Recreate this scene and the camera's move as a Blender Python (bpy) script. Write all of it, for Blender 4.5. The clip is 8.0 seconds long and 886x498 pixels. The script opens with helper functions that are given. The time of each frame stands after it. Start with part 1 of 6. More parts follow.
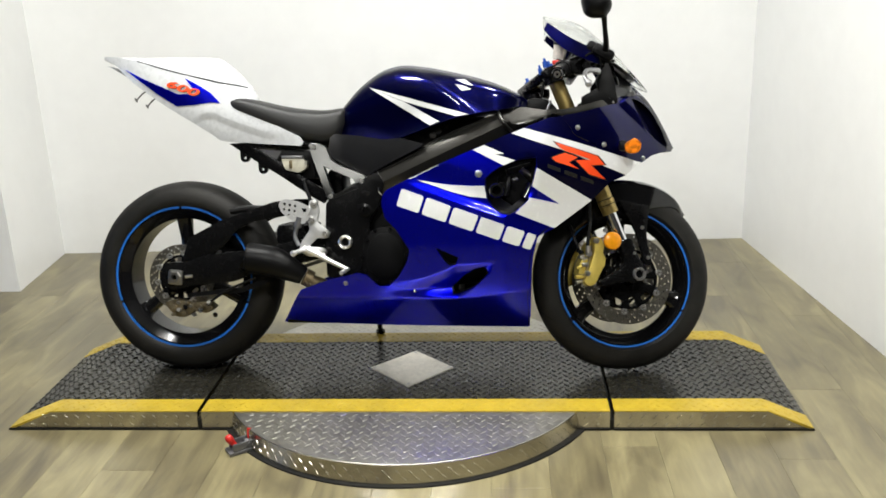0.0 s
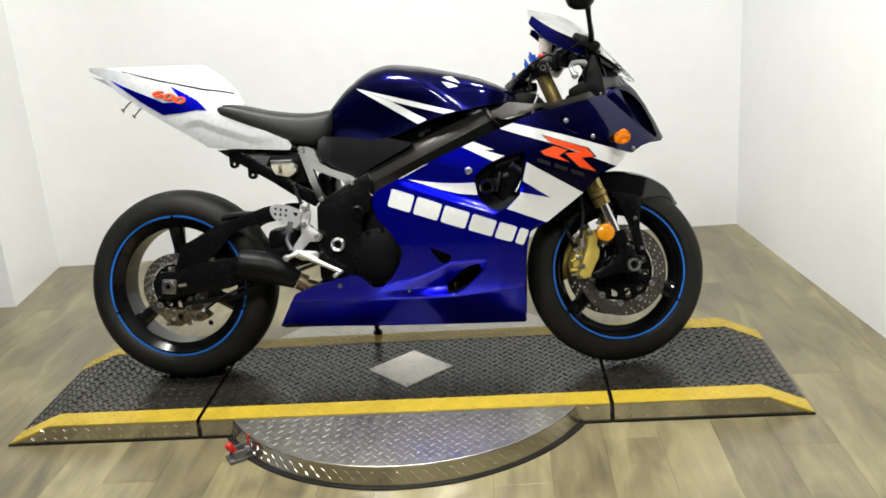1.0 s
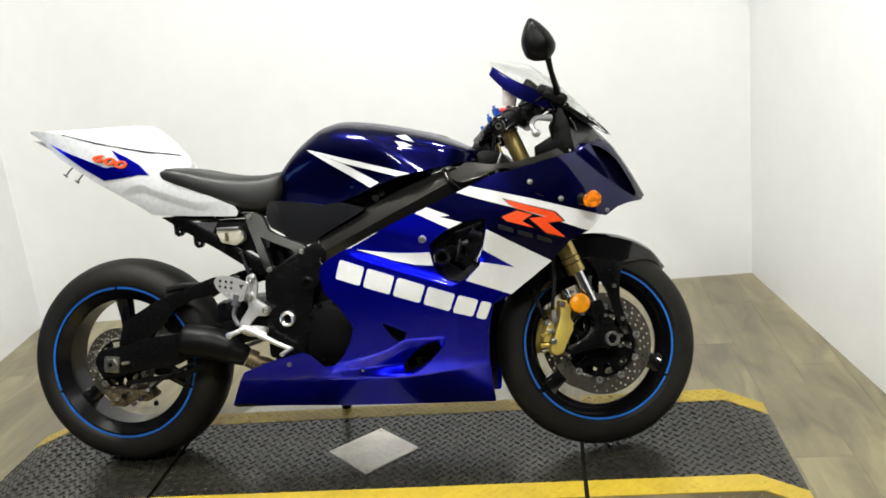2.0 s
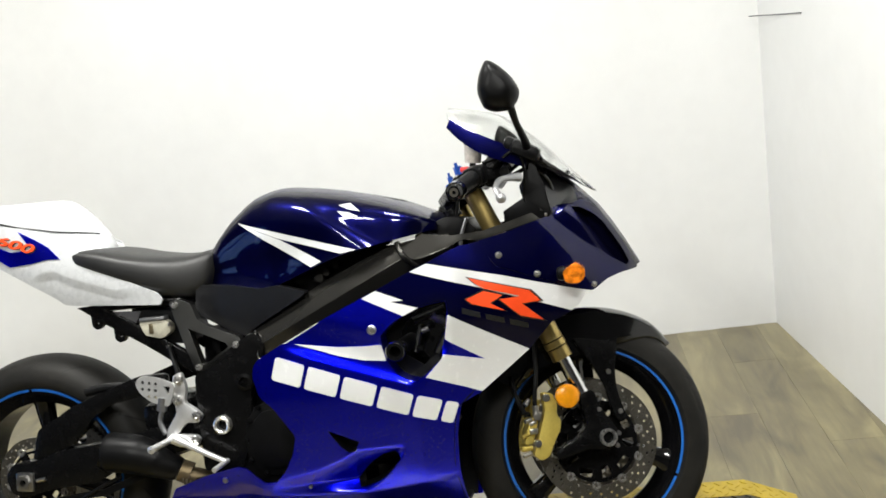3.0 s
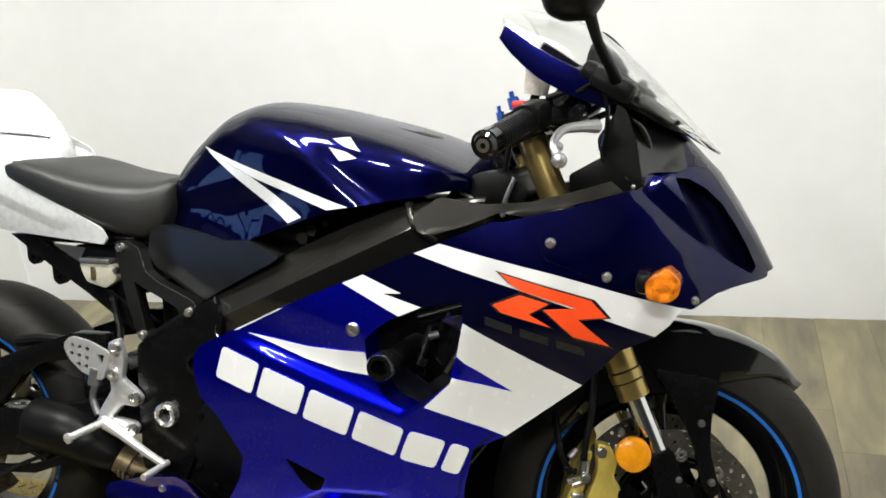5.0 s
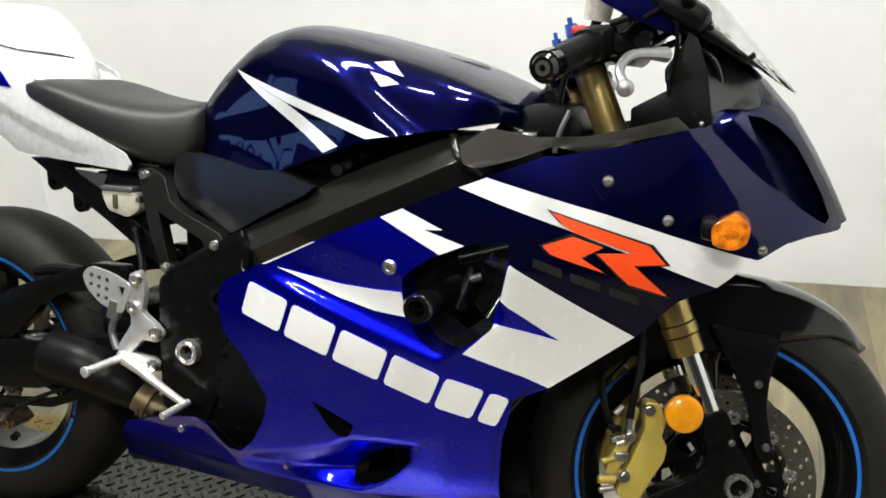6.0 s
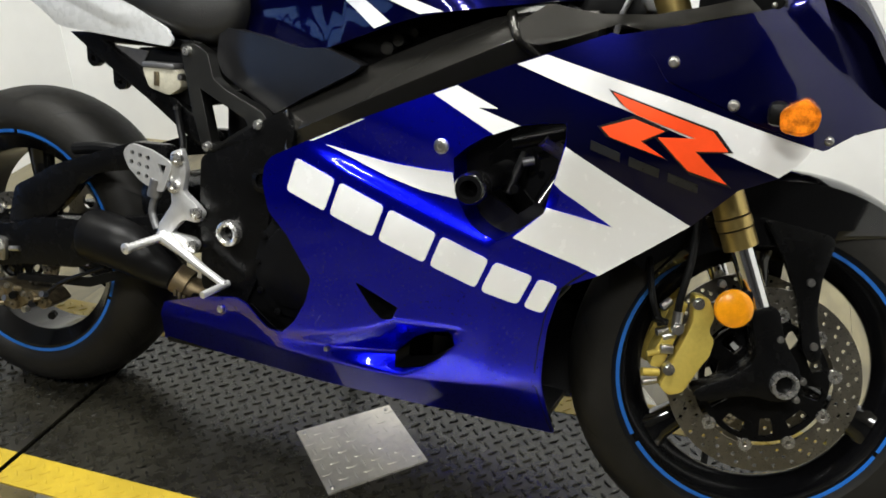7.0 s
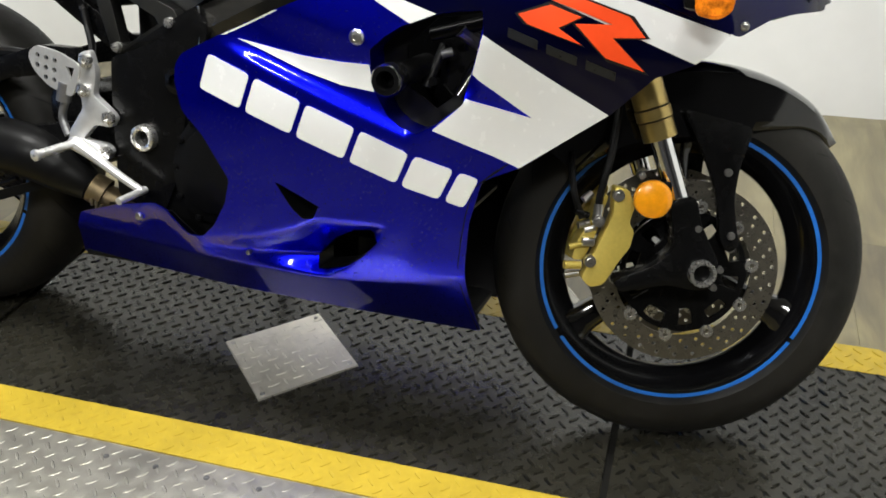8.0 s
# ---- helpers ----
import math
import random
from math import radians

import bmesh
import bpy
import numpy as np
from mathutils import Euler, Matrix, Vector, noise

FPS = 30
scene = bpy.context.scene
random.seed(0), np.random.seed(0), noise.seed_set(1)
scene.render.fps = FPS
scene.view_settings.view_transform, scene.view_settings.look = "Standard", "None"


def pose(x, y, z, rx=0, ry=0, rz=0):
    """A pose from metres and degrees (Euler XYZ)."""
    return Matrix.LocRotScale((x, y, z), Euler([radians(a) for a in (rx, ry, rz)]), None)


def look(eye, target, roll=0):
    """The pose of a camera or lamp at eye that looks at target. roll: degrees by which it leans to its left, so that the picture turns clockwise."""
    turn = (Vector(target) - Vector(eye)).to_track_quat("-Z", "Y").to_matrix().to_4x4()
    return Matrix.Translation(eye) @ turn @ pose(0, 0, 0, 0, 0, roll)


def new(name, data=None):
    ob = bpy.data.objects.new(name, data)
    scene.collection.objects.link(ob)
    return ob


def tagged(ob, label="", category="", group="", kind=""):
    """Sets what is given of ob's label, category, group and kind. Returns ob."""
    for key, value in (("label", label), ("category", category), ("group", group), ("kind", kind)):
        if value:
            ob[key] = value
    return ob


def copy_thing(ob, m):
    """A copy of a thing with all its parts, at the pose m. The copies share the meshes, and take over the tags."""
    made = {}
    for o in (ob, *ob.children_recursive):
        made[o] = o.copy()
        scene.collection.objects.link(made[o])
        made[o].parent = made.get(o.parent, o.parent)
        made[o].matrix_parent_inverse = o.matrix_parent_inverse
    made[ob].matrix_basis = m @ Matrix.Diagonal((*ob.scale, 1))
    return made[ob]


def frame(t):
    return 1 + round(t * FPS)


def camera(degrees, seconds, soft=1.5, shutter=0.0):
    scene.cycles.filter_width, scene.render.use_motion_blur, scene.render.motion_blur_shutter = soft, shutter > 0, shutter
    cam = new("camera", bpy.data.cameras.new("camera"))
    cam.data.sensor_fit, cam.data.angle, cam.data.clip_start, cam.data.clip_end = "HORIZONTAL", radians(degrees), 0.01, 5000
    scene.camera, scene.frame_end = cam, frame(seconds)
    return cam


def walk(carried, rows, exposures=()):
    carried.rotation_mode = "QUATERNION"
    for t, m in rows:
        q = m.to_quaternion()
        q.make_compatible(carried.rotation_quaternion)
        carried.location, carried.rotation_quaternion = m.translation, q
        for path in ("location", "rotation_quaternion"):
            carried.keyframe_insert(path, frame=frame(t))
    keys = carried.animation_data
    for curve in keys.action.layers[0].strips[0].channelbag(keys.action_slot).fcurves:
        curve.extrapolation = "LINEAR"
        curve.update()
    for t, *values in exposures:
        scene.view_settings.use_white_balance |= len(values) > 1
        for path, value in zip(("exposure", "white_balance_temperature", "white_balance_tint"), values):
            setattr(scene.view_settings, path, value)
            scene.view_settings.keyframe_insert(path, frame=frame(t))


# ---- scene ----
cam = camera(52.2, 8.0, soft=1.7)
PATH = [
    (0, (0.311, -2.57, 1.289), (0.166, -0.67, 0.682), -2.1),
    (0.5, (0.314, -2.568, 1.287), (0.171, -0.669, 0.676), -2.4),
    (1, (0.326, -2.559, 1.29), (0.184, -0.661, 0.676), -4.4),
    (1.5, (0.404, -2.466, 1.301), (0.261, -0.585, 0.635), -8.5),
    (1.7, (0.476, -2.391, 1.322), (0.283, -0.484, 0.752), -7.3),
    (2.8, (0.653, -1.945, 1.31), (0.364, -0.038, 0.781), -5.7),
    (3, (0.672, -1.851, 1.326), (0.382, 0.066, 0.833), -8.8),
    (3.5, (0.724, -1.655, 1.306), (0.353, 0.197, 0.648), -8.4),
    (4, (0.839, -1.462, 1.317), (0.347, 0.386, 0.732), -4.1),
    (4.2, (0.84, -1.389, 1.315), (0.228, 0.408, 0.685), -6.8),
    (5.3, (0.697, -1.14, 1.242), (0.113, 0.639, 0.538), -4.8),
    (5.5, (0.693, -1.128, 1.232), (0.073, 0.632, 0.513), -4.9),
    (6, (0.674, -1.115, 1.2), (0.051, 0.624, 0.435), -3.7),
    (6.5, (0.65, -1.12, 1.165), (0.026, 0.581, 0.318), -2.1),
    (7, (0.628, -1.133, 1.136), (-0.013, 0.529, 0.226), -2.1),
    (7.5, (0.63, -1.148, 1.107), (0.011, 0.466, 0.101), -1.3),
    (8, (0.659, -1.136, 1.09), (0.158, 0.491, 0.041), -1.4),
]
walk(cam, [(t, look(eye, target, roll)) for t, eye, target, roll in PATH])

# ---- light ----
world = bpy.data.worlds.new("shop_air")
scene.world = world
world.use_nodes = True
world.node_tree.nodes["Background"].inputs[0].default_value = (0.9, 0.95, 1.0, 1)
world.node_tree.nodes["Background"].inputs[1].default_value = 0.02
LAMPS = [(-0.85, -0.1, 47), (0.62, -0.1, 47), (-0.75, -2.15, 47), (0.95, -2.15, 46)]
LAMP_L, LAMP_W = 0.46, 0.36
CEIL = 2.75
for lx, ly, power in LAMPS:
    data = bpy.data.lights.new("ceiling_lamp_light", "AREA")
    data.shape, data.size, data.size_y, data.energy, data.color = "RECTANGLE", LAMP_L, LAMP_W, power, (1.0, 1.0, 0.962)
    new("ceiling_lamp_light", data).matrix_world = pose(lx, ly, CEIL - 0.075)
scene.view_settings.exposure = 0.0

# ---- materials ----


def mat(name, col, rough=0.5, metal=0.0, var=0.15, scale=12.0, bump=0.0, bscale=150.0, coat=0.0, rvar=0.08, stretch=(1, 1, 1), rand=0.0, spec=0.5, world_space=False, tint=None):
    m = bpy.data.materials.new(name)
    m.use_nodes = True
    nt = m.node_tree
    b = nt.nodes["Principled BSDF"]
    b.inputs["Metallic"].default_value = metal
    b.inputs["Coat Weight"].default_value = coat
    b.inputs["Coat Roughness"].default_value = 0.03
    b.inputs["Specular IOR Level"].default_value = spec
    if tint:
        b.inputs["Specular Tint"].default_value = (*tint, 1)
    if world_space:
        src = nt.nodes.new("ShaderNodeNewGeometry").outputs["Position"]
    else:
        src = nt.nodes.new("ShaderNodeTexCoord").outputs["Object"]
    mp = nt.nodes.new("ShaderNodeMapping")
    mp.inputs["Scale"].default_value = stretch
    nt.links.new(src, mp.inputs["Vector"])

    def noise_tex(s, d):
        n = nt.nodes.new("ShaderNodeTexNoise")
        n.inputs["Scale"].default_value, n.inputs["Detail"].default_value = s, d
        nt.links.new(mp.outputs[0], n.inputs["Vector"])
        return n.outputs["Fac"]

    big, fine = noise_tex(scale, 4.0), noise_tex(scale * 9, 3.0)
    ramp = nt.nodes.new("ShaderNodeValToRGB")
    ramp.color_ramp.elements[0].position, ramp.color_ramp.elements[1].position = 0.3, 0.7
    ramp.color_ramp.elements[0].color = (*[c * (1 - var) for c in col], 1)
    ramp.color_ramp.elements[1].color = (*[min(1, c * (1 + var)) for c in col], 1)
    add = nt.nodes.new("ShaderNodeMath")
    add.operation = "MULTIPLY_ADD"
    nt.links.new(fine, add.inputs[0])
    add.inputs[1].default_value = 0.45
    nt.links.new(big, add.inputs[2])
    sub = nt.nodes.new("ShaderNodeMath")
    sub.operation = "SUBTRACT"
    nt.links.new(add.outputs[0], sub.inputs[0])
    sub.inputs[1].default_value = 0.22
    nt.links.new(sub.outputs[0], ramp.inputs[0])
    out = ramp.outputs[0]
    if rand:
        info = nt.nodes.new("ShaderNodeObjectInfo")
        hsv = nt.nodes.new("ShaderNodeHueSaturation")
        mr = nt.nodes.new("ShaderNodeMapRange")
        nt.links.new(info.outputs["Random"], mr.inputs[0])
        mr.inputs["To Min"].default_value, mr.inputs["To Max"].default_value = 1 - rand, 1 + rand
        nt.links.new(mr.outputs[0], hsv.inputs["Value"])
        nt.links.new(out, hsv.inputs["Color"])
        out = hsv.outputs[0]
    nt.links.new(out, b.inputs["Base Color"])
    rr = nt.nodes.new("ShaderNodeMapRange")
    nt.links.new(fine, rr.inputs[0])
    rr.inputs["To Min"].default_value, rr.inputs["To Max"].default_value = max(0.02, rough - rvar), min(1, rough + rvar)
    nt.links.new(rr.outputs[0], b.inputs["Roughness"])
    if bump:
        bp = nt.nodes.new("ShaderNodeBump")
        bp.inputs["Strength"].default_value, bp.inputs["Distance"].default_value = bump, 0.002
        nt.links.new(noise_tex(bscale, 3.0), bp.inputs["Height"])
        nt.links.new(bp.outputs[0], b.inputs["Normal"])
    return m


WALL = mat("white_wall_paint", (0.765, 0.770, 0.764), 0.34, var=0.03, scale=1.5, bump=0.05, bscale=60, rvar=0.05)
SHOP = mat("grey_shop_wall", (0.045, 0.045, 0.05), 0.6, var=0.15, scale=1.0, bump=0.1)
CEILM = mat("ceiling_paint", (0.7, 0.7, 0.68), 0.8, var=0.04, scale=1.0)


def wood_mat(name, dark, mid, pale):
    """Limed oak: soft patches, long fine grain and a tint of its own for every plank."""
    m = bpy.data.materials.new(name)
    m.use_nodes = True
    nt = m.node_tree
    b = nt.nodes["Principled BSDF"]
    pos = nt.nodes.new("ShaderNodeNewGeometry").outputs["Position"]
    info = nt.nodes.new("ShaderNodeObjectInfo").outputs["Random"]
    shift = nt.nodes.new("ShaderNodeCombineXYZ")
    far = nt.nodes.new("ShaderNodeMath")
    far.operation = "MULTIPLY"
    far.inputs[1].default_value = 0.6
    nt.links.new(info, far.inputs[0])
    nt.links.new(far.outputs[0], shift.inputs[2])
    add = nt.nodes.new("ShaderNodeVectorMath")
    nt.links.new(pos, add.inputs[0])
    nt.links.new(shift.outputs[0], add.inputs[1])

    def layer(scale, detail, warp):
        mp = nt.nodes.new("ShaderNodeMapping")
        mp.inputs["Scale"].default_value = scale
        nt.links.new(add.outputs[0], mp.inputs["Vector"])
        n = nt.nodes.new("ShaderNodeTexNoise")
        n.inputs["Scale"].default_value, n.inputs["Detail"].default_value, n.inputs["Distortion"].default_value = 1.0, detail, warp
        nt.links.new(mp.outputs[0], n.inputs["Vector"])
        return n.outputs["Fac"]

    def mix(a, b_, k):
        f = nt.nodes.new("ShaderNodeMix")
        f.inputs[0].default_value = k
        nt.links.new(a, f.inputs[2])
        nt.links.new(b_, f.inputs[3])
        return f.outputs[0]

    grain = layer((60, 4.0, 1), 4.0, 0.4)
    fac = mix(layer((11, 3.4, 1), 5.0, 0.9), grain, 0.26)
    fac = mix(fac, layer((4.0, 1.6, 1), 3.0, 0.5), 0.30)
    fac = mix(fac, info, 0.10)
    ramp = nt.nodes.new("ShaderNodeValToRGB")
    el = ramp.color_ramp.elements
    el[0].position, el[0].color = 0.36, (*dark, 1)
    el[1].position, el[1].color = 0.64, (*pale, 1)
    e = el.new(0.5)
    e.color = (*mid, 1)
    nt.links.new(fac, ramp.inputs[0])
    nt.links.new(ramp.outputs[0], b.inputs["Base Color"])
    rr = nt.nodes.new("ShaderNodeMapRange")
    nt.links.new(grain, rr.inputs[0])
    rr.inputs["To Min"].default_value, rr.inputs["To Max"].default_value = 0.24, 0.40
    b.inputs["Specular IOR Level"].default_value = 0.95
    nt.links.new(rr.outputs[0], b.inputs["Roughness"])
    bp = nt.nodes.new("ShaderNodeBump")
    bp.inputs["Strength"].default_value, bp.inputs["Distance"].default_value = 0.12, 0.002
    nt.links.new(grain, bp.inputs["Height"])
    nt.links.new(bp.outputs[0], b.inputs["Normal"])
    return m


WOOD = wood_mat("limed_oak_plank", (0.083, 0.067, 0.037), (0.166, 0.141, 0.073), (0.280, 0.242, 0.126))
GROUT = mat("plank_underlay", (0.10, 0.08, 0.05), 0.8)
TREAD = mat("worn_black_tread", (0.0135, 0.0125, 0.0088), 0.28, spec=0.62, var=0.5, scale=5, bump=0.12, rvar=0.12)
WORN = mat("worn_lug_tops", (0.0125, 0.0118, 0.0085), 0.26, spec=0.36, var=0.6, scale=9, rvar=0.12)
YELLOW = mat("yellow_line_paint", (0.40, 0.285, 0.022), 0.38, var=0.14, scale=9, bump=0.1)
ALU = mat("tread_plate_aluminium", (0.42, 0.405, 0.36), 0.42, metal=1.0, var=0.2, scale=6, rvar=0.12, bump=0.05)
ALUDULL = mat("bare_aluminium_sheet", (0.70, 0.67, 0.59), 0.42, metal=0.85, var=0.16, scale=8, rvar=0.1, bump=0.05)
SKIRT = mat("polished_aluminium_skirt", (0.50, 0.475, 0.42), 0.22, metal=1.0, var=0.12, scale=5, rvar=0.08)
RUBBER = mat("tyre_rubber", (0.0085, 0.0080, 0.0068), 0.60, spec=0.22, var=0.5, scale=7, bump=0.25, bscale=90, rvar=0.14)
BLACKP = mat("gloss_black_paint", (0.003, 0.003, 0.0032), 0.12, var=0.3, coat=0.5, spec=0.3)
RIMB = mat("black_rim_paint", (0.003, 0.003, 0.0035), 0.2, var=0.3, coat=0.2, spec=0.2)
BLACKS = mat("satin_black_metal", (0.0032, 0.0032, 0.0034), 0.26, spec=0.14, var=0.15, scale=6, rvar=0.08)
BLACKM = mat("matt_black_plastic", (0.0038, 0.0038, 0.0040), 0.38, spec=0.13, var=0.25, scale=6, bump=0.06, bscale=400, rvar=0.08)
DARKIN = mat("dark_engine_metal", (0.0028, 0.0028, 0.003), 0.42, spec=0.12, var=0.4, bump=0.2, bscale=80)
FRAMEM = mat("frame_black_anodised", (0.040, 0.0385, 0.035), 0.24, metal=0.65, spec=0.3, var=0.03, rvar=0.015, scale=4)
CASTGREY = mat("grey_cast_bracket", (0.052, 0.052, 0.050), 0.30, metal=0.95, var=0.06, rvar=0.03)
GREYM = mat("grey_cast_alloy", (0.16, 0.16, 0.165), 0.42, metal=0.7, var=0.2, bump=0.1)
BLUE = mat("bright_blue_pearl_paint", (0.0016, 0.0036, 0.70), 0.28, metal=0.95, var=0.04, scale=30, coat=0.7, rvar=0.02, spec=0.2, tint=(0.04, 0.06, 0.75))
NAVY = mat("navy_metallic_paint", (0.0012, 0.0015, 0.037), 0.31, metal=0.87, var=0.05, scale=30, coat=0.65, rvar=0.0, spec=0.2, tint=(0.08, 0.09, 0.28))
NAVYM = mat("navy_duct_plastic", (0.0015, 0.0015, 0.018), 0.5, metal=0.5, var=0.1, rvar=0.02, spec=0.2)
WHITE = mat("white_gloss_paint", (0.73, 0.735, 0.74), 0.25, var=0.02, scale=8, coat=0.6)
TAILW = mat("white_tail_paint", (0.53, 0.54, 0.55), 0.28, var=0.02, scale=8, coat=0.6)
RESV = mat("clear_reservoir_plastic", (0.60, 0.55, 0.50), 0.25, var=0.25, scale=40)
SILVERW = mat("silver_white_paint", (0.55, 0.56, 0.58), 0.3, metal=0.2, var=0.04, coat=0.6)
ORANGE = mat("red_orange_vinyl", (0.90, 0.075, 0.012), 0.35, var=0.05)
BLACKV = mat("black_vinyl", (0.008, 0.008, 0.010), 0.3, var=0.1)
GREYV = mat("dark_grey_vinyl", (0.0095, 0.0100, 0.0115), 0.30, var=0.2)
GOLD = mat("gold_anodised_alloy", (0.42, 0.315, 0.115), 0.3, metal=0.9, var=0.07, scale=20, rvar=0.05)
CALGOLD = mat("gold_caliper_paint", (0.58, 0.45, 0.10), 0.36, metal=0.5, var=0.12, scale=20, bump=0.05)
CHROME = mat("hard_chrome", (0.72, 0.72, 0.72), 0.1, metal=1.0, var=0.05)
BRIGHT = mat("bright_zinc_steel", (0.74, 0.73, 0.71), 0.28, metal=0.95, var=0.08, scale=30)
STEEL = mat("brushed_steel", (0.50, 0.49, 0.47), 0.3, metal=1.0, var=0.15, scale=25)
DISC = mat("brake_disc_steel", (0.26, 0.245, 0.21), 0.3, metal=0.95, var=0.15, scale=30, rvar=0.1)
PEGALU = mat("satin_footrest_alloy", (0.72, 0.72, 0.72), 0.36, metal=0.75, var=0.08, scale=20, bump=0.05)
LEVERM = mat("dull_silver_lever", (0.36, 0.36, 0.37), 0.38, metal=0.8, var=0.12, scale=25)
TITAN = mat("heat_tinted_steel", (0.20, 0.155, 0.09), 0.48, metal=0.9, var=0.25, scale=25)
AMBER = mat("amber_lens", (0.80, 0.30, 0.006), 0.25, var=0.15, scale=60, coat=0.25, spec=0.3)
AMBERD = mat("dark_amber_lens", (0.60, 0.155, 0.006), 0.16, var=0.6, scale=70, coat=0.8, spec=0.5)
TAPE = mat("blue_rim_tape", (0.010, 0.12, 0.47), 0.4, var=0.1, scale=20)
COVERM = mat("satin_black_plastic", (0.0075, 0.0075, 0.0082), 0.30, spec=0.42, var=0.15, scale=8, bump=0.04, bscale=300, rvar=0.05)
SEATM = mat("black_seat_vinyl", (0.012, 0.012, 0.0117), 0.45, spec=0.45, var=0.12, scale=20, bump=0.25, bscale=500)
RED = mat("red_plastic_grip", (0.42, 0.014, 0.010), 0.4, var=0.25)
BLUEAL = mat("blue_anodised", (0.03, 0.12, 0.55), 0.3, metal=0.7)
FLUID = mat("cloudy_white_plastic", (0.42, 0.40, 0.32), 0.4, var=0.2, scale=30)
BRASS = mat("aged_brass", (0.19, 0.155, 0.095), 0.40, metal=0.85, var=0.55, scale=40)


def glass(name, col, rough=0.02, alpha=None):
    m = bpy.data.materials.new(name)
    m.use_nodes = True
    nt = m.node_tree
    b = nt.nodes["Principled BSDF"]
    b.inputs["Base Color"].default_value = (*col, 1)
    b.inputs["Roughness"].default_value = rough
    b.inputs["IOR"].default_value = 1.2
    b.inputs["Transmission Weight"].default_value = 1.0
    return m


SCREEN = glass("clear_screen_plastic", (0.93, 0.94, 0.93))


def glow(name, col, strength):
    m = bpy.data.materials.new(name)
    m.use_nodes = True
    b = m.node_tree.nodes["Principled BSDF"]
    b.inputs["Base Color"].default_value = (0.8, 0.8, 0.8, 1)
    b.inputs["Emission Color"].default_value = (*col, 1)
    b.inputs["Emission Strength"].default_value = strength
    return m


SKYPANE = glow("evening_blue_pane", (0.10, 0.32, 0.85), 2.0)
DIFFUSER = glow("lit_lamp_diffuser", (1.0, 0.97, 0.9), 12.0)

# ---- mesh helpers ----


def true_normals(me, surf, side):
    """Shades the outside of a curved sheet by the surface itself, so that reflections run clean."""
    h, exact = 0.005, {}
    for v in me.vertices:
        u, w = v.co.x, v.co.z
        n = Vector((-(surf(u + h, w) - surf(u - h, w)) / (2 * h), side, -(surf(u, w + h) - surf(u, w - h)) / (2 * h)))
        exact[v.index] = n.normalized()
    out = [None] * len(me.loops)
    for p in me.polygons:
        for i in p.loop_indices:
            n = exact[me.loops[i].vertex_index]
            out[i] = n if n.dot(p.normal) > 0.75 else p.normal.copy()
    me.normals_split_custom_set(out)


def part(name, bm, material, parent=None, label="", smooth=35, kind="", surf=None, side=-1):
    me = bpy.data.meshes.new(name)
    bmesh.ops.recalc_face_normals(bm, faces=bm.faces)
    bm.to_mesh(me)
    bm.free()
    me.materials.append(material)
    me.shade_smooth()
    me.set_sharp_from_angle(angle=radians(smooth))
    if surf is not None:
        true_normals(me, surf, side)
    ob = new(name, me)
    if parent is not None:
        ob.parent = parent
    return tagged(ob, label=label, kind=kind)


def thing(name, label, category, m=None, group="", kind=""):
    ob = new(name)
    if m is not None:
        ob.matrix_world = m
    return tagged(ob, label=label, category=category, group=group, kind=kind)


def hermite(x, xs, ys):
    if x <= xs[0]:
        return ys[0]
    n = len(xs)
    for i in range(n - 1):
        if x <= xs[i + 1]:
            h = xs[i + 1] - xs[i]
            d = (ys[i + 1] - ys[i]) / h
            da = (ys[i] - ys[i - 1]) / (xs[i] - xs[i - 1]) if i else d
            db = (ys[i + 2] - ys[i + 1]) / (xs[i + 2] - xs[i + 1]) if i + 2 < n else d
            ma = 0 if da * d <= 0 else 2 * da * d / (da + d)
            mb = 0 if db * d <= 0 else 2 * db * d / (db + d)
            f = (x - xs[i]) / h
            return (2 * f**3 - 3 * f * f + 1) * ys[i] + (f**3 - 2 * f * f + f) * h * ma + (3 * f * f - 2 * f**3) * ys[i + 1] + (f**3 - f * f) * h * mb
    return ys[-1]


def box(bm, c, s, m=None, bevel=0.0):
    r = bmesh.ops.create_cube(bm, size=1, matrix=Matrix.Translation(c) @ Matrix.Diagonal((*s, 1)))
    vs = r["verts"]
    if bevel:
        es = list({e for v in vs for e in v.link_edges})
        out = bmesh.ops.bevel(bm, geom=es, offset=bevel, segments=2, affect="EDGES", profile=0.5)
        vs = list({v for f in out["faces"] for v in f.verts} | {v for v in vs if v.is_valid})
    if m is not None:
        bmesh.ops.transform(bm, matrix=m, verts=vs)
    return bm


def ring_bridge(bm, rings, closed=True, caps=True):
    vr = [[bm.verts.new(p) for p in r] for r in rings]
    for a, b in zip(vr, vr[1:]):
        n = len(a)
        for i in range(n if closed else n - 1):
            bm.faces.new((a[i], a[(i + 1) % n], b[(i + 1) % n], b[i]))
    if caps and closed:
        bm.faces.new(vr[0][::-1])
        bm.faces.new(vr[-1])
    return vr


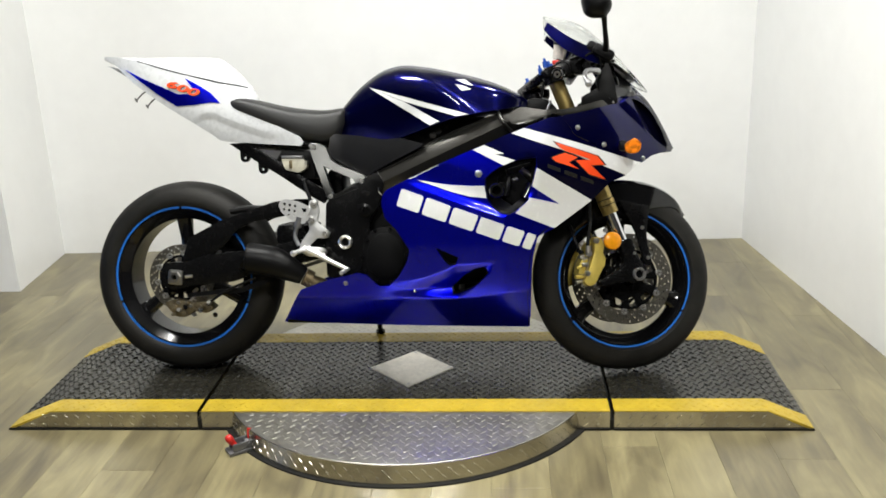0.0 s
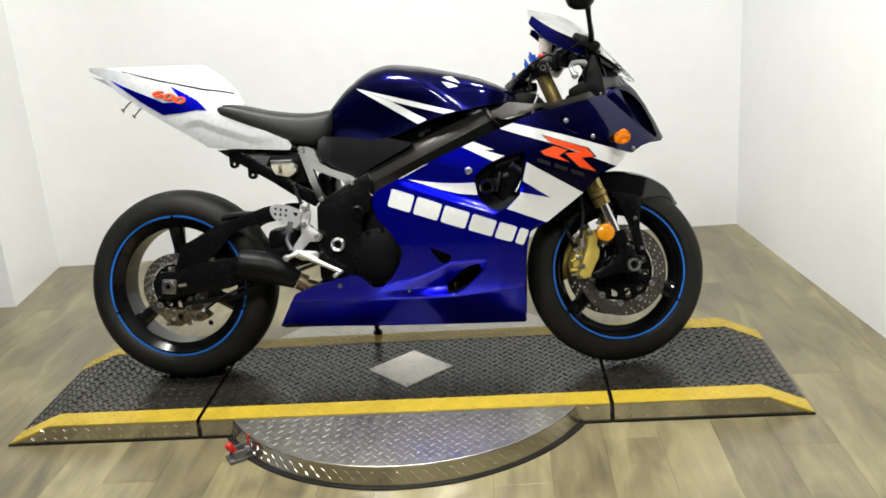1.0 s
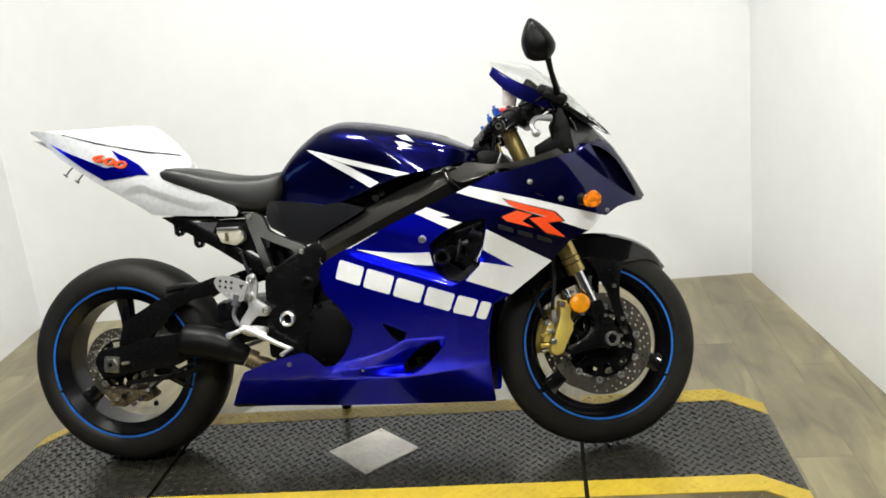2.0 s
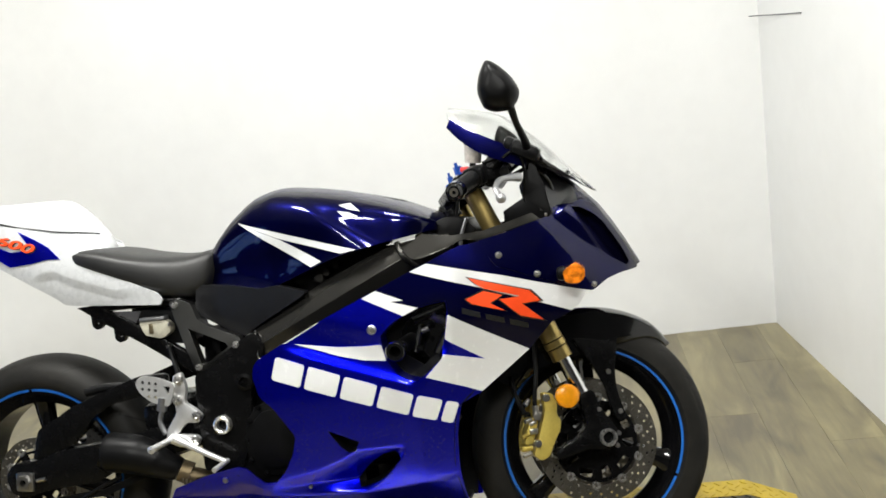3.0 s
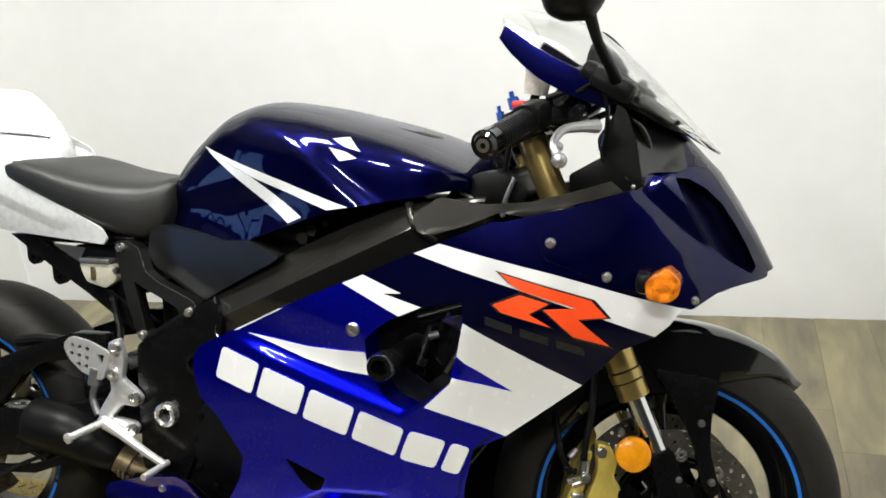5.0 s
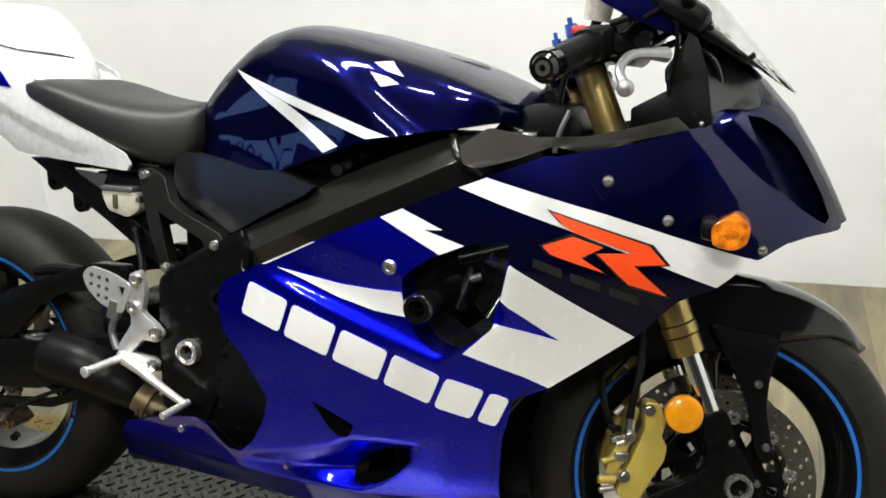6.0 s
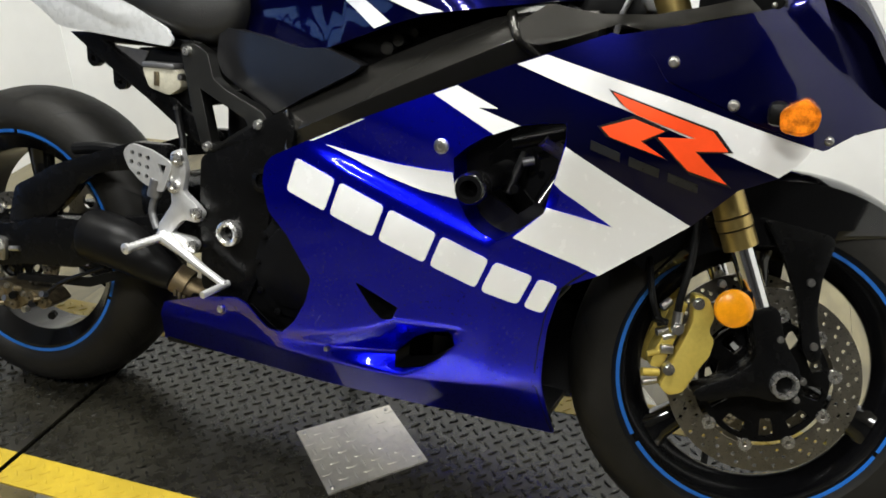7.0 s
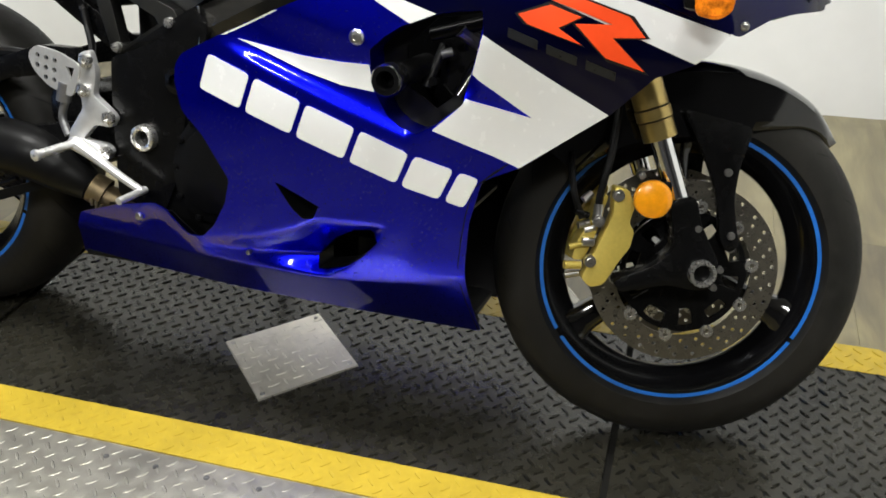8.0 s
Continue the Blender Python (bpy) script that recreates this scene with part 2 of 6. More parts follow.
def lathe(bm, profile, n=64, c=(0, 0, 0), closed=True, m=None):
    """Turns (radius, side) pairs round the side axis (y)."""
    rings = []
    for i in range(n):
        a = 2 * math.pi * i / n
        rings.append([bm.verts.new((c[0] + r * math.cos(a), c[1] + s, c[2] + r * math.sin(a))) for r, s in profile])
    k = len(profile)
    for i in range(n):
        p, q = rings[i], rings[(i + 1) % n]
        for j in range(k if closed else k - 1):
            bm.faces.new((p[j], p[(j + 1) % k], q[(j + 1) % k], q[j]))
    if m is not None:
        bmesh.ops.transform(bm, matrix=m, verts=[v for r in rings for v in r])
    return bm


def rod(bm, a, b, r, n=16, r2=None):
    a, b = Vector(a), Vector(b)
    m = Matrix.Translation((a + b) / 2) @ (b - a).to_track_quat("Z", "Y").to_matrix().to_4x4()
    bmesh.ops.create_cone(bm, cap_ends=True, segments=n, radius1=r, radius2=r if r2 is None else r2, depth=(b - a).length, matrix=m)
    return bm


def tube(bm, pts, r, n=10, rs=None):
    """A smooth hose through the points."""
    pts = [Vector(p) for p in pts]
    fine, frac = [], []
    for i in range(len(pts) - 1):
        p0, p1, p2, p3 = pts[max(i - 1, 0)], pts[i], pts[i + 1], pts[min(i + 2, len(pts) - 1)]
        for k in range(6):
            t = k / 6
            fine.append(0.5 * (2 * p1 + (p2 - p0) * t + (2 * p0 - 5 * p1 + 4 * p2 - p3) * t * t + (3 * p1 - p0 - 3 * p2 + p3) * t**3))
            frac.append(i + t)
    fine.append(pts[-1])
    frac.append(len(pts) - 1)
    up, rings = None, []
    for i, p in enumerate(fine):
        d = (fine[min(i + 1, len(fine) - 1)] - fine[max(i - 1, 0)]).normalized()
        if up is None:
            up = d.orthogonal().normalized()
        up = (up - d * up.dot(d)).normalized()
        side = d.cross(up)
        rad = r
        if rs:
            j = min(int(frac[i]), len(rs) - 2)
            rad = rs[j] + (rs[j + 1] - rs[j]) * (frac[i] - j)
        rings.append([p + rad * (math.cos(2 * math.pi * k / n) * up + math.sin(2 * math.pi * k / n) * side) for k in range(n)])
    ring_bridge(bm, rings)
    return bm


def flat_fill(bm, poly, holes=()):
    """A flat outline in (u, w) with holes, filled with triangles at v = 0."""
    edges = []
    for loop in (poly, *holes):
        vs = [bm.verts.new((u, 0, w)) for u, w in loop]
        edges += [bm.edges.new((vs[i], vs[(i + 1) % len(vs)])) for i in range(len(vs))]
    bmesh.ops.triangle_fill(bm, edges=edges, use_beauty=True, use_dissolve=False)
    return bm


def circle(u, w, r, n=12, a0=0.0):
    return [(u + r * math.cos(a0 + 2 * math.pi * i / n), w + r * math.sin(a0 + 2 * math.pi * i / n)) for i in range(n)]


def rounded(poly, r=0.006, n=3):
    """The outline with its corners cut round."""
    out, k = [], len(poly)
    for i in range(k):
        p, a, b = Vector(poly[i]), Vector(poly[i - 1]), Vector(poly[(i + 1) % k])
        da, db = (a - p), (b - p)
        q = min(r, da.length * 0.4, db.length * 0.4)
        s, e = p + da.normalized() * q, p + db.normalized() * q
        for j in range(n + 1):
            t = j / n
            out.append(tuple((1 - t) ** 2 * s + 2 * t * (1 - t) * p + t * t * e))
    return out


def prism(bm, poly, v0, v1, holes=(), bevel=0.0, m=None):
    """A plate of the outline, from side v0 to side v1."""
    tmp = bmesh.new()
    flat_fill(tmp, poly, holes)
    bmesh.ops.recalc_face_normals(tmp, faces=tmp.faces)
    ext = bmesh.ops.extrude_face_region(tmp, geom=list(tmp.faces))
    up = [g for g in ext["geom"] if isinstance(g, bmesh.types.BMVert)]
    ups = set(up)
    for v in tmp.verts:
        v.co.y = v1 if v in ups else v0
    bmesh.ops.recalc_face_normals(tmp, faces=tmp.faces)
    if bevel:
        es = [e for e in tmp.edges if len(e.link_faces) == 2 and e.calc_face_angle(0) > 1.0]
        bmesh.ops.bevel(tmp, geom=es, offset=bevel, segments=2, affect="EDGES", profile=0.5, clamp_overlap=True)
    if m is not None:
        tmp.transform(m)
    me = bpy.data.meshes.new("tmp")
    tmp.to_mesh(me)
    tmp.free()
    bm.from_mesh(me)
    bpy.data.meshes.remove(me)
    return bm


def panel(poly, surf, off=0.0, thick=0.003, holes=(), side=-1, step=0.02, fine=()):
    """A thin curved sheet: the outline in (u, w) laid on the side surface surf(u, w)."""
    bm = bmesh.new()
    flat_fill(bm, poly, holes)
    us, ws = [p[0] for p in poly], [p[1] for p in poly]
    for axis, lo, hi in ((0, min(us), max(us)), (2, min(ws), max(ws))):
        k = math.floor(lo / step) + 1
        while k * step < hi:
            co, no = [0, 0, 0], [0, 0, 0]
            co[axis], no[axis] = k * step, 1
            bmesh.ops.bisect_plane(bm, geom=list(bm.verts) + list(bm.edges) + list(bm.faces), plane_co=co, plane_no=no, dist=1e-5)
            k += 1
    # closer cuts where the surface folds
    for u0, w0, u1, w1, small in fine:
        for axis, lo, hi in ((0, u0, u1), (2, w0, w1)):
            k = math.floor(lo / small) + 1
            while k * small < hi:
                near = [f for f in bm.faces if min(v.co[axis] for v in f.verts) < k * small < max(v.co[axis] for v in f.verts) and u0 - 0.013 < f.calc_center_median().x < u1 + 0.013 and w0 - 0.013 < f.calc_center_median().z < w1 + 0.013]
                geom = list({v for f in near for v in f.verts}) + list({e for f in near for e in f.edges}) + near
                co, no = [0, 0, 0], [0, 0, 0]
                co[axis], no[axis] = k * small, 1
                bmesh.ops.bisect_plane(bm, geom=geom, plane_co=co, plane_no=no, dist=1e-5)
                k += 1
    bmesh.ops.remove_doubles(bm, verts=bm.verts, dist=1e-5)
    ext = bmesh.ops.extrude_face_region(bm, geom=list(bm.faces))
    inner = {g for g in ext["geom"] if isinstance(g, bmesh.types.BMVert)}
    for v in bm.verts:
        s = surf(v.co.x, v.co.z) + off - (thick if v in inner else 0)
        v.co.y = side * s
    return bm


def superloft(bm, us, hw, top, bot, n=28, p=2.4, us_n=24):
    """A rounded body along u from half-width, top and bottom curves."""
    u0, u1 = us[0], us[-1]
    rings = []
    for i in range(us_n + 1):
        u = u0 + (u1 - u0) * i / us_n
        h, t, b = hermite(u, us, hw), hermite(u, us, top), hermite(u, us, bot)
        ring = []
        for k in range(n):
            a = 2 * math.pi * k / n
            c, s = math.cos(a), math.sin(a)
            ring.append((u, h * math.copysign(abs(c) ** (2 / p), c), (t + b) / 2 + (t - b) / 2 * math.copysign(abs(s) ** (2 / p), s)))
        rings.append(ring)
    ring_bridge(bm, rings)
    return bm


def bolt(bm, p, r=0.006, h=0.004, axis=(0, -1, 0), hexed=True):
    p, d = Vector(p), Vector(axis).normalized()
    rod(bm, p - d * 0.004, p + d * h, r, 12, r * 0.85)
    rod(bm, p + d * (h - 0.001), p + d * (h + 0.0012), r * 0.5, 6)
    return bm

# ---- the room ----


def slab(name, pts, z0, z1, material, label, category):
    """A wall or floor: a flat outline in (x, y) from z0 to z1."""
    bm = bmesh.new()
    ring_bridge(bm, [[(x, y, z0) for x, y in pts], [(x, y, z1) for x, y in pts]])
    ob = part(name, bm, material, None, label, kind="structure")
    ob["category"] = category
    return ob


LX, LY, RX, RY = -1.837, 1.474, 1.402, 1.572  # the booth's two back corners


def back_line(x):
    return LY + (RY - LY) * (x - LX) / (RX - LX)


floor = slab("floor", [(-5, -5), (3.2, -5), (3.2, 2), (-5, 2)], -0.1, -0.004, GROUT, "wood-look plank floor in limed oak tones", "floor")
slab("wall_back", [(LX - 0.1, back_line(LX - 0.1)), (RX + 0.1, back_line(RX + 0.1)), (RX + 0.1, RY + 0.15), (LX - 0.1, RY + 0.15)], -0.004, CEIL, WALL, "white painted photo booth back wall", "wall")
slab("wall_right", [(RX, RY), (1.612, -0.45), (1.732, -0.45), (RX + 0.12, RY)], -0.004, CEIL, WALL, "white painted booth side wall", "wall")
slab("wall_left", [(LX, LY), (-1.783, 0.945), (-1.893, 0.945), (LX - 0.12, LY)], -0.004, CEIL, WALL, "short white booth side wall", "wall")
slab("wall_left_return", [(-1.893, 0.945), (-1.893, 1.055), (-5, 1.055), (-5, 0.945)], -0.004, CEIL, WALL, "white wall beside the booth", "wall")
slab("wall_shop_left", [(-5, -5), (-4.88, -5), (-4.88, 0.945), (-5, 0.945)], -0.004, CEIL, SHOP, "grey shop wall", "wall")
slab("wall_shop_front", [(-4.88, -5), (3.2, -5), (3.2, -4.88), (-4.88, -4.88)], -0.004, CEIL, SHOP, "grey shop wall", "wall")
# a blue-lit shop window far off to the side
bm = bmesh.new()
for y in (-2.20, -1.55, -0.90):
    box(bm, (-4.85, y, 1.20), (0.06, 0.10, 1.70))
for z in (0.32, 2.08):
    box(bm, (-4.85, -1.55, z), (0.06, 1.40, 0.06))
window = part("window_1", bm, GREYV, None, "dark framed shop window with two panes", kind="structure")
window["category"] = "window"
for y in (-1.875, -1.225):
    bm = bmesh.new()
    box(bm, (-4.865, y, 1.20), (0.01, 0.55, 1.70))
    part("pane", bm, SKYPANE, window, "blue evening-lit glass pane")
slab("wall_shop_right", [(3.08, -4.88), (3.2, -4.88), (3.2, -0.45), (3.08, -0.45)], -0.004, CEIL, SHOP, "grey shop wall", "wall")
slab("wall_shop_corner", [(1.732, -0.45), (3.2, -0.45), (3.2, -0.33), (1.732, -0.33)], -0.004, CEIL, SHOP, "grey shop wall", "wall")
slab("ceiling", [(-5, -5), (3.2, -5), (3.2, 2), (-5, 2)], CEIL, CEIL + 0.1, CEILM, "plain white ceiling", "ceiling")


def ceiling_light():
    ob = thing("ceiling_light", "compact white ceiling light with lit diffuser", "ceiling light", pose(0, 0, 0), "ceiling lights")
    bm = bmesh.new()
    box(bm, (0, 0, -0.02), (LAMP_L + 0.08, LAMP_W + 0.06, 0.04), bevel=0.006)
    part("housing", bm, CEILM, ob)
    bm = bmesh.new()
    box(bm, (0, 0, -0.05), (LAMP_L + 0.02, LAMP_W + 0.02, 0.022), bevel=0.008)
    part("diffuser", bm, DIFFUSER, ob)
    return ob


lamp = ceiling_light()
for i, (lx, ly, power) in enumerate(LAMPS):
    if i:
        copy_thing(lamp, pose(lx, ly, CEIL))
lamp.matrix_world = pose(LAMPS[0][0], LAMPS[0][1], CEIL)

# a thin dark cable along the side wall, high up
bm = bmesh.new()
tube(bm, [(1.37, 1.562, 1.165), (1.425, 1.32, 1.168), (1.442, 1.16, 1.172)], 0.0022, 6)
tagged(part("cable", bm, GREYM, None, "thin grey cable fixed along the white wall"), category="cable")

# ---- the ramp with its turntable ----
RC = 0.04  # middle line of the ramp
TOP = 0.058
X_TIP_L, X_BRK_L, X_SEAM_L, X_SEAM_R, X_BRK_R, X_TIP_R = -1.184, -1.05, -0.600, 0.597, 1.03, 1.158
HALF, STRIPE = 0.286, 0.074
ramp = thing("turntable_ramp", "low black tread-plate motorcycle ramp with yellow edges on a round turntable", "motorcycle ramp", pose(0, RC, 0))


def deck_profile(kind):
    if kind == "left":
        return [(X_TIP_L, 0.004), (X_BRK_L, TOP), (X_SEAM_L - 0.006, TOP), (X_SEAM_L - 0.006, TOP - 0.006), (X_BRK_L + 0.004, TOP - 0.006), (X_TIP_L + 0.012, 0.002)]
    if kind == "right":
        return [(X_TIP_R, 0.004), (X_BRK_R, TOP), (X_SEAM_R + 0.006, TOP), (X_SEAM_R + 0.006, TOP - 0.006), (X_BRK_R - 0.004, TOP - 0.006), (X_TIP_R - 0.012, 0.002)]
    return [(X_SEAM_L + 0.006, TOP), (X_SEAM_R - 0.006, TOP), (X_SEAM_R - 0.006, TOP - 0.006), (X_SEAM_L + 0.006, TOP - 0.006)]


def extrude_y(poly, y0, y1, dz=0.0):
    bm = bmesh.new()
    ring_bridge(bm, [[(x, y0, z + dz) for x, z in poly], [(x, y1, z + dz) for x, z in poly]])
    return bm


def lug_cloud(cells, length, width, height):
    """Raised tread lugs: a low ridge with pointed ends at every (x, y, z, turn, slope)."""
    verts, faces = [], []
    for x, y, z, turn, slope in cells:
        c, s = math.cos(turn), math.sin(turn)
        base = len(verts)
        for a, b, h in ((-1, 0, 0), (-0.5, -1, 0), (0.5, -1, 0), (1, 0, 0), (0.5, 1, 0), (-0.5, 1, 0), (-0.8, 0, 1), (-0.42, -0.55, 1), (0.42, -0.55, 1), (0.8, 0, 1), (0.42, 0.55, 1), (-0.42, 0.55, 1)):
            dx, dy = a * length / 2, b * width / 2
            px, py = dx * c - dy * s, dx * s + dy * c
            verts.append((x + px, y + py, z + px * slope + h * height))
        for f in ((0, 1, 7, 6), (1, 2, 8, 7), (2, 3, 9, 8), (3, 4, 10, 9), (4, 5, 11, 10), (5, 0, 6, 11), (6, 7, 8, 9, 10, 11)):
            faces.append([base + i for i in f])
    return verts, faces


def lug_part(name, cells, length, width, height, material, parent, label=""):
    verts, faces = lug_cloud(cells, length, width, height)
    me = bpy.data.meshes.new(name)
    me.from_pydata(verts, [], faces)
    me.materials.append(material)
    ob = new(name, me)
    ob.parent = parent
    return tagged(ob, label=label, kind="stuff")


def single_lugs(name, cells, length, width, height, material, parent):
    """The nearest lugs one by one, on two shared meshes."""
    made = {}
    for x, y, z, turn, slope in cells:
        if turn not in made:
            verts, faces = lug_cloud([(0, 0, 0, turn, 0)], length, width, height)
            made[turn] = bpy.data.meshes.new(name)
            made[turn].from_pydata(verts, [], faces)
            made[turn].materials.append(material)
        ob = new(name, made[turn])
        ob.parent = parent
        ob.location = (x, y, z)


def lattice(x0, x1, y0, y1, d):
    """Tread-plate grid: rows of lugs leaning one way, the rows between set half over and leaning the other."""
    for j in range(int((y1 - y0) / d) + 1):
        for i in range(int((x1 - x0) / (2 * d)) + 1):
            x = x0 + 2 * d * i + (d if j % 2 else 0.0)
            if x <= x1:
                yield x, y0 + d * j, radians(-45 if j % 2 else 45)


def deck_z(x):
    if x > X_BRK_R:
        return TOP - (x - X_BRK_R) / (X_TIP_R - X_BRK_R) * (TOP - 0.004), -(TOP - 0.004) / (X_TIP_R - X_BRK_R)
    if x < X_BRK_L:
        return TOP - (X_BRK_L - x) / (X_BRK_L - X_TIP_L) * (TOP - 0.004), (TOP - 0.004) / (X_BRK_L - X_TIP_L)
    return TOP, 0.0


INNER = HALF - STRIPE
PITCH = 0.0163
LUG = (0.0222, 0.0058, 0.0028)
for kind, x0, x1 in (("left", X_TIP_L, X_SEAM_L - 0.006), ("middle", X_SEAM_L + 0.006, X_SEAM_R - 0.006), ("right", X_SEAM_R + 0.006, X_TIP_R)):
    prof = deck_profile(kind)
    deck = part("deck_section", extrude_y(prof, -HALF, HALF), TREAD, ramp, "black tread plate worn grey" if kind == "middle" else "black tread plate sloping to the floor")
    for y0, y1 in ((-HALF - 0.001, -INNER), (INNER, HALF + 0.001)):
        part("yellow_stripe", extrude_y(prof, y0, y1, 0.0012), YELLOW, deck, "yellow painted edge stripe")
    if kind == "middle":
        spans = [(x0, -0.497), (0.497, x1)]
    else:
        spans = [(x0, x1)]
    for a, b in spans:
        if kind == "left":
            sk = [(a + 0.008, 0.0), (b, 0.0), (b, TOP - 0.001), (X_BRK_L, TOP - 0.001)]
        elif kind == "right":
            sk = [(a, 0.0), (b - 0.008, 0.0), (X_BRK_R, TOP - 0.001), (a, TOP - 0.001)]
        else:
            sk = [(a, 0.0), (b, 0.0), (b, TOP - 0.001), (a, TOP - 0.001)]
        for sgn in (-1, 1):
            part("skirt", extrude_y(sk, sgn * (HALF - 0.004), sgn * (HALF + 0.0035)), SKIRT, deck, "polished tread-plate skirt")
        edge = [(p[0], p[1]) for p in ((a, 0.0), (b, 0.0), (b, 0.006), (a, 0.006))]
        part("rubber_edge", extrude_y(edge, -HALF - 0.008, -HALF - 0.0036), RUBBER, deck, "black rubber edge strip")
    cells, vcells = [], []
    for x, y, turn in lattice(x0 + 0.014, x1 - 0.012, -INNER + 0.009, INNER - 0.006, PITCH):
        if kind == "middle" and abs(x) / 0.134 + abs(y) / 0.134 < 1.06:
            continue
        z, slope = deck_z(x)
        cells.append((x, y, z - 0.0003, turn, slope))
    near = [c for c in cells if kind == "middle" and -0.33 < c[0] < 0.47 and c[1] < -0.065]
    single_lugs("tread_lug", near, *LUG, WORN, deck)
    lug_part("tread_pattern", [c for c in cells if c not in near], *LUG, WORN, deck)
    far = []
    for ya in (-HALF + 0.010, INNER + 0.010):
        for x, y, turn in lattice(x0 + 0.014, x1 - 0.012, ya, ya + STRIPE - 0.018, PITCH):
            z, slope = deck_z(x)
            far.append((x, y, z + (0.0009 if ya > 0 else 0.0004), turn, slope))
    lug_part("stripe_pattern", far, 0.0215, 0.0048, 0.0020, YELLOW, deck)
    for i in range(int((x1 - x0) / 0.0335)):
        for j in range(2):
            x, z = x0 + 0.012 + 0.0335 * i + 0.002 * j, 0.016 + 0.026 * j
            if z < deck_z(x)[0] - 0.008 and (kind != "middle" or abs(x) > 0.508):
                vcells.append((x, z))
    verts, faces = lug_cloud([(x, z, 0, radians(-42 if kind == "left" else 42), 0) for x, z in vcells], 0.0185, 0.0034, 0.0014)
    me = bpy.data.meshes.new("skirt_pattern")
    me.from_pydata([(x, -HALF - 0.0034 - h, z) for x, z, h in verts], [], faces)
    me.materials.append(SKIRT)
    ob = new("skirt_pattern", me)
    ob.parent = deck
    tagged(ob, kind="stuff")

for x in (X_SEAM_L, X_SEAM_R):
    bm = bmesh.new()
    box(bm, (x, 0, TOP / 2 - 0.012), (0.012, 2 * HALF + 0.012, TOP - 0.024))
    part("rubber_joint", bm, RUBBER, ramp, "black rubber joint between deck sections")

# bare metal square set point-on into the middle deck
bm = bmesh.new()
ring_bridge(bm, [[(-0.134, 0, TOP), (0, -0.134, TOP), (0.132, 0, TOP), (0, 0.130, TOP)], [(-0.133, 0, TOP + 0.0035), (0, -0.133, TOP + 0.0035), (0.131, 0, TOP + 0.0035), (0, 0.129, TOP + 0.0035)]])
plate = part("cover_plate", bm, ALUDULL, ramp, "bare aluminium tread-plate square held by screws")
cells = []
for x, y, turn in lattice(-0.124, 0.124, -0.124, 0.124, 0.0165):
    if abs(x) + abs(y) < 0.120:
        cells.append((x, y, TOP + 0.0033, turn, 0))
lug_part("plate_pattern", cells, 0.0215, 0.005, 0.0012, ALUDULL, plate)
for x, y in ((-0.118, 0), (0, -0.118), (0.116, 0), (0, 0.114)):
    bm = bmesh.new()
    bolt(bm, (x, y, TOP + 0.003), 0.005, 0.002, (0, 0, 1))
    part("screw", bm, STEEL, plate)

# the round turntable under the middle deck
TR = 0.572
bm = bmesh.new()
rot_up = Matrix.Rotation(radians(-90), 4, "X")
lathe(bm, [(0.02, -0.056), (TR - 0.0015, -0.056), (TR, -0.0545), (TR, -0.009), (TR - 0.01, -0.004), (0.02, -0.004)], 128, m=rot_up)
turntable = part("turntable_disc", bm, ALU, ramp, "round silver tread-plate turntable disc", smooth=25)
bm = bmesh.new()
lathe(bm, [(TR - 0.004, -0.004), (TR + 0.024, -0.004), (TR + 0.026, -0.0005), (TR - 0.004, -0.0005)], 128, m=rot_up)
part("rubber_rim", bm, RUBBER, turntable, "black rubber rim at the floor")
bm = bmesh.new()
lathe(bm, [(TR + 0.0005, -0.0545), (TR + 0.003, -0.0540), (TR + 0.012, -0.0045), (TR + 0.0005, -0.0045)], 128, m=rot_up)
part("rim_band", bm, SKIRT, turntable, "polished band round the disc")
cells = []
for x, y, turn in lattice(-TR, TR, -TR, TR, 0.0168):
    if math.hypot(x, y) < TR - 0.016 and abs(y) > HALF + 0.012:
        cells.append((x, y, 0.0558, turn, 0))
near = [c for c in cells if abs(c[0]) < 0.32 and c[1] < 0][:240]
single_lugs("disc_lug", near, 0.0222, 0.0052, 0.0013, ALU, turntable)
lug_part("disc_pattern", [c for c in cells if c not in near], 0.0222, 0.0052, 0.0013, ALU, turntable)
# lugs on the upright band
verts, faces = lug_cloud([(0.034 * i + 0.017 * j, 0.018 + 0.018 * j, 0, radians(-42), 0) for i in range(-26, 27) for j in (0, 1)], 0.0185, 0.0034, 0.0012)
me = bpy.data.meshes.new("band_pattern")
me.from_pydata([((TR + 0.0028 + (0.054 - z) * 0.18 + h) * math.sin(x / TR), -(TR + 0.0028 + (0.054 - z) * 0.18 + h) * math.cos(x / TR), z) for x, z, h in verts], [], faces)
me.materials.append(SKIRT)
ob = new("band_pattern", me)
ob.parent = turntable
tagged(ob, kind="stuff")
for k in range(1, 6):
    for x, y in ((0.09 * k - 0.27, -HALF - 0.03),):
        bm = bmesh.new()
        bolt(bm, (x, y, 0.0555), 0.0055, 0.002, (0, 0, 1))
        part("screw", bm, GREYM, turntable)

# the red-handled locking latch at the disc's edge
bm = bmesh.new()
LM = Matrix.Translation((-0.435, -0.40, 0.0)) @ Matrix.Rotation(radians(35), 4, "Z")
box(bm, (-0.01, 0, 0.006), (0.085, 0.045, 0.010), LM, 0.002)
box(bm, (-0.01, 0.017, 0.02), (0.06, 0.005, 0.026), LM, 0.001)
box(bm, (-0.01, -0.017, 0.02), (0.06, 0.005, 0.026), LM, 0.001)
rod(bm, LM @ Vector((0.005, -0.024, 0.024)), LM @ Vector((0.005, 0.024, 0.024)), 0.005)
rod(bm, LM @ Vector((0.0, 0, 0.024)), LM @ Vector((0.06, 0, 0.03)), 0.005)
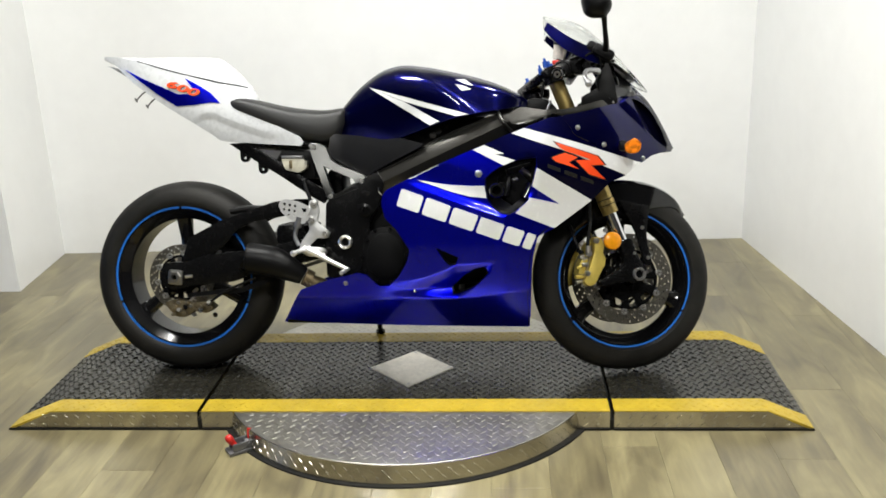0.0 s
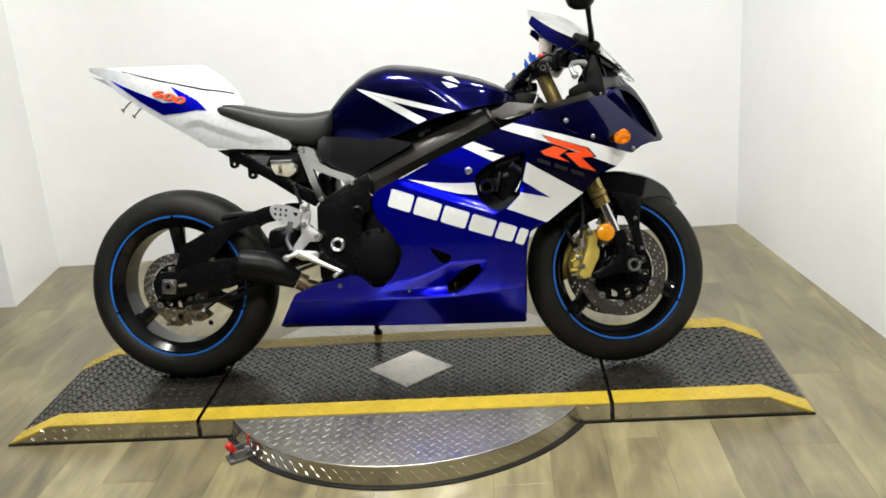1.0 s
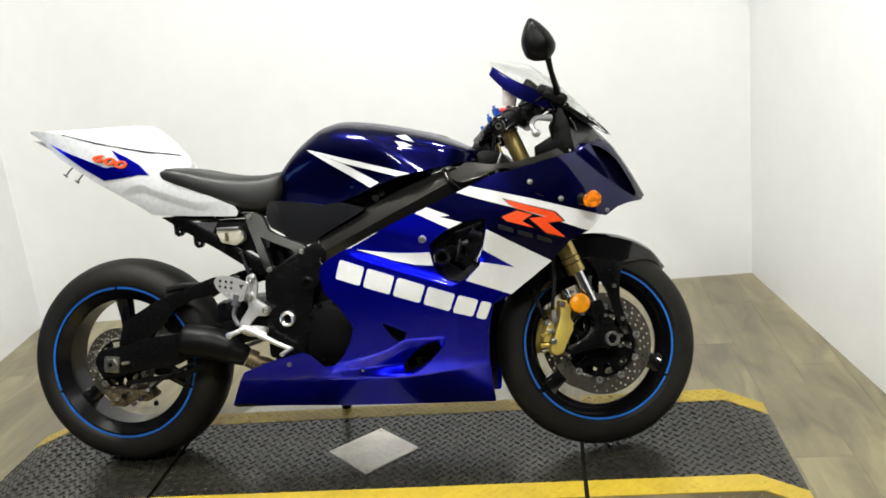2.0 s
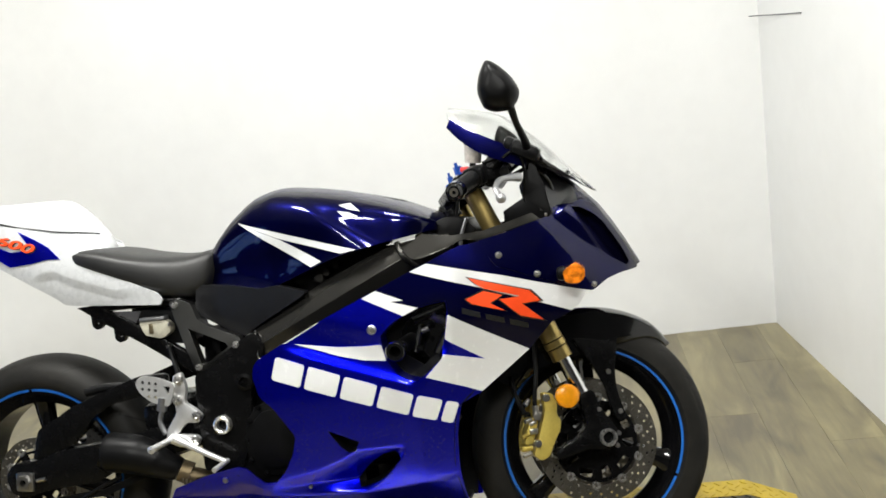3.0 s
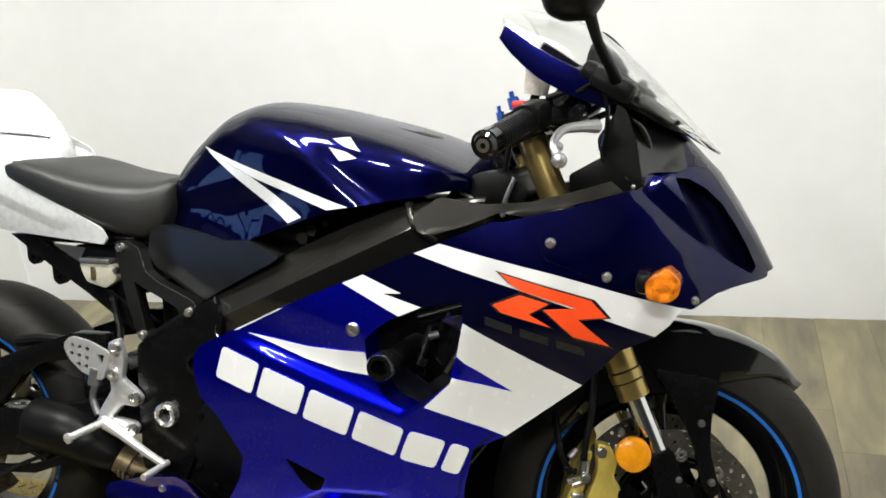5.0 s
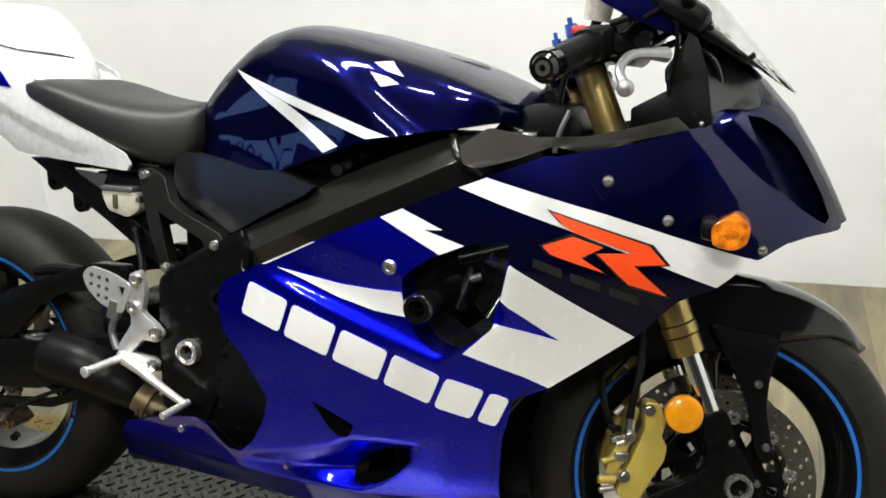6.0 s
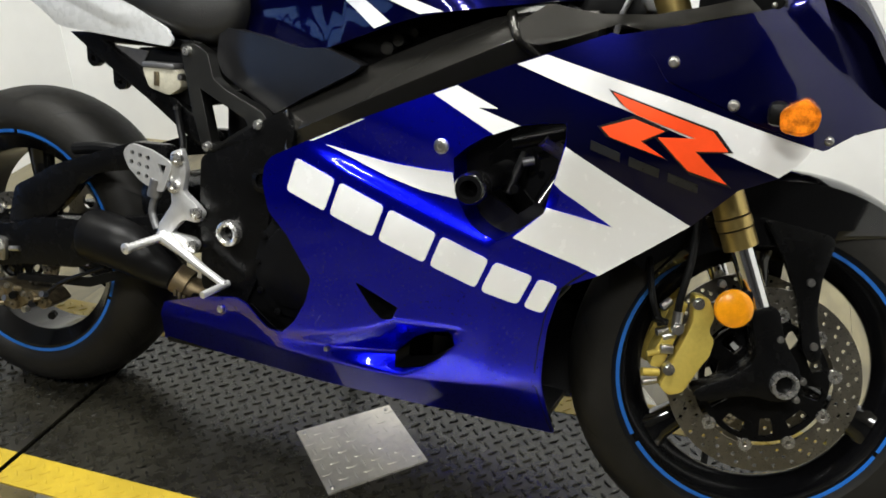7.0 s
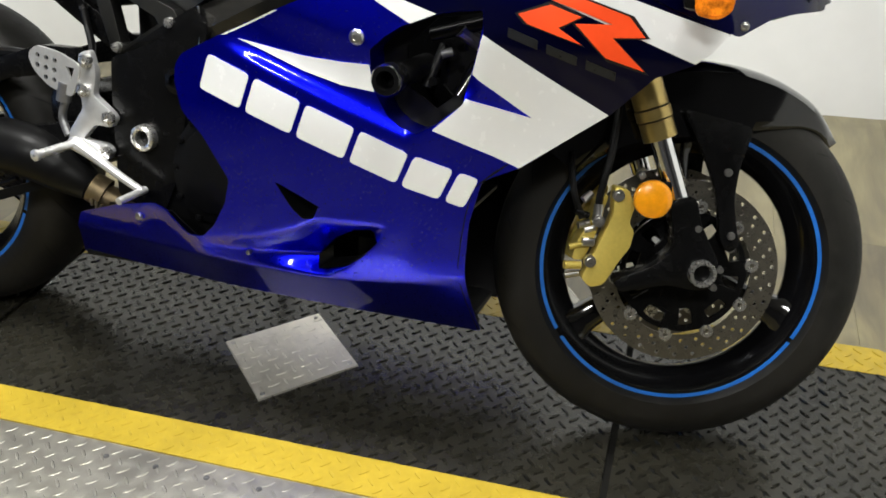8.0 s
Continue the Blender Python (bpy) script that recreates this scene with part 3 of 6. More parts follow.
latch = part("latch", bm, GREYM, ramp, "small steel toggle latch with red grips")
bm = bmesh.new()
tube(bm, [LM @ Vector(p) for p in ((-0.028, 0, 0.022), (-0.034, 0.003, 0.030), (-0.040, 0.005, 0.041), (-0.044, 0.007, 0.049), (-0.046, 0.008, 0.053))], 0.010, 12, [0.007, 0.0085, 0.0115, 0.0105, 0.005])
part("grip", bm, RED, latch, "red plastic grip")
bm = bmesh.new()
rod(bm, LM @ Vector((0.016, 0.004, 0.030)), LM @ Vector((0.020, 0.010, 0.056)), 0.0070, 12)
part("knob", bm, RED, latch, "red plastic tip")

# ---- the motorcycle ----
# u forward, v to its left, w up, in the bike's own leaning frame
BIKE = Matrix.Translation((-0.025, 0.045, TOP + 0.002)) @ Matrix.Rotation(radians(-2.2), 4, "Z") @ Matrix.Rotation(radians(-13.0), 4, "X")
bike = thing("motorcycle", "blue and white sport motorcycle leaning on its side stand", "motorcycle", BIKE)
FU, FW = 0.682, 0.295  # front axle
RU, RW = -0.690, 0.296  # rear axle
RAKE = radians(23.5)
STEER = Matrix.Translation((FU - 0.03, 0, FW)) @ Matrix.Rotation(radians(20), 4, Vector((-math.sin(RAKE), 0, math.cos(RAKE)))) @ Matrix.Translation((0.03, 0, 0))
WHEEL = Matrix.Translation((0.648, 0, 0.284)) @ Matrix.Rotation(radians(16), 4, Vector((-math.sin(RAKE), 0, math.cos(RAKE)))) @ Matrix.Translation((0.03, 0, 0))
REAR = Matrix.Translation((RU, 0, RW))


def at(bm, m):
    bm.transform(m)
    return bm


SCOOP = [(-0.035, 0.256), (0.0, 0.295), (0.096, 0.314), (0.159, 0.336), (0.193, 0.355), (0.277, 0.358), (0.302, 0.356), (0.286, 0.329), (0.231, 0.278), (0.195, 0.256), (0.147, 0.254), (0.06, 0.254)]


def edge_distance(u, w, poly):
    """How far inside an outline a point lies; 0 outside."""
    inside, best = False, 1.0
    for i in range(len(poly)):
        (x0, y0), (x1, y1) = poly[i - 1], poly[i]
        if (y0 > w) != (y1 > w) and u < x0 + (x1 - x0) * (w - y0) / (y1 - y0):
            inside = not inside
        dx, dy = x1 - x0, y1 - y0
        t = min(max(((u - x0) * dx + (w - y0) * dy) / (dx * dx + dy * dy), 0.0), 1.0)
        best = min(best, math.hypot(u - x0 - dx * t, w - y0 - dy * t))
    return best if inside else 0.0


def fair(u, w):
    """Half-width of the side fairing."""
    s = hermite(w, [0.0, 0.66, 0.715, 0.77, 0.817, 0.867, 0.954, 1.05], [0.0, 0.0, 0.012, 0.035, 0.065, 0.115, 0.195, 0.29])
    b = hermite(u + s, [-0.4, -0.15, 0.0, 0.15, 0.3, 0.42, 0.50, 0.57, 0.65, 0.72, 0.77, 0.80, 0.82, 0.835], [0.16, 0.222, 0.266, 0.273, 0.267, 0.256, 0.238, 0.212, 0.180, 0.139, 0.102, 0.070, 0.035, 0.0])
    # the belly folds under along a crease
    wc = hermite(u, [-0.33, -0.156, -0.017, 0.064, 0.12, 0.20, 0.30, 0.40], [0.236, 0.243, 0.251, 0.250, 0.250, 0.252, 0.264, 0.280])
    k = hermite(max(w, wc), [0.15, 0.20, 0.255, 0.32, 0.42, 0.52, 0.62, 0.72, 0.80], [0.55, 0.66, 0.80, 0.90, 0.97, 1.0, 1.0, 0.98, 0.96])
    # drawn in behind the front wheel
    k *= 1 - 0.12 * hermite(u, [0.33, 0.44], [0.0, 1.0]) * hermite(w, [0.18, 0.30, 0.46, 0.62], [0.0, 1.0, 1.0, 0.0])
    f = b * k
    if w < wc:
        f = 0.31 * b + (f - 0.31 * b) * (w - 0.15) / (wc - 0.15)
    # scoop that sweeps along the belly to the lower vent
    if -0.05 < u < 0.32 and 0.24 < w < 0.38:
        # undercut below its upper edge, closed by a steep lower lip
        cut = [a[1] + (b[1] - a[1]) * (u - a[0]) / (b[0] - a[0]) for a, b in zip(SCOOP, SCOOP[1:] + SCOOP[:1]) if (a[0] <= u) != (b[0] <= u)]
        if len(cut) > 1 and min(cut) < w < max(cut):
            down, up = max(cut) - w, w - min(cut)
            d = min(down, 0.75 * up * max(cut[0] - cut[1], cut[1] - cut[0]) / 0.03, edge_distance(u, w, SCOOP) * 2.2)
            f -= hermite(d, [0.0, 0.004, 0.02, 0.05, 0.08], [0.0, 0.0025, 0.0145, 0.034, 0.042]) * hermite(u, [-0.02, 0.08, 0.18], [0.15, 0.55, 1.0])
    # fold that falls from the frame to the big vent, the panel above it set back
    if 0.05 < u < 0.42 and w < 0.68:
        d = min(w - (0.571 - 0.36 * (u - 0.09)), (w - 0.487 - 0.71 * (u - 0.33)) * 0.8) if u > 0.25 else w - (0.571 - 0.36 * (u - 0.09))
        if d > 0:
            f -= hermite(d, [0.0, 0.003, 0.014, 0.03, 0.10], [0.0, 0.0008, 0.0065, 0.009, 0.0]) * hermite(u, [0.05, 0.13, 0.40, 0.42], [0, 1, 1, 0])
    # facet that rises from a fold to the brow of the intake
    if 0.64 < u < 0.80 and 0.68 < w < 0.84:
        a = ((u - 0.651) * 0.691 + (w - 0.808) * 0.723)
        t = ((u - 0.651) * 0.723 - (w - 0.808) * 0.691) / 0.152
        if a > 0 and 0 < t < 1:
            f += min(0.42 * a, 0.011) * hermite(t, [0, 0.08, 0.6, 1], [0, 1, 1, 0])
    return max(f, 0.0)


def fpart(name, poly, material, off, parent, label="", thick=0.003, holes=(), both=True, step=0.02, fine=()):
    ob = part(name, panel(poly, fair, off, thick, holes, -1, step, fine), material, parent, label, surf=fair, side=-1)
    if both:
        part(name, panel(poly, fair, off, thick, holes, 1, step), material, parent, label, surf=fair, side=1)
    return ob


# wheels -------------------------------------------------------------


def wheel(m, name, tyre_r, tyre_half, rim_r, rim_half, tape_gap, spoke_angles):
    lip = rim_r + 0.006
    bm = bmesh.new()
    lathe(bm, [(lip, -rim_half), (lip, -rim_half + 0.006), (rim_r - 0.012, -rim_half + 0.02), (rim_r - 0.02, 0), (rim_r - 0.012, rim_half - 0.02), (lip, rim_half - 0.006), (lip, rim_half), (rim_r - 0.008, rim_half), (rim_r - 0.036, rim_half - 0.026), (rim_r - 0.038, 0), (rim_r - 0.036, -rim_half + 0.026), (rim_r - 0.008, -rim_half)], 96)
    rim = part(name, at(bm, m), RIMB, bike, "gloss black three-spoke wheel with blue rim tape", smooth=40)
    bm = bmesh.new()
    lathe(bm, [(0.0135, -rim_half * 0.9), (0.034, -rim_half * 0.9), (0.046, -0.02), (0.046, 0.02), (0.034, rim_half * 0.9), (0.0135, rim_half * 0.9)], 32)
    part("hub", at(bm, m), BLACKP, rim)
    for a in spoke_angles:
        c, s = math.cos(radians(a)), math.sin(radians(a))
        bm = bmesh.new()
        rings = []
        for r, wd, th in ((0.035, 0.026, 0.022), (0.07, 0.021, 0.019), (0.12, 0.019, 0.017), (rim_r - 0.04, 0.024, 0.02), (rim_r - 0.022, 0.036, 0.026)):
            ring = []
            for k in range(12):
                q = 2 * math.pi * k / 12
                x = wd * math.copysign(abs(math.cos(q)) ** 0.6, math.cos(q))
                y = th * math.copysign(abs(math.sin(q)) ** 0.6, math.sin(q))
                ring.append((r * c - x * s, y, r * s + x * c))
            rings.append(ring)
        ring_bridge(bm, rings)
        part("spoke", at(bm, m), BLACKP, rim)
    bm = bmesh.new()
    prof, crown, cr = [], tyre_r - lip - 0.004, lip + 0.004
    for k in range(15):
        a = math.pi * k / 14
        prof.append((cr + crown * math.sin(a) ** 0.8, -tyre_half * math.cos(a) * (1.0 - 0.10 * (1 - math.sin(a)))))
    prof += [(lip - 0.008, rim_half - 0.004), (lip - 0.008, -rim_half + 0.004)]
    lathe(bm, prof, 128)
    tyre = part("tyre", at(bm, m), RUBBER, rim, "black road tyre with worn tread", smooth=50)
    # tread grooves: thin sunken-looking bars curved over the shoulder
    for a0, a1 in tape_gap:
        bm = bmesh.new()
        n = 72
        rings = []
        for i in range(n + 1):
            a = radians(a0 + (a1 - a0) * i / n)
            rings.append([(r * math.cos(a), y, r * math.sin(a)) for r, y in ((rim_r - 0.0035, -rim_half - 0.0005), (rim_r + 0.0035, -rim_half - 0.0005), (rim_r + 0.0035, -rim_half - 0.0015), (rim_r - 0.0035, -rim_half - 0.0015))])
        ring_bridge(bm, rings)
        part("rim_tape", at(bm, m), TAPE, rim, "blue reflective rim tape")
    return rim, tyre


front_wheel, front_tyre = wheel(WHEEL, "front_wheel", 0.278, 0.053, 0.2065, 0.036, ((-28, 96), (98, 213), (217, 330)), (98, 218, 338))
rear_wheel, rear_tyre = wheel(REAR, "rear_wheel", 0.302, 0.090, 0.2205, 0.072, ((-20, 90), (92, 200), (202, 338)), (96, 216, 336))


def tread(base, r, half, count):
    """Slanted rain grooves over the shoulders of a tyre, as slim dark inlays."""
    bm = bmesh.new()
    for i in range(count):
        for sgn in (-1, 1):
            a0 = 2 * math.pi * (i + (0.5 if sgn > 0 else 0)) / count
            quad = []
            for k in range(9):
                t = k / 8
                phi = radians(14 + 46 * t) * sgn
                a = a0 + 0.20 * t
                c = math.cos(phi)
                rr = base + (r - base) * c**0.8 + 0.0005
                y = half * math.sin(phi) * (1.0 - 0.10 * (1 - c))
                da = 0.0065 * min(1.0, 4 * t, 4 * (1 - t)) + 0.001
                for side_ in (-da, da):
                    quad.append(bm.verts.new((rr * math.cos(a + side_), y, rr * math.sin(a + side_))))
            for k in range(8):
                bm.faces.new((quad[2 * k], quad[2 * k + 1], quad[2 * k + 3], quad[2 * k + 2]))
    return bm


def brake_disc(m, v, r_out, r_in, parent, carrier_r, holes_n, label):
    holes = []
    for i in range(holes_n):
        for j, rr in enumerate((0.22, 0.5, 0.78)):
            a = 2 * math.pi * (i + 0.33 * j) / holes_n
            r = r_in + (r_out - r_in) * rr
            holes.append(circle(r * math.cos(a), r * math.sin(a), 0.0033, 6))
    bm = bmesh.new()
    prism(bm, circle(0, 0, r_out, 72), v - 0.0025, v + 0.0025, [circle(0, 0, r_in, 60)] + holes)
    disc = part("brake_disc", at(bm, m), DISC, parent, label, smooth=30)
    slots = []
    for k in range(10):
        a0 = radians(36 * k + 28)
        r0, r1, half = carrier_r * (0.62 if k % 2 else 0.74), carrier_r * 0.90, 0.13 if k % 2 else 0.20
        slots.append([(r0 * math.cos(a0 - half), r0 * math.sin(a0 - half)), (r1 * math.cos(a0 - half), r1 * math.sin(a0 - half)), (r1 * 1.02 * math.cos(a0), r1 * 1.02 * math.sin(a0)), (r1 * math.cos(a0 + half), r1 * math.sin(a0 + half)), (r0 * math.cos(a0 + half), r0 * math.sin(a0 + half))])
    bm = bmesh.new()
    prism(bm, circle(0, 0, carrier_r, 48), v - 0.003, v + 0.004, slots + [circle(0, 0, 0.022, 20)])
    part("carrier", at(bm, m), BLACKS, disc, "black disc carrier")
    for k in range(10):
        a = radians(36 * k + 10)
        bm = bmesh.new()
        lathe(bm, [(0.0038, v - 0.006), (0.0095, v - 0.006), (0.0095, v + 0.005), (0.0038, v + 0.005)], 16, (r_in * math.cos(a), 0, r_in * math.sin(a)))
        part("disc_button", at(bm, m), BRIGHT, disc)
    return disc


brake_disc(WHEEL, -0.062, 0.137, 0.099, front_wheel, 0.092, 30, "drilled steel brake disc")
brake_disc(WHEEL, 0.062, 0.137, 0.099, front_wheel, 0.092, 30, "drilled steel brake disc")
brake_disc(REAR, -0.088, 0.105, 0.078, rear_wheel, 0.072, 24, "drilled steel rear brake disc")
bm = bmesh.new()
teeth = []
for i in range(84):
    a = 2 * math.pi * i / 84
    r = 0.098 if i % 2 else 0.092
    teeth.append((r * math.cos(a), r * math.sin(a)))
prism(bm, teeth, 0.082, 0.089, [circle(0, 0, 0.03, 16)] + [circle(0.062 * math.cos(radians(72 * k)), 0.062 * math.sin(radians(72 * k)), 0.016, 10) for k in range(5)])
part("sprocket", at(bm, REAR), STEEL, rear_wheel, "steel chain sprocket")

# front fork, brake and mudguard --------------------------------------


def fork_leg(v):
    sgn = -1 if v < 0 else 1
    on = lambda w: (-0.41 * w, v, w)
    bm = bmesh.new()
    rod(bm, on(0.235), on(0.575), 0.0225, 28)
    leg = part("fork_leg", at(bm, STEER), GOLD, bike, "gold anodised upper fork tube", smooth=40)
    bm = bmesh.new()
    for a, b, r in ((0.182, 0.206, 0.0240), (0.2085, 0.222, 0.0252), (0.2245, 0.256, 0.0240)):
        rod(bm, on(a), on(b), r, 28)
    part("fork_collar", at(bm, STEER), GOLD, leg, "gold fork collar", smooth=40)
    bm = bmesh.new()
    rod(bm, on(0.03), on(0.19), 0.0165, 24)
    part("fork_slider", at(bm, STEER), CHROME, leg, "chrome fork slider", smooth=40)
    bm = bmesh.new()
    low = [(-0.056, 0.098), (-0.020, 0.108), (-0.006, 0.062), (0.018, 0.026), (0.026, 0.0), (0.014, -0.024), (-0.012, -0.026), (-0.045, -0.020), (-0.112, -0.036), (-0.122, -0.020), (-0.070, 0.004), (-0.040, 0.030)]
    prism(bm, rounded(low, 0.012), v - 0.021, v + 0.018, bevel=0.006)
    part("fork_foot", at(bm, STEER), BLACKS, leg, "black cast fork foot")
    bm = bmesh.new()
    lathe(bm, [(0.0125, 0.002), (0.0140, -0.002), (0.0180, -0.002), (0.0195, 0.001), (0.0195, 0.01), (0.0125, 0.01)], 28, (0.0, v - 0.03 if sgn < 0 else v + 0.02, 0))
    part("axle_end", at(bm, STEER), BRIGHT, leg, "bright hollow axle end")
    for p in ((0.026, 0.006), (0.02, -0.02), (-0.012, 0.062)):
        bm = bmesh.new()
        bolt(bm, (p[0], v + sgn * 0.019, p[1]), 0.0055, 0.004, (0, sgn, 0))
        part("pinch_bolt", at(bm, STEER), STEEL, leg)
    bm = bmesh.new()
    rod(bm, on(0.570), on(0.612), 0.0330, 24)
    part("clip_clamp", at(bm, STEER), BLACKS, leg, "black handlebar clamp", smooth=40)
    bm = bmesh.new()
    rod(bm, on(0.612), on(0.622), 0.0115, 6)
    rod(bm, on(0.622), on(0.632), 0.005, 12)
    part("fork_cap", at(bm, STEER), BLUEAL, leg, "blue anodised fork cap")
    return leg


for v in (-0.105, 0.105):
    fork_leg(v)


def caliper(v, sgn):
    body = [(-0.132, 0.112), (-0.112, 0.109), (-0.101, 0.085), (-0.107, 0.062), (-0.098, 0.050), (-0.102, 0.026), (-0.112, 0.012), (-0.133, -0.028), (-0.152, -0.034), (-0.166, -0.022), (-0.150, 0.018), (-0.140, 0.045), (-0.130, 0.072)]
    bm = bmesh.new()
    prism(bm, rounded(body, 0.006), v - 0.018, v + 0.012, bevel=0.005)
    cal = part("brake_caliper", at(bm, STEER), CALGOLD, bike, "gold four-piston brake caliper")
    inner = [(-0.148, 0.096), (-0.136, 0.098), (-0.148, 0.045), (-0.163, 0.002), (-0.180, 0.002), (-0.174, 0.030), (-0.158, 0.060)]
    bm = bmesh.new()
    prism(bm, rounded(inner, 0.005), v - 0.004, v + 0.040, bevel=0.003)
    part("caliper_half", at(bm, STEER), CALGOLD, cal, "grimy gold inner caliper half")
    for q in ((-0.156, 0.004), (-0.150, 0.062), (-0.126, 0.100)):
        bm = bmesh.new()
        rod(bm, (q[0], v + sgn * 0.010, q[1]), (q[0], v + sgn * 0.022, q[1]), 0.0085, 14)
        rod(bm, (q[0], v + sgn * 0.020, q[1]), (q[0], v + sgn * 0.026, q[1]), 0.0055, 6)
        part("caliper_bolt", at(bm, STEER), STEEL, cal)
    bm = bmesh.new()
    box(bm, (-0.160, v - 0.005, 0.030), (0.018, 0.02, 0.012), bevel=0.002)
    rod(bm, (-0.166, v, 0.045), (-0.150, v, 0.05), 0.006)
    part("pad_pin", at(bm, STEER), STEEL, cal)
    bm = bmesh.new()
    tube(bm, [(-0.150, v - 0.01, 0.068), (-0.150, v - 0.012, 0.10), (-0.140, v - 0.01, 0.16), (-0.130, v + 0.02, 0.24)], 0.0055, 8)
    part("brake_hose", at(bm, STEER), BLACKM, cal, "black rubber brake hose")
    bm = bmesh.new()
    rod(bm, (-0.151, v - 0.012, 0.060), (-0.150, v - 0.012, 0.085), 0.0075, 12)
    part("hose_union", at(bm, STEER), STEEL, cal)


caliper(-0.098, -1)
for c, d, r, m_ in (((-0.176, 0.052), (0.016, 0.004), 0.0055, STEEL), ((-0.186, 0.020), (0.022, 0.006), 0.0045, CALGOLD), ((-0.182, 0.072), (0.02, -0.006), 0.005, BLACKS), ((-0.190, -0.006), (0.024, 0.0), 0.006, CALGOLD), ((-0.188, -0.022), (0.02, 0.004), 0.0045, STEEL), ((-0.172, 0.088), (0.012, 0.010), 0.006, STEEL)):
    bm = bmesh.new()
    rod(bm, (c[0], -0.104, c[1]), (c[0] + d[0], -0.100, c[1] + d[1]), r, 12)
    part("caliper_fitting", at(bm, STEER), m_, bike, "small caliper pin or fitting")
caliper(0.098, 1)
bm = bmesh.new()
tube(bm, [(-0.170, -0.100, 0.062), (-0.186, -0.100, 0.10), (-0.190, -0.07, 0.15)], 0.005, 8)
part("sensor_hose", at(bm, STEER), BLACKM, bike, "thin black hose by the caliper")

bm = bmesh.new()
lathe(bm, [(0.0, -0.008), (0.020, -0.0075), (0.0255, -0.004), (0.0265, 0.0), (0.0265, 0.006), (0.0, 0.006)], 32, (-0.080, -0.128, 0.099))
refl = part("reflector", at(bm, STEER), AMBER, bike, "round amber reflector")
bm = bmesh.new()
prism(bm, [(-0.10, 0.118), (-0.055, 0.125), (-0.05, 0.09), (-0.09, 0.09)], -0.121, -0.108, bevel=0.002)
part("bracket", at(bm, STEER), BLACKS, refl)
for q in ((-0.096, 0.130), (-0.055, 0.128)):
    bm = bmesh.new()
    bolt(bm, (q[0], -0.112, q[1]), 0.006, 0.005)
    part("screw", at(bm, STEER), STEEL, refl)


def mudguard():
    bm = bmesh.new()
    rings = []
    angles = [41, 44, 48, 54, 62, 74, 86, 98, 110, 122, 134, 146]
    half = [0.004, 0.018, 0.034, 0.050, 0.062, 0.070, 0.072, 0.073, 0.073, 0.072, 0.070, 0.066]
    drop = [0.0005, 0.003, 0.008, 0.022, 0.046, 0.072, 0.090, 0.092, 0.088, 0.080, 0.07, 0.06]
    for i in range(53):
        a = 41 + 105 * (i / 52) ** 1.3
        h, d = hermite(a, angles, half), hermite(a, angles, drop)
        c, s = math.cos(radians(a)), math.sin(radians(a))
        R = 0.293 - 0.006 * hermite(a, [44, 56], [1.0, 0.0])
        out, inn = [], []
        for k in range(17):
            t = -1 + k / 8
            y = h * math.copysign(min(1.0, abs(t) / 0.62) ** 0.9, t)
            rr = R - 0.014 * min(1.0, abs(t) / 0.62) ** 3 - (d * (abs(t) - 0.62) / 0.38 if abs(t) > 0.62 else 0)
            out.append((rr * c, y, rr * s))
            inn.append(((rr - 0.003) * c, y * 0.95, (rr - 0.003) * s))
        rings.append(out + inn[::-1])
    ring_bridge(bm, rings)
    guard = part("mudguard", at(bm, STEER), BLACKP, bike, "gloss black front mudguard with pointed tip", smooth=50)
    stay = [(-0.045, 0.225), (0.060, 0.205), (0.046, 0.150), (0.044, 0.100), (0.060, 0.034), (0.046, 0.024), (0.032, 0.040), (0.018, 0.110), (-0.008, 0.165)]
    for y in (-0.092, 0.080):
        bm = bmesh.new()
        prism(bm, rounded(stay, 0.015), y, y + 0.012, bevel=0.004)
        part("guard_stay", at(bm, STEER), BLACKS, guard, "black mudguard side stay")
    for q in ((0.046, 0.050), (0.030, 0.140)):
        bm = bmesh.new()
        bolt(bm, (q[0], -0.092, q[1]), 0.0065, 0.004)
        part("screw", at(bm, STEER), STEEL, guard)
    return guard


mudguard()

# steering head, clip-on bars -----------------------------------------
bm = bmesh.new()
yoke = [(-0.285, 0.60), (-0.215, 0.63), (-0.205, 0.60), (-0.27, 0.575)]
prism(bm, rounded(yoke, 0.01), -0.135, 0.135, bevel=0.008)
part("top_yoke", at(bm, STEER), BLACKS, bike, "black top yoke")
bm = bmesh.new()
prism(bm, rounded([(-0.20, 0.37), (-0.13, 0.40), (-0.12, 0.37), (-0.19, 0.34)], 0.01), -0.135, 0.135, bevel=0.008)
part("lower_yoke", at(bm, STEER), BLACKS, bike, "black lower yoke")


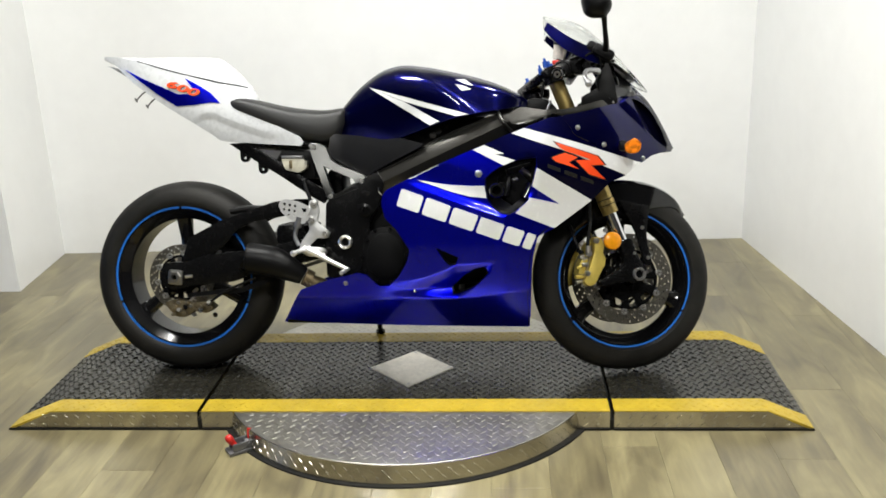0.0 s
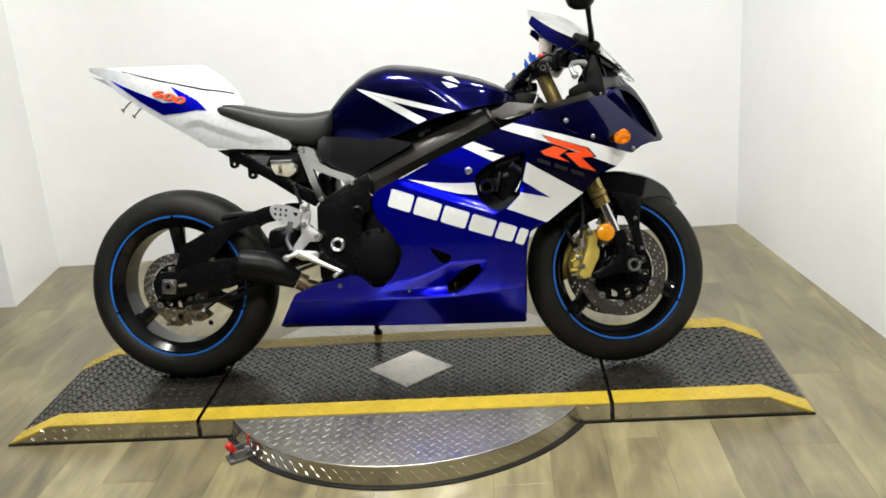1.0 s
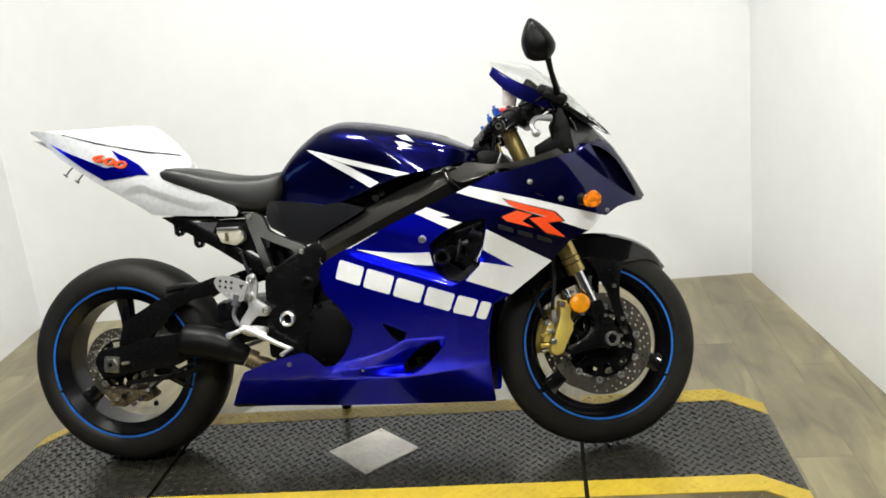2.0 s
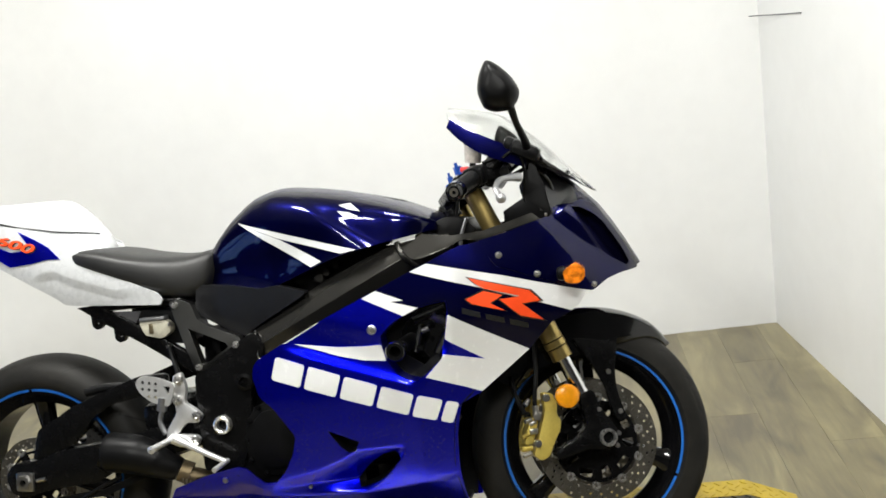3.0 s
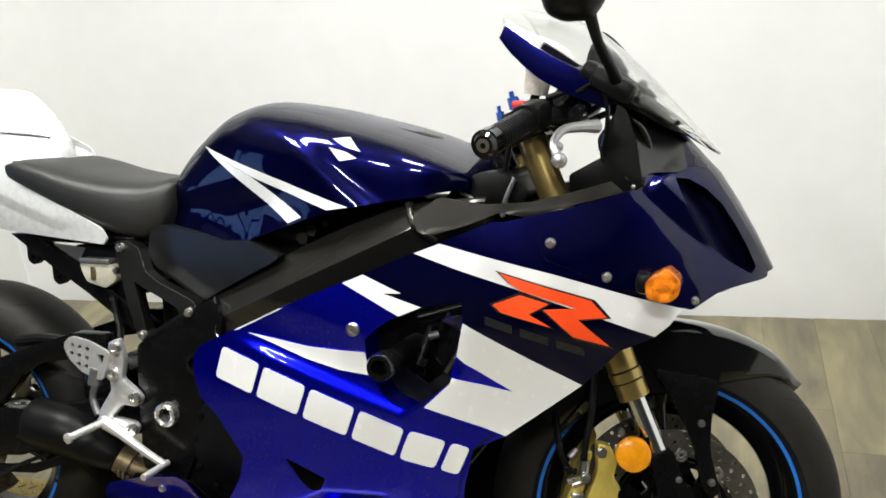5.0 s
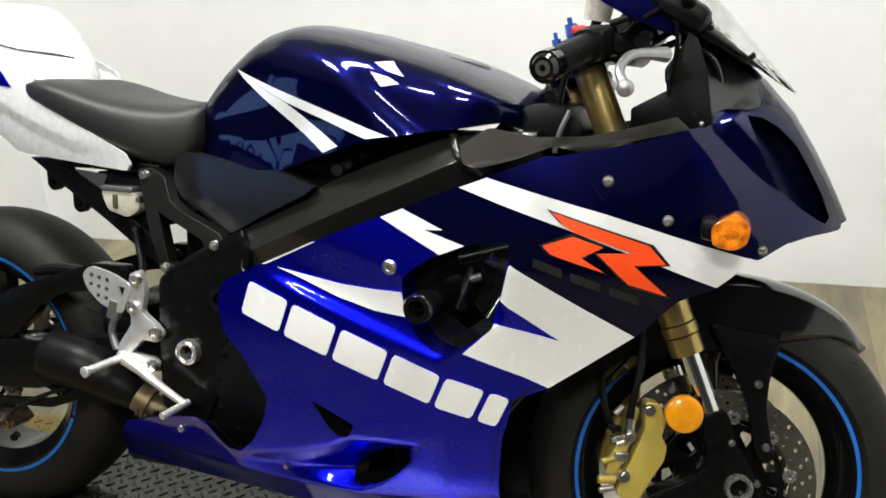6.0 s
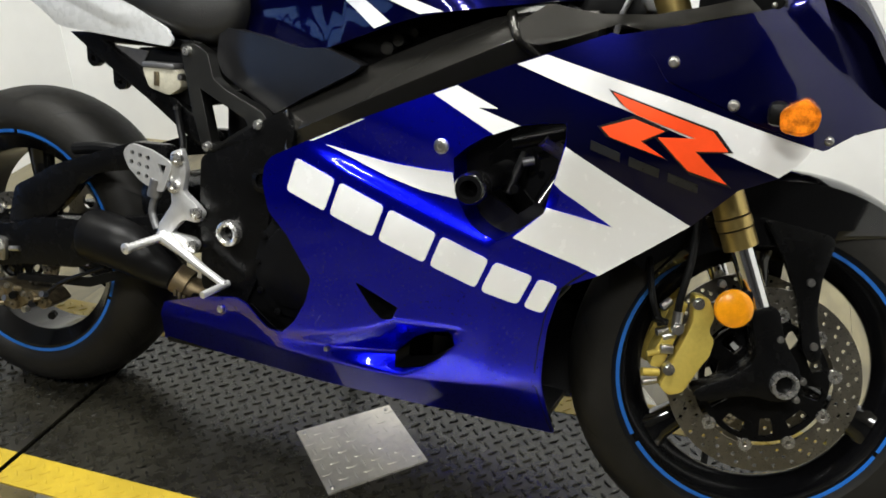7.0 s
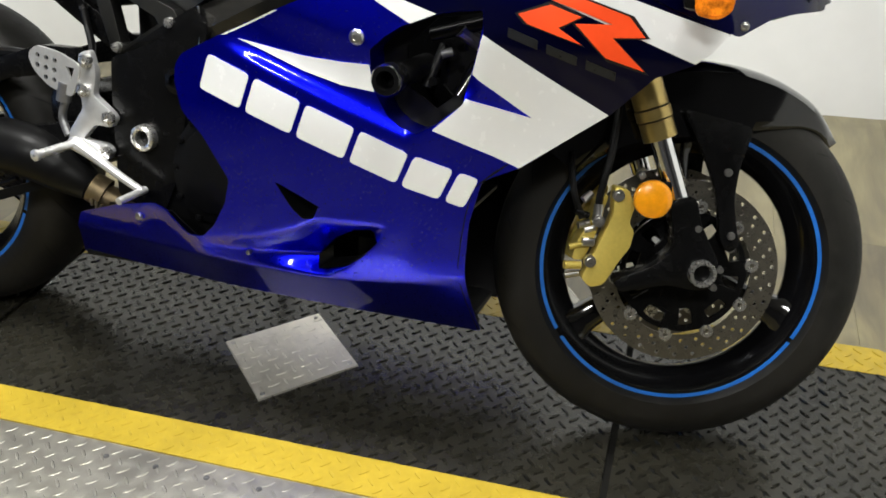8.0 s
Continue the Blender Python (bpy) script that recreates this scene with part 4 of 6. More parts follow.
def clip_on(sgn):
    a, b = Vector((-0.222, sgn * 0.150, 0.606)), Vector((-0.312, sgn * 0.335, 0.535))
    d = (b - a).normalized()
    bm = bmesh.new()
    rod(bm, a - d * 0.03, a + d * 0.05, 0.0125, 16)
    bar = part("handlebar", at(bm, STEER), BLACKS, bike, "black clip-on handlebar")
    bm = bmesh.new()
    span = (b - a).length
    prof = [(0.004, 0.060), (0.0225, 0.060), (0.0225, 0.074), (0.0166, 0.075)]
    for k in range(12):
        y = 0.076 + 0.0095 * k
        prof += [(0.0166, y), (0.0178, y + 0.001), (0.0178, y + 0.007), (0.0166, y + 0.008)]
    prof += [(0.0166, span - 0.02), (0.004, span - 0.02)]
    lathe(bm, prof, 24, m=Matrix.Translation(a) @ d.to_track_quat("Y", "Z").to_matrix().to_4x4())
    part("grip", at(bm, STEER), BLACKM, bar, "black rubber grip", smooth=40)
    bm = bmesh.new()
    rod(bm, b - d * 0.022, b, 0.0195, 20)
    rod(bm, b, b + d * 0.006, 0.017, 20, 0.013)
    part("bar_end", at(bm, STEER), BLACKP, bar, "black bar-end weight")
    bm = bmesh.new()
    lathe(bm, [(0.004, -0.001), (0.009, -0.001), (0.009, 0.001), (0.004, 0.001)], 16, m=Matrix.Translation(b + d * 0.0062) @ d.to_track_quat("Y", "Z").to_matrix().to_4x4())
    part("bar_end_ring", at(bm, STEER), STEEL, bar)
    bm = bmesh.new()
    box(bm, (0, 0, 0), (0.045, 0.062, 0.040), Matrix.Translation(a + d * 0.035) @ d.to_track_quat("Y", "Z").to_matrix().to_4x4(), 0.008)
    part("switch_box", at(bm, STEER), BLACKM, bar, "black switch housing")
    f = Vector((0.06, 0, -0.012))
    bm = bmesh.new()
    back = STEER.inverted()
    sweep = [back @ Vector((u, sgn * v, w)) for u, v, w in ((0.594, 0.185, 0.897), (0.578, 0.215, 0.897), (0.560, 0.245, 0.893), (0.553, 0.272, 0.876), (0.563, 0.285, 0.855))]
    if sgn > 0:
        sweep = [Vector((p.x - 0.12, p.y, p.z)) for p in sweep]
    tube(bm, sweep, 0.006, 10, [0.010, 0.0075, 0.0060, 0.0058, 0.0068])
    part("lever", at(bm, STEER), LEVERM, bar, "silver hand lever")
    bm = bmesh.new()
    bmesh.ops.create_uvsphere(bm, u_segments=14, v_segments=10, radius=0.0105, matrix=Matrix.Translation(sweep[-1]))
    part("lever_ball", at(bm, STEER), LEVERM, bar)
    bm = bmesh.new()
    box(bm, (0, 0, 0), (0.055, 0.03, 0.028), Matrix.Translation(a + f * 0.55 + d * 0.01) @ Matrix.Rotation(radians(-20 * sgn), 4, "Z"), 0.006)
    part("lever_perch", at(bm, STEER), BLACKS, bar, "black lever perch")
    return bar


right_bar = clip_on(-1)
clip_on(1)
bm = bmesh.new()
rod(bm, (-0.168, -0.172, 0.606), (-0.185, -0.232, 0.588), 0.0105, 16)
rod(bm, (-0.166, -0.165, 0.608), (-0.164, -0.158, 0.610), 0.013, 16)
part("master_cylinder", at(bm, STEER), BLACKS, right_bar, "black front brake master cylinder")
bm = bmesh.new()
rod(bm, (-0.170, -0.176, 0.592), (-0.158, -0.178, 0.584), 0.007, 12)
part("hose_union", at(bm, STEER), STEEL, right_bar, "steel hose union")
for pts, r in (([(-0.160, -0.178, 0.586), (-0.118, -0.186, 0.600), (-0.078, -0.180, 0.570), (-0.070, -0.160, 0.520), (-0.10, -0.13, 0.46)], 0.0048), ([(-0.195, -0.185, 0.615), (-0.150, -0.192, 0.652), (-0.095, -0.175, 0.640), (-0.070, -0.150, 0.575)], 0.0036), ([(-0.175, -0.160, 0.618), (-0.120, -0.165, 0.662), (-0.070, -0.130, 0.628)], 0.0042)):
    bm = bmesh.new()
    tube(bm, pts, r, 8)
    part("hose", at(bm, STEER), BLACKP, right_bar, "black hose looping from the handlebar")
bm = bmesh.new()
box(bm, (0.476, -0.150, 0.929), (0.020, 0.014, 0.012), bevel=0.003)
part("kill_switch", bm, RED, right_bar, "red engine stop switch")
bm = bmesh.new()
rod(bm, (0.486, -0.088, 0.945), (0.492, -0.090, 0.984), 0.018, 20, 0.021)
res = part("brake_reservoir", bm, RESV, bike, "small cloudy brake fluid reservoir", smooth=40)
bm = bmesh.new()
rod(bm, (0.492, -0.090, 0.984), (0.494, -0.091, 0.994), 0.0225, 20)
part("cap", bm, BLACKM, res, "black screw cap")
bm = bmesh.new()
rod(bm, (0.486, -0.088, 0.945), (0.484, -0.10, 0.925), 0.007, 10)
part("outlet", bm, BLACKM, res)
for q, r in (((0.445, -0.070, 0.942), 0.0085), ((0.430, -0.088, 0.920), 0.0065)):
    bm = bmesh.new()
    rod(bm, (q[0] + 0.004, q[1], q[2] - 0.018), q, r, 6)
    rod(bm, q, (q[0] - 0.002, q[1], q[2] + 0.009), r * 0.45, 10)
    part("adjuster_knob", bm, BLUEAL, bike, "blue anodised fork adjuster")
for pts, nm in (([(-0.16, -0.17, 0.60), (-0.11, -0.165, 0.625), (-0.080, -0.16, 0.58), (-0.10, -0.15, 0.52), (-0.14, -0.12, 0.46)], "brake_hose"), ([(-0.20, -0.17, 0.61), (-0.15, -0.18, 0.645), (-0.10, -0.13, 0.64), (-0.09, -0.05, 0.56)], "throttle_cable"), ([(-0.26, -0.09, 0.60), (-0.27, -0.07, 0.53), (-0.28, -0.05, 0.45)], "cable"), ([(-0.22, -0.18, 0.62), (-0.16, -0.19, 0.632), (-0.105, -0.15, 0.60), (-0.12, -0.12, 0.52)], "cable")):
    bm = bmesh.new()
    tube(bm, pts, 0.0045, 8)
    part(nm, at(bm, STEER), BLACKM, bike, "black rubber cable")

# dash and nose inner -------------------------------------------------
bm = bmesh.new()
box(bm, (0, 0, 0), (0.045, 0.21, 0.10), Matrix.Translation((0.535, 0, 0.935)) @ Matrix.Rotation(radians(35), 4, "Y"), 0.012)
dash = part("dashboard", bm, BLACKM, bike, "black instrument cluster")
bm = bmesh.new()
rod(bm, (0.510, 0.015, 0.955), (0.516, 0.015, 0.951), 0.045, 32)
part("dial", bm, GREYV, dash, "round grey dial")
bm = bmesh.new()
prism(bm, rounded([(0.345, 0.785), (0.372, 0.815), (0.41, 0.832), (0.455, 0.826), (0.485, 0.795), (0.45, 0.77)], 0.012), -0.118, 0.118, bevel=0.010)
part("head_cover", bm, BLACKM, bike, "black steering head cover and ignition surround")
bm = bmesh.new()
rod(bm, (0.418, 0.0, 0.828), (0.408, 0.0, 0.850), 0.020, 20)
part("ignition_lock", bm, BLACKS, bike, "black ignition lock")

for pts, r in (([(0.375, -0.119, 0.800), (0.40, -0.124, 0.788), (0.42, -0.124, 0.770)], 0.003), ([(0.462, -0.122, 0.822), (0.45, -0.130, 0.79), (0.445, -0.130, 0.765)], 0.004)):
    bm = bmesh.new()
    tube(bm, pts, r, 8)
    part("wire", bm, GREYM, bike, "thin grey wire by the steering head")

# frame, engine -------------------------------------------------------


def spar_half(u, w):
    up = w - (0.652 + 0.455 * (u - 0.105))
    lean = (0.48 * max(up, 0.0) + 0.55 * max(-up, 0.0)) * hermite(u, [-0.12, 0.0, 0.34, 0.42], [0, 1, 1, 0.3])
    return -lean + hermite(u, [-0.2, -0.1, 0.1, 0.3, 0.44], [0.178, 0.182, 0.198, 0.198, 0.156]) * hermite(w, [0.3, 0.42, 0.6, 0.8], [0.92, 1.0, 1.0, 0.97])


def beam_rings(sgn):
    rings = []
    for i in range(41):
        u = -0.045 + (0.425 + 0.045) * i / 40
        t = hermite(u, [-0.085, -0.022, 0.045, 0.129, 0.24, 0.30, 0.36, 0.425], [0.604, 0.640, 0.677, 0.717, 0.762, 0.782, 0.791, 0.795])
        b = hermite(u, [-0.06, 0.066, 0.218, 0.34, 0.44], [0.516, 0.570, 0.650, 0.700, 0.730])
        crease = min(max(0.652 + 0.455 * (u - 0.105), b + 0.008), t - 0.012)
        ring = []
        for w in (b, (b + crease) / 2, crease - 0.0025, crease, crease + 0.0025, (crease + t) / 2, t - 0.006, t - 0.002, t):
            v = spar_half(u, w) - (0.008 if w == t else 0.003 if w == t - 0.002 else 0.0006 if w == crease else 0.0)
            ring.append((u, sgn * v, w))
        v = spar_half(u, t)
        ring += [(u, sgn * (v - 0.05), t - 0.002), (u, sgn * (v - 0.056), t - 0.008), (u, sgn * (v - 0.056), b)]
        # the spar closes in towards the pivot
        dv = hermite(u, [-0.06, 0.02, 0.12, 0.20], [0.045, 0.030, 0.010, 0.0])
        rings.append([(p[0] - 0.5 * dv, p[1] - sgn * dv, p[2] - 0.18 * dv) for p in ring])
    return rings


PIVOT = [(-0.206, 0.531), (-0.124, 0.580), (-0.079, 0.606), (-0.052, 0.621), (-0.030, 0.590), (-0.050, 0.512), (-0.072, 0.489), (-0.078, 0.434), (-0.098, 0.344), (-0.125, 0.284), (-0.208, 0.309), (-0.208, 0.484)]
for sgn in (-1, 1):
    bm = bmesh.new()
    ring_bridge(bm, beam_rings(sgn))
    spar = part("frame_spar", bm, FRAMEM, bike, "black anodised alloy frame spar", smooth=32)
    bm = bmesh.new()
    a, b = sorted((sgn * 0.088, sgn * 0.158))
    prism(bm, rounded(PIVOT, 0.010), a, b, bevel=0.007)
    part("pivot_plate", bm, BLACKS, spar, "black cast swingarm pivot plate", smooth=40)
    bm = bmesh.new()
    tube(bm, [(u, sgn * (spar_half(u, w) + 0.001), w) for u, w in ((0.312, 0.786), (0.317, 0.772), (0.326, 0.757), (0.338, 0.742), (0.350, 0.730))], 0.007, 10)
    part("head_boss", bm, FRAMEM, spar, "rounded rib where the spar meets the steering head", smooth=60)
    if sgn < 0:
        bm = bmesh.new()
        lathe(bm, [(0.012, -0.002), (0.0125, -0.011), (0.0165, -0.013), (0.0205, -0.011), (0.0215, -0.004), (0.0215, 0.004), (0.012, 0.004)], 32, (-0.148, -0.160, 0.413))
        part("pivot_nut", bm, BRIGHT, spar, "bright swingarm pivot nut")
        bm = bmesh.new()
        lathe(bm, [(0.012, -0.006), (0.020, -0.004), (0.020, 0.004), (0.012, 0.004)], 24, (-0.085, -0.160, 0.507))
        part("frame_plug", bm, BLACKS, spar)
        bm = bmesh.new()
        tube(bm, [(-0.048, -0.153, 0.622), (-0.044, -0.156, 0.588), (-0.046, -0.157, 0.563), (-0.036, -0.159, 0.552)], 0.0016, 6)
        part("weld_line", bm, STEEL, spar, "pale scuffed seam line")

bm = bmesh.new()
box(bm, (0.08, 0, 0.42), (0.40, 0.25, 0.28), bevel=0.03)
box(bm, (0.20, 0, 0.58), (0.26, 0.27, 0.20), Matrix.Translation((0.2, 0, 0.58)) @ Matrix.Rotation(radians(18), 4, "Y") @ Matrix.Translation((-0.2, 0, -0.58)), 0.02)
box(bm, (0.02, 0, 0.25), (0.34, 0.16, 0.12), bevel=0.02)
engine = part("engine", bm, DARKIN, bike, "black four-cylinder engine block behind the fairing")
for i in range(7):
    bm = bmesh.new()
    box(bm, (0.34, 0, 0.33 + 0.045 * i), (0.035, 0.26, 0.006))
    part("radiator_fin", bm, DARKIN, engine)
bm = bmesh.new()
CLUTCH = [(-0.088, 0.420), (-0.062, 0.452), (-0.012, 0.458), (0.034, 0.420), (0.046, 0.372), (0.030, 0.318), (-0.010, 0.286), (-0.058, 0.288), (-0.094, 0.322), (-0.102, 0.372)]
prism(bm, rounded(CLUTCH, 0.020), -0.160, -0.10, bevel=0.007)
prism(bm, rounded([(-0.022 + (u + 0.022) * 0.80, 0.372 + (w - 0.372) * 0.80) for u, w in CLUTCH], 0.018), -0.165, -0.155, bevel=0.004)
clutch = part("clutch_cover", bm, DARKIN, engine, "black clutch cover with a ring of bolts", smooth=40)
for u, w in CLUTCH:
    bm = bmesh.new()
    bolt(bm, (-0.022 + (u + 0.022) * 0.92, -0.160, 0.372 + (w - 0.372) * 0.92), 0.0065, 0.005)
    part("cover_bolt", bm, BLACKS, clutch)
bm = bmesh.new()
prism(bm, rounded([(-0.16, 0.34), (-0.10, 0.44), (0.02, 0.46), (0.06, 0.40), (0.06, 0.28), (-0.08, 0.255)], 0.02), -0.150, -0.08, bevel=0.012)
part("crankcase_side", bm, DARKIN, engine, "black crankcase side")
bm = bmesh.new()
rod(bm, (0.312, -0.27, 0.566), (0.322, -0.10, 0.573), 0.0165, 20)
slider = part("frame_slider", bm, BLACKM, bike, "black frame slider puck in the vent")
bm = bmesh.new()
lathe(bm, [(0.0105, 0.004), (0.0125, 0.0), (0.0185, 0.0), (0.0215, 0.005), (0.0215, 0.03), (0.0105, 0.03)], 28, (0.311, -0.300, 0.565))
part("slider_cap", bm, BLACKP, slider, "round black end cap")
bm = bmesh.new()
rod(bm, (0.352, -0.235, 0.56), (0.352, -0.225, 0.56), 0.006, 10)
rod(bm, (0.400, -0.215, 0.555), (0.385, -0.16, 0.52), 0.016, 14)
part("coolant_hose", bm, BLACKP, bike, "glossy black coolant hose")
bm = bmesh.new()
prism(bm, rounded([(0.29, 0.66), (0.44, 0.68), (0.44, 0.48), (0.29, 0.48)], 0.02), -0.165, -0.145, bevel=0.004)
part("inner_panel", bm, BLACKP, bike, "black inner fairing panel")
bm = bmesh.new()
rod(bm, (0.375, -0.20, 0.625), (0.405, -0.17, 0.60), 0.010, 10)
part("sensor", bm, STEEL, bike)

for a, b, r, m_ in (((0.335, -0.20, 0.615), (0.405, -0.19, 0.635), 0.009, BLACKM), ((0.352, -0.205, 0.592), (0.366, -0.20, 0.596), 0.006, GREYM), ((0.33, -0.195, 0.545), (0.345, -0.17, 0.60), 0.007, BLACKM), ((0.385, -0.215, 0.540), (0.405, -0.20, 0.580), 0.013, BLACKP)):
    bm = bmesh.new()
    rod(bm, a, b, r, 14)
    part("vent_fitting", bm, m_, engine, "engine fitting behind the vent")
# fairing -------------------------------------------------------------
VENT = [(0.276, 0.597), (0.294, 0.614), (0.316, 0.629), (0.342, 0.640), (0.363, 0.648), (0.389, 0.653), (0.420, 0.656), (0.421, 0.637), (0.413, 0.599), (0.400, 0.554), (0.398, 0.536), (0.361, 0.505), (0.341, 0.494), (0.318, 0.500), (0.299, 0.514), (0.282, 0.542), (0.277, 0.566)]
MID = [(-0.020, 0.530), (-0.017, 0.552), (-0.005, 0.568), (0.059, 0.599), (0.143, 0.638), (0.244, 0.680), (0.351, 0.725), (0.461, 0.768), (0.500, 0.762), (0.53, 0.715), (0.64, 0.668), (0.712, 0.642), (0.675, 0.603), (0.63, 0.585), (0.578, 0.533), (0.471, 0.454), (0.424, 0.432), (0.409, 0.370), (0.403, 0.295), (0.399, 0.147), (0.021, 0.150), (-0.372, 0.153), (-0.290, 0.268), (-0.191, 0.303), (-0.100, 0.326), (-0.075, 0.322), (-0.036, 0.287), (-0.006, 0.290), (0.022, 0.316), (0.048, 0.357), (0.060, 0.395), (0.021, 0.457), (-0.010, 0.488)]
SLOT = [(0.135, 0.403), (0.158, 0.366), (0.174, 0.351), (0.190, 0.354), (0.200, 0.374), (0.168, 0.389)]
LOW = [(0.179, 0.262), (0.231, 0.280), (0.259, 0.302), (0.284, 0.329), (0.272, 0.346), (0.245, 0.340), (0.212, 0.320), (0.172, 0.280)]
side = fpart("side_fairing", rounded(MID, 0.006, 2), BLUE, 0.0, bike, "bright blue side fairing with vents", holes=(VENT, SLOT, LOW), step=0.0125, fine=((-0.05, 0.235, 0.315, 0.385, 0.004), (0.045, 0.43, 0.42, 0.60, 0.005)))
bm = panel(rounded([(p[0] - 0.0, p[1]) for p in VENT], 0.004, 2), lambda u, w: fair(u, w) - 0.045, 0, 0.004, ([(0.31, 0.60), (0.35, 0.64), (0.41, 0.65), (0.40, 0.56), (0.35, 0.52), (0.315, 0.545)],), -1)
part("vent_liner", bm, BLACKM, side, "black vent liner")
for loop, nm in ((VENT, "vent_lip"), (LOW, "vent_lip"), (SLOT, "vent_lip")):
    outer = rounded(loop, 0.004, 2)
    bm = bmesh.new()
    n = len(outer)
    rings = []
    for u, w in outer + outer[:1]:
        f = fair(u, w)
        rings.append([(u, -f - 0.0005, w), (u, -f + 0.002, w), (u, -f + 0.05, w), (u + 0.001, -f + 0.05, w + 0.001)])
    ring_bridge(bm, rings, caps=False)
    part(nm, bm, BLUE if loop is VENT else BLACKM, side)
NAVYTOP = [(0.262, 0.6875), (0.351, 0.7255), (0.461, 0.7685), (0.500, 0.7625), (0.53, 0.7155), (0.64, 0.6685), (0.7125, 0.6425), (0.675, 0.6025), (0.63, 0.5845), (0.5785, 0.5325), (0.422, 0.627), (0.4215, 0.637), (0.4205, 0.6565), (0.389, 0.6535), (0.363, 0.6485), (0.335, 0.648)]
fpart("navy_panel", NAVYTOP, NAVY, 0.0013, side, "dark navy paint field", thick=0.0012)
STRIPE_A = [(0.351, 0.724), (0.387, 0.738), (0.539, 0.696), (0.662, 0.657), (0.711, 0.6415), (0.693, 0.618), (0.675, 0.6035), (0.621, 0.626), (0.490, 0.677), (0.405, 0.705)]
fpart("white_stripe", STRIPE_A, WHITE, 0.0026, side, "white stripe", thick=0.0012)
fpart("white_stripe", [(0.244, 0.679), (0.275, 0.692), (0.332, 0.667), (0.306, 0.666), (0.362, 0.648), (0.329, 0.634)], WHITE, 0.0026, side, "white zigzag stripe", thick=0.0012)
fpart("white_arrow", [(0.422, 0.627), (0.578, 0.533), (0.471, 0.4545), (0.361, 0.500), (0.398, 0.536), (0.401, 0.544), (0.485, 0.524), (0.408, 0.576)], WHITE, 0.0026, side, "white arrow field", thick=0.0012, step=0.01)
fpart("white_spike", [(0.086, 0.596), (0.121, 0.590), (0.182, 0.581), (0.235, 0.578), (0.275, 0.578), (0.277, 0.566), (0.281, 0.543), (0.234, 0.548), (0.181, 0.562), (0.134, 0.579)], WHITE, 0.0026, side, "white spike", thick=0.0012, step=0.006)
fpart("white_edge", [(0.060, 0.5985), (0.140, 0.6365), (0.147, 0.6375), (0.067, 0.5995)], WHITE, 0.0014, side, thick=0.0012)
# the brand's lettering as six plain white blocks
TL, TR_, BR, BL = Vector((0.042, 0.576)), Vector((0.422, 0.438)), Vector((0.402, 0.392)), Vector((0.024, 0.522))


def logo_pt(s, t):
    p = (TL * (1 - s) + TR_ * s) * (1 - t) + (BL * (1 - s) + BR * s) * t
    return (p.x, p.y)


for s0, s1 in ((0.0, 0.168), (0.190, 0.370), (0.392, 0.572), (0.594, 0.768), (0.788, 0.915), (0.935, 1.0)):
    shape = rounded([logo_pt(s0, 0.06), logo_pt(s1, 0.06), logo_pt(s1, 0.96), logo_pt(s0, 0.96)], 0.006, 2)
    part("logo_block", panel(shape, fair, 0.0026, 0.0012, (), -1, 0.01), WHITE, side, "plain white logo block", surf=fair)
# the model mark as plain angular shapes
MARK1 = [(0.472, 0.698), (0.592, 0.658), (0.613, 0.634), (0.575, 0.632), (0.616, 0.592), (0.569, 0.607), (0.530, 0.647), (0.573, 0.648), (0.543, 0.659), (0.502, 0.673), (0.488, 0.682)]
MARK2 = [(0.463, 0.655), (0.500, 0.668), (0.537, 0.655), (0.511, 0.641), (0.540, 0.622), (0.474, 0.644)]
for poly in (MARK1, MARK2):
    c = Vector((sum(p[0] for p in poly) / len(poly), sum(p[1] for p in poly) / len(poly)))
    grown = [tuple(c + (Vector(p) - c) * 1.045 + (Vector(p) - c).normalized() * 0.003) for p in poly]
    fpart("mark_border", grown, BLACKV, 0.0037, side, thick=0.001)
    fpart("mark", poly, ORANGE, 0.0048, side, "angular orange mark", thick=0.001)
for k in range(3):
    a = 0.452 + 0.047 * k
    b = 0.638 - 0.0175 * k
    fpart("grey_bar", [(a, b), (a + 0.036, b - 0.0135), (a + 0.036, b - 0.025), (a, b - 0.0115)], GREYV, 0.0026, side, "dark grey bar", thick=0.001, both=False)

# fairing inner edge behind the wheel
bm = bmesh.new()
rings = []
for t in range(9):
    w = 0.15 + 0.31 * t / 8
    u = hermite(w, [0.145, 0.295, 0.366, 0.437, 0.468], [0.396, 0.394, 0.402, 0.418, 0.475])
    f = fair(u, w)
    rings.append([(u + 0.001, -f - 0.001, w), (u + 0.001, -f + 0.012, w), (u - 0.010, -f + 0.012, w), (u - 0.010, -f + 0.004, w)])
ring_bridge(bm, rings)
part("fairing_inner_lip", bm, BLACKM, side, "black inner edge of the fairing")
LINER = [(-0.015, 0.540), (-0.010, 0.560), (0.143, 0.632), (0.34, 0.72), (0.46, 0.765), (0.56, 0.70), (0.70, 0.642), (0.62, 0.592), (0.575, 0.552), (0.470, 0.472), (0.410, 0.437), (0.396, 0.366), (0.388, 0.295), (0.390, 0.155), (0.021, 0.158), (-0.355, 0.162), (-0.240, 0.288), (-0.090, 0.306), (-0.045, 0.272), (0.0, 0.275), (0.036, 0.318), (0.056, 0.395), (0.008, 0.490)]
fpart("fairing_liner", LINER, DARKIN, -0.0300, side, "black inside of the fairing", thick=0.003, holes=(VENT, SLOT, LOW), step=0.04)
bm = bmesh.new()
box(bm, (0.01, 0, 0.157), (0.74, 0.13, 0.012), bevel=0.004)
part("belly_floor", bm, BLACKM, side, "black underside of the belly pan")

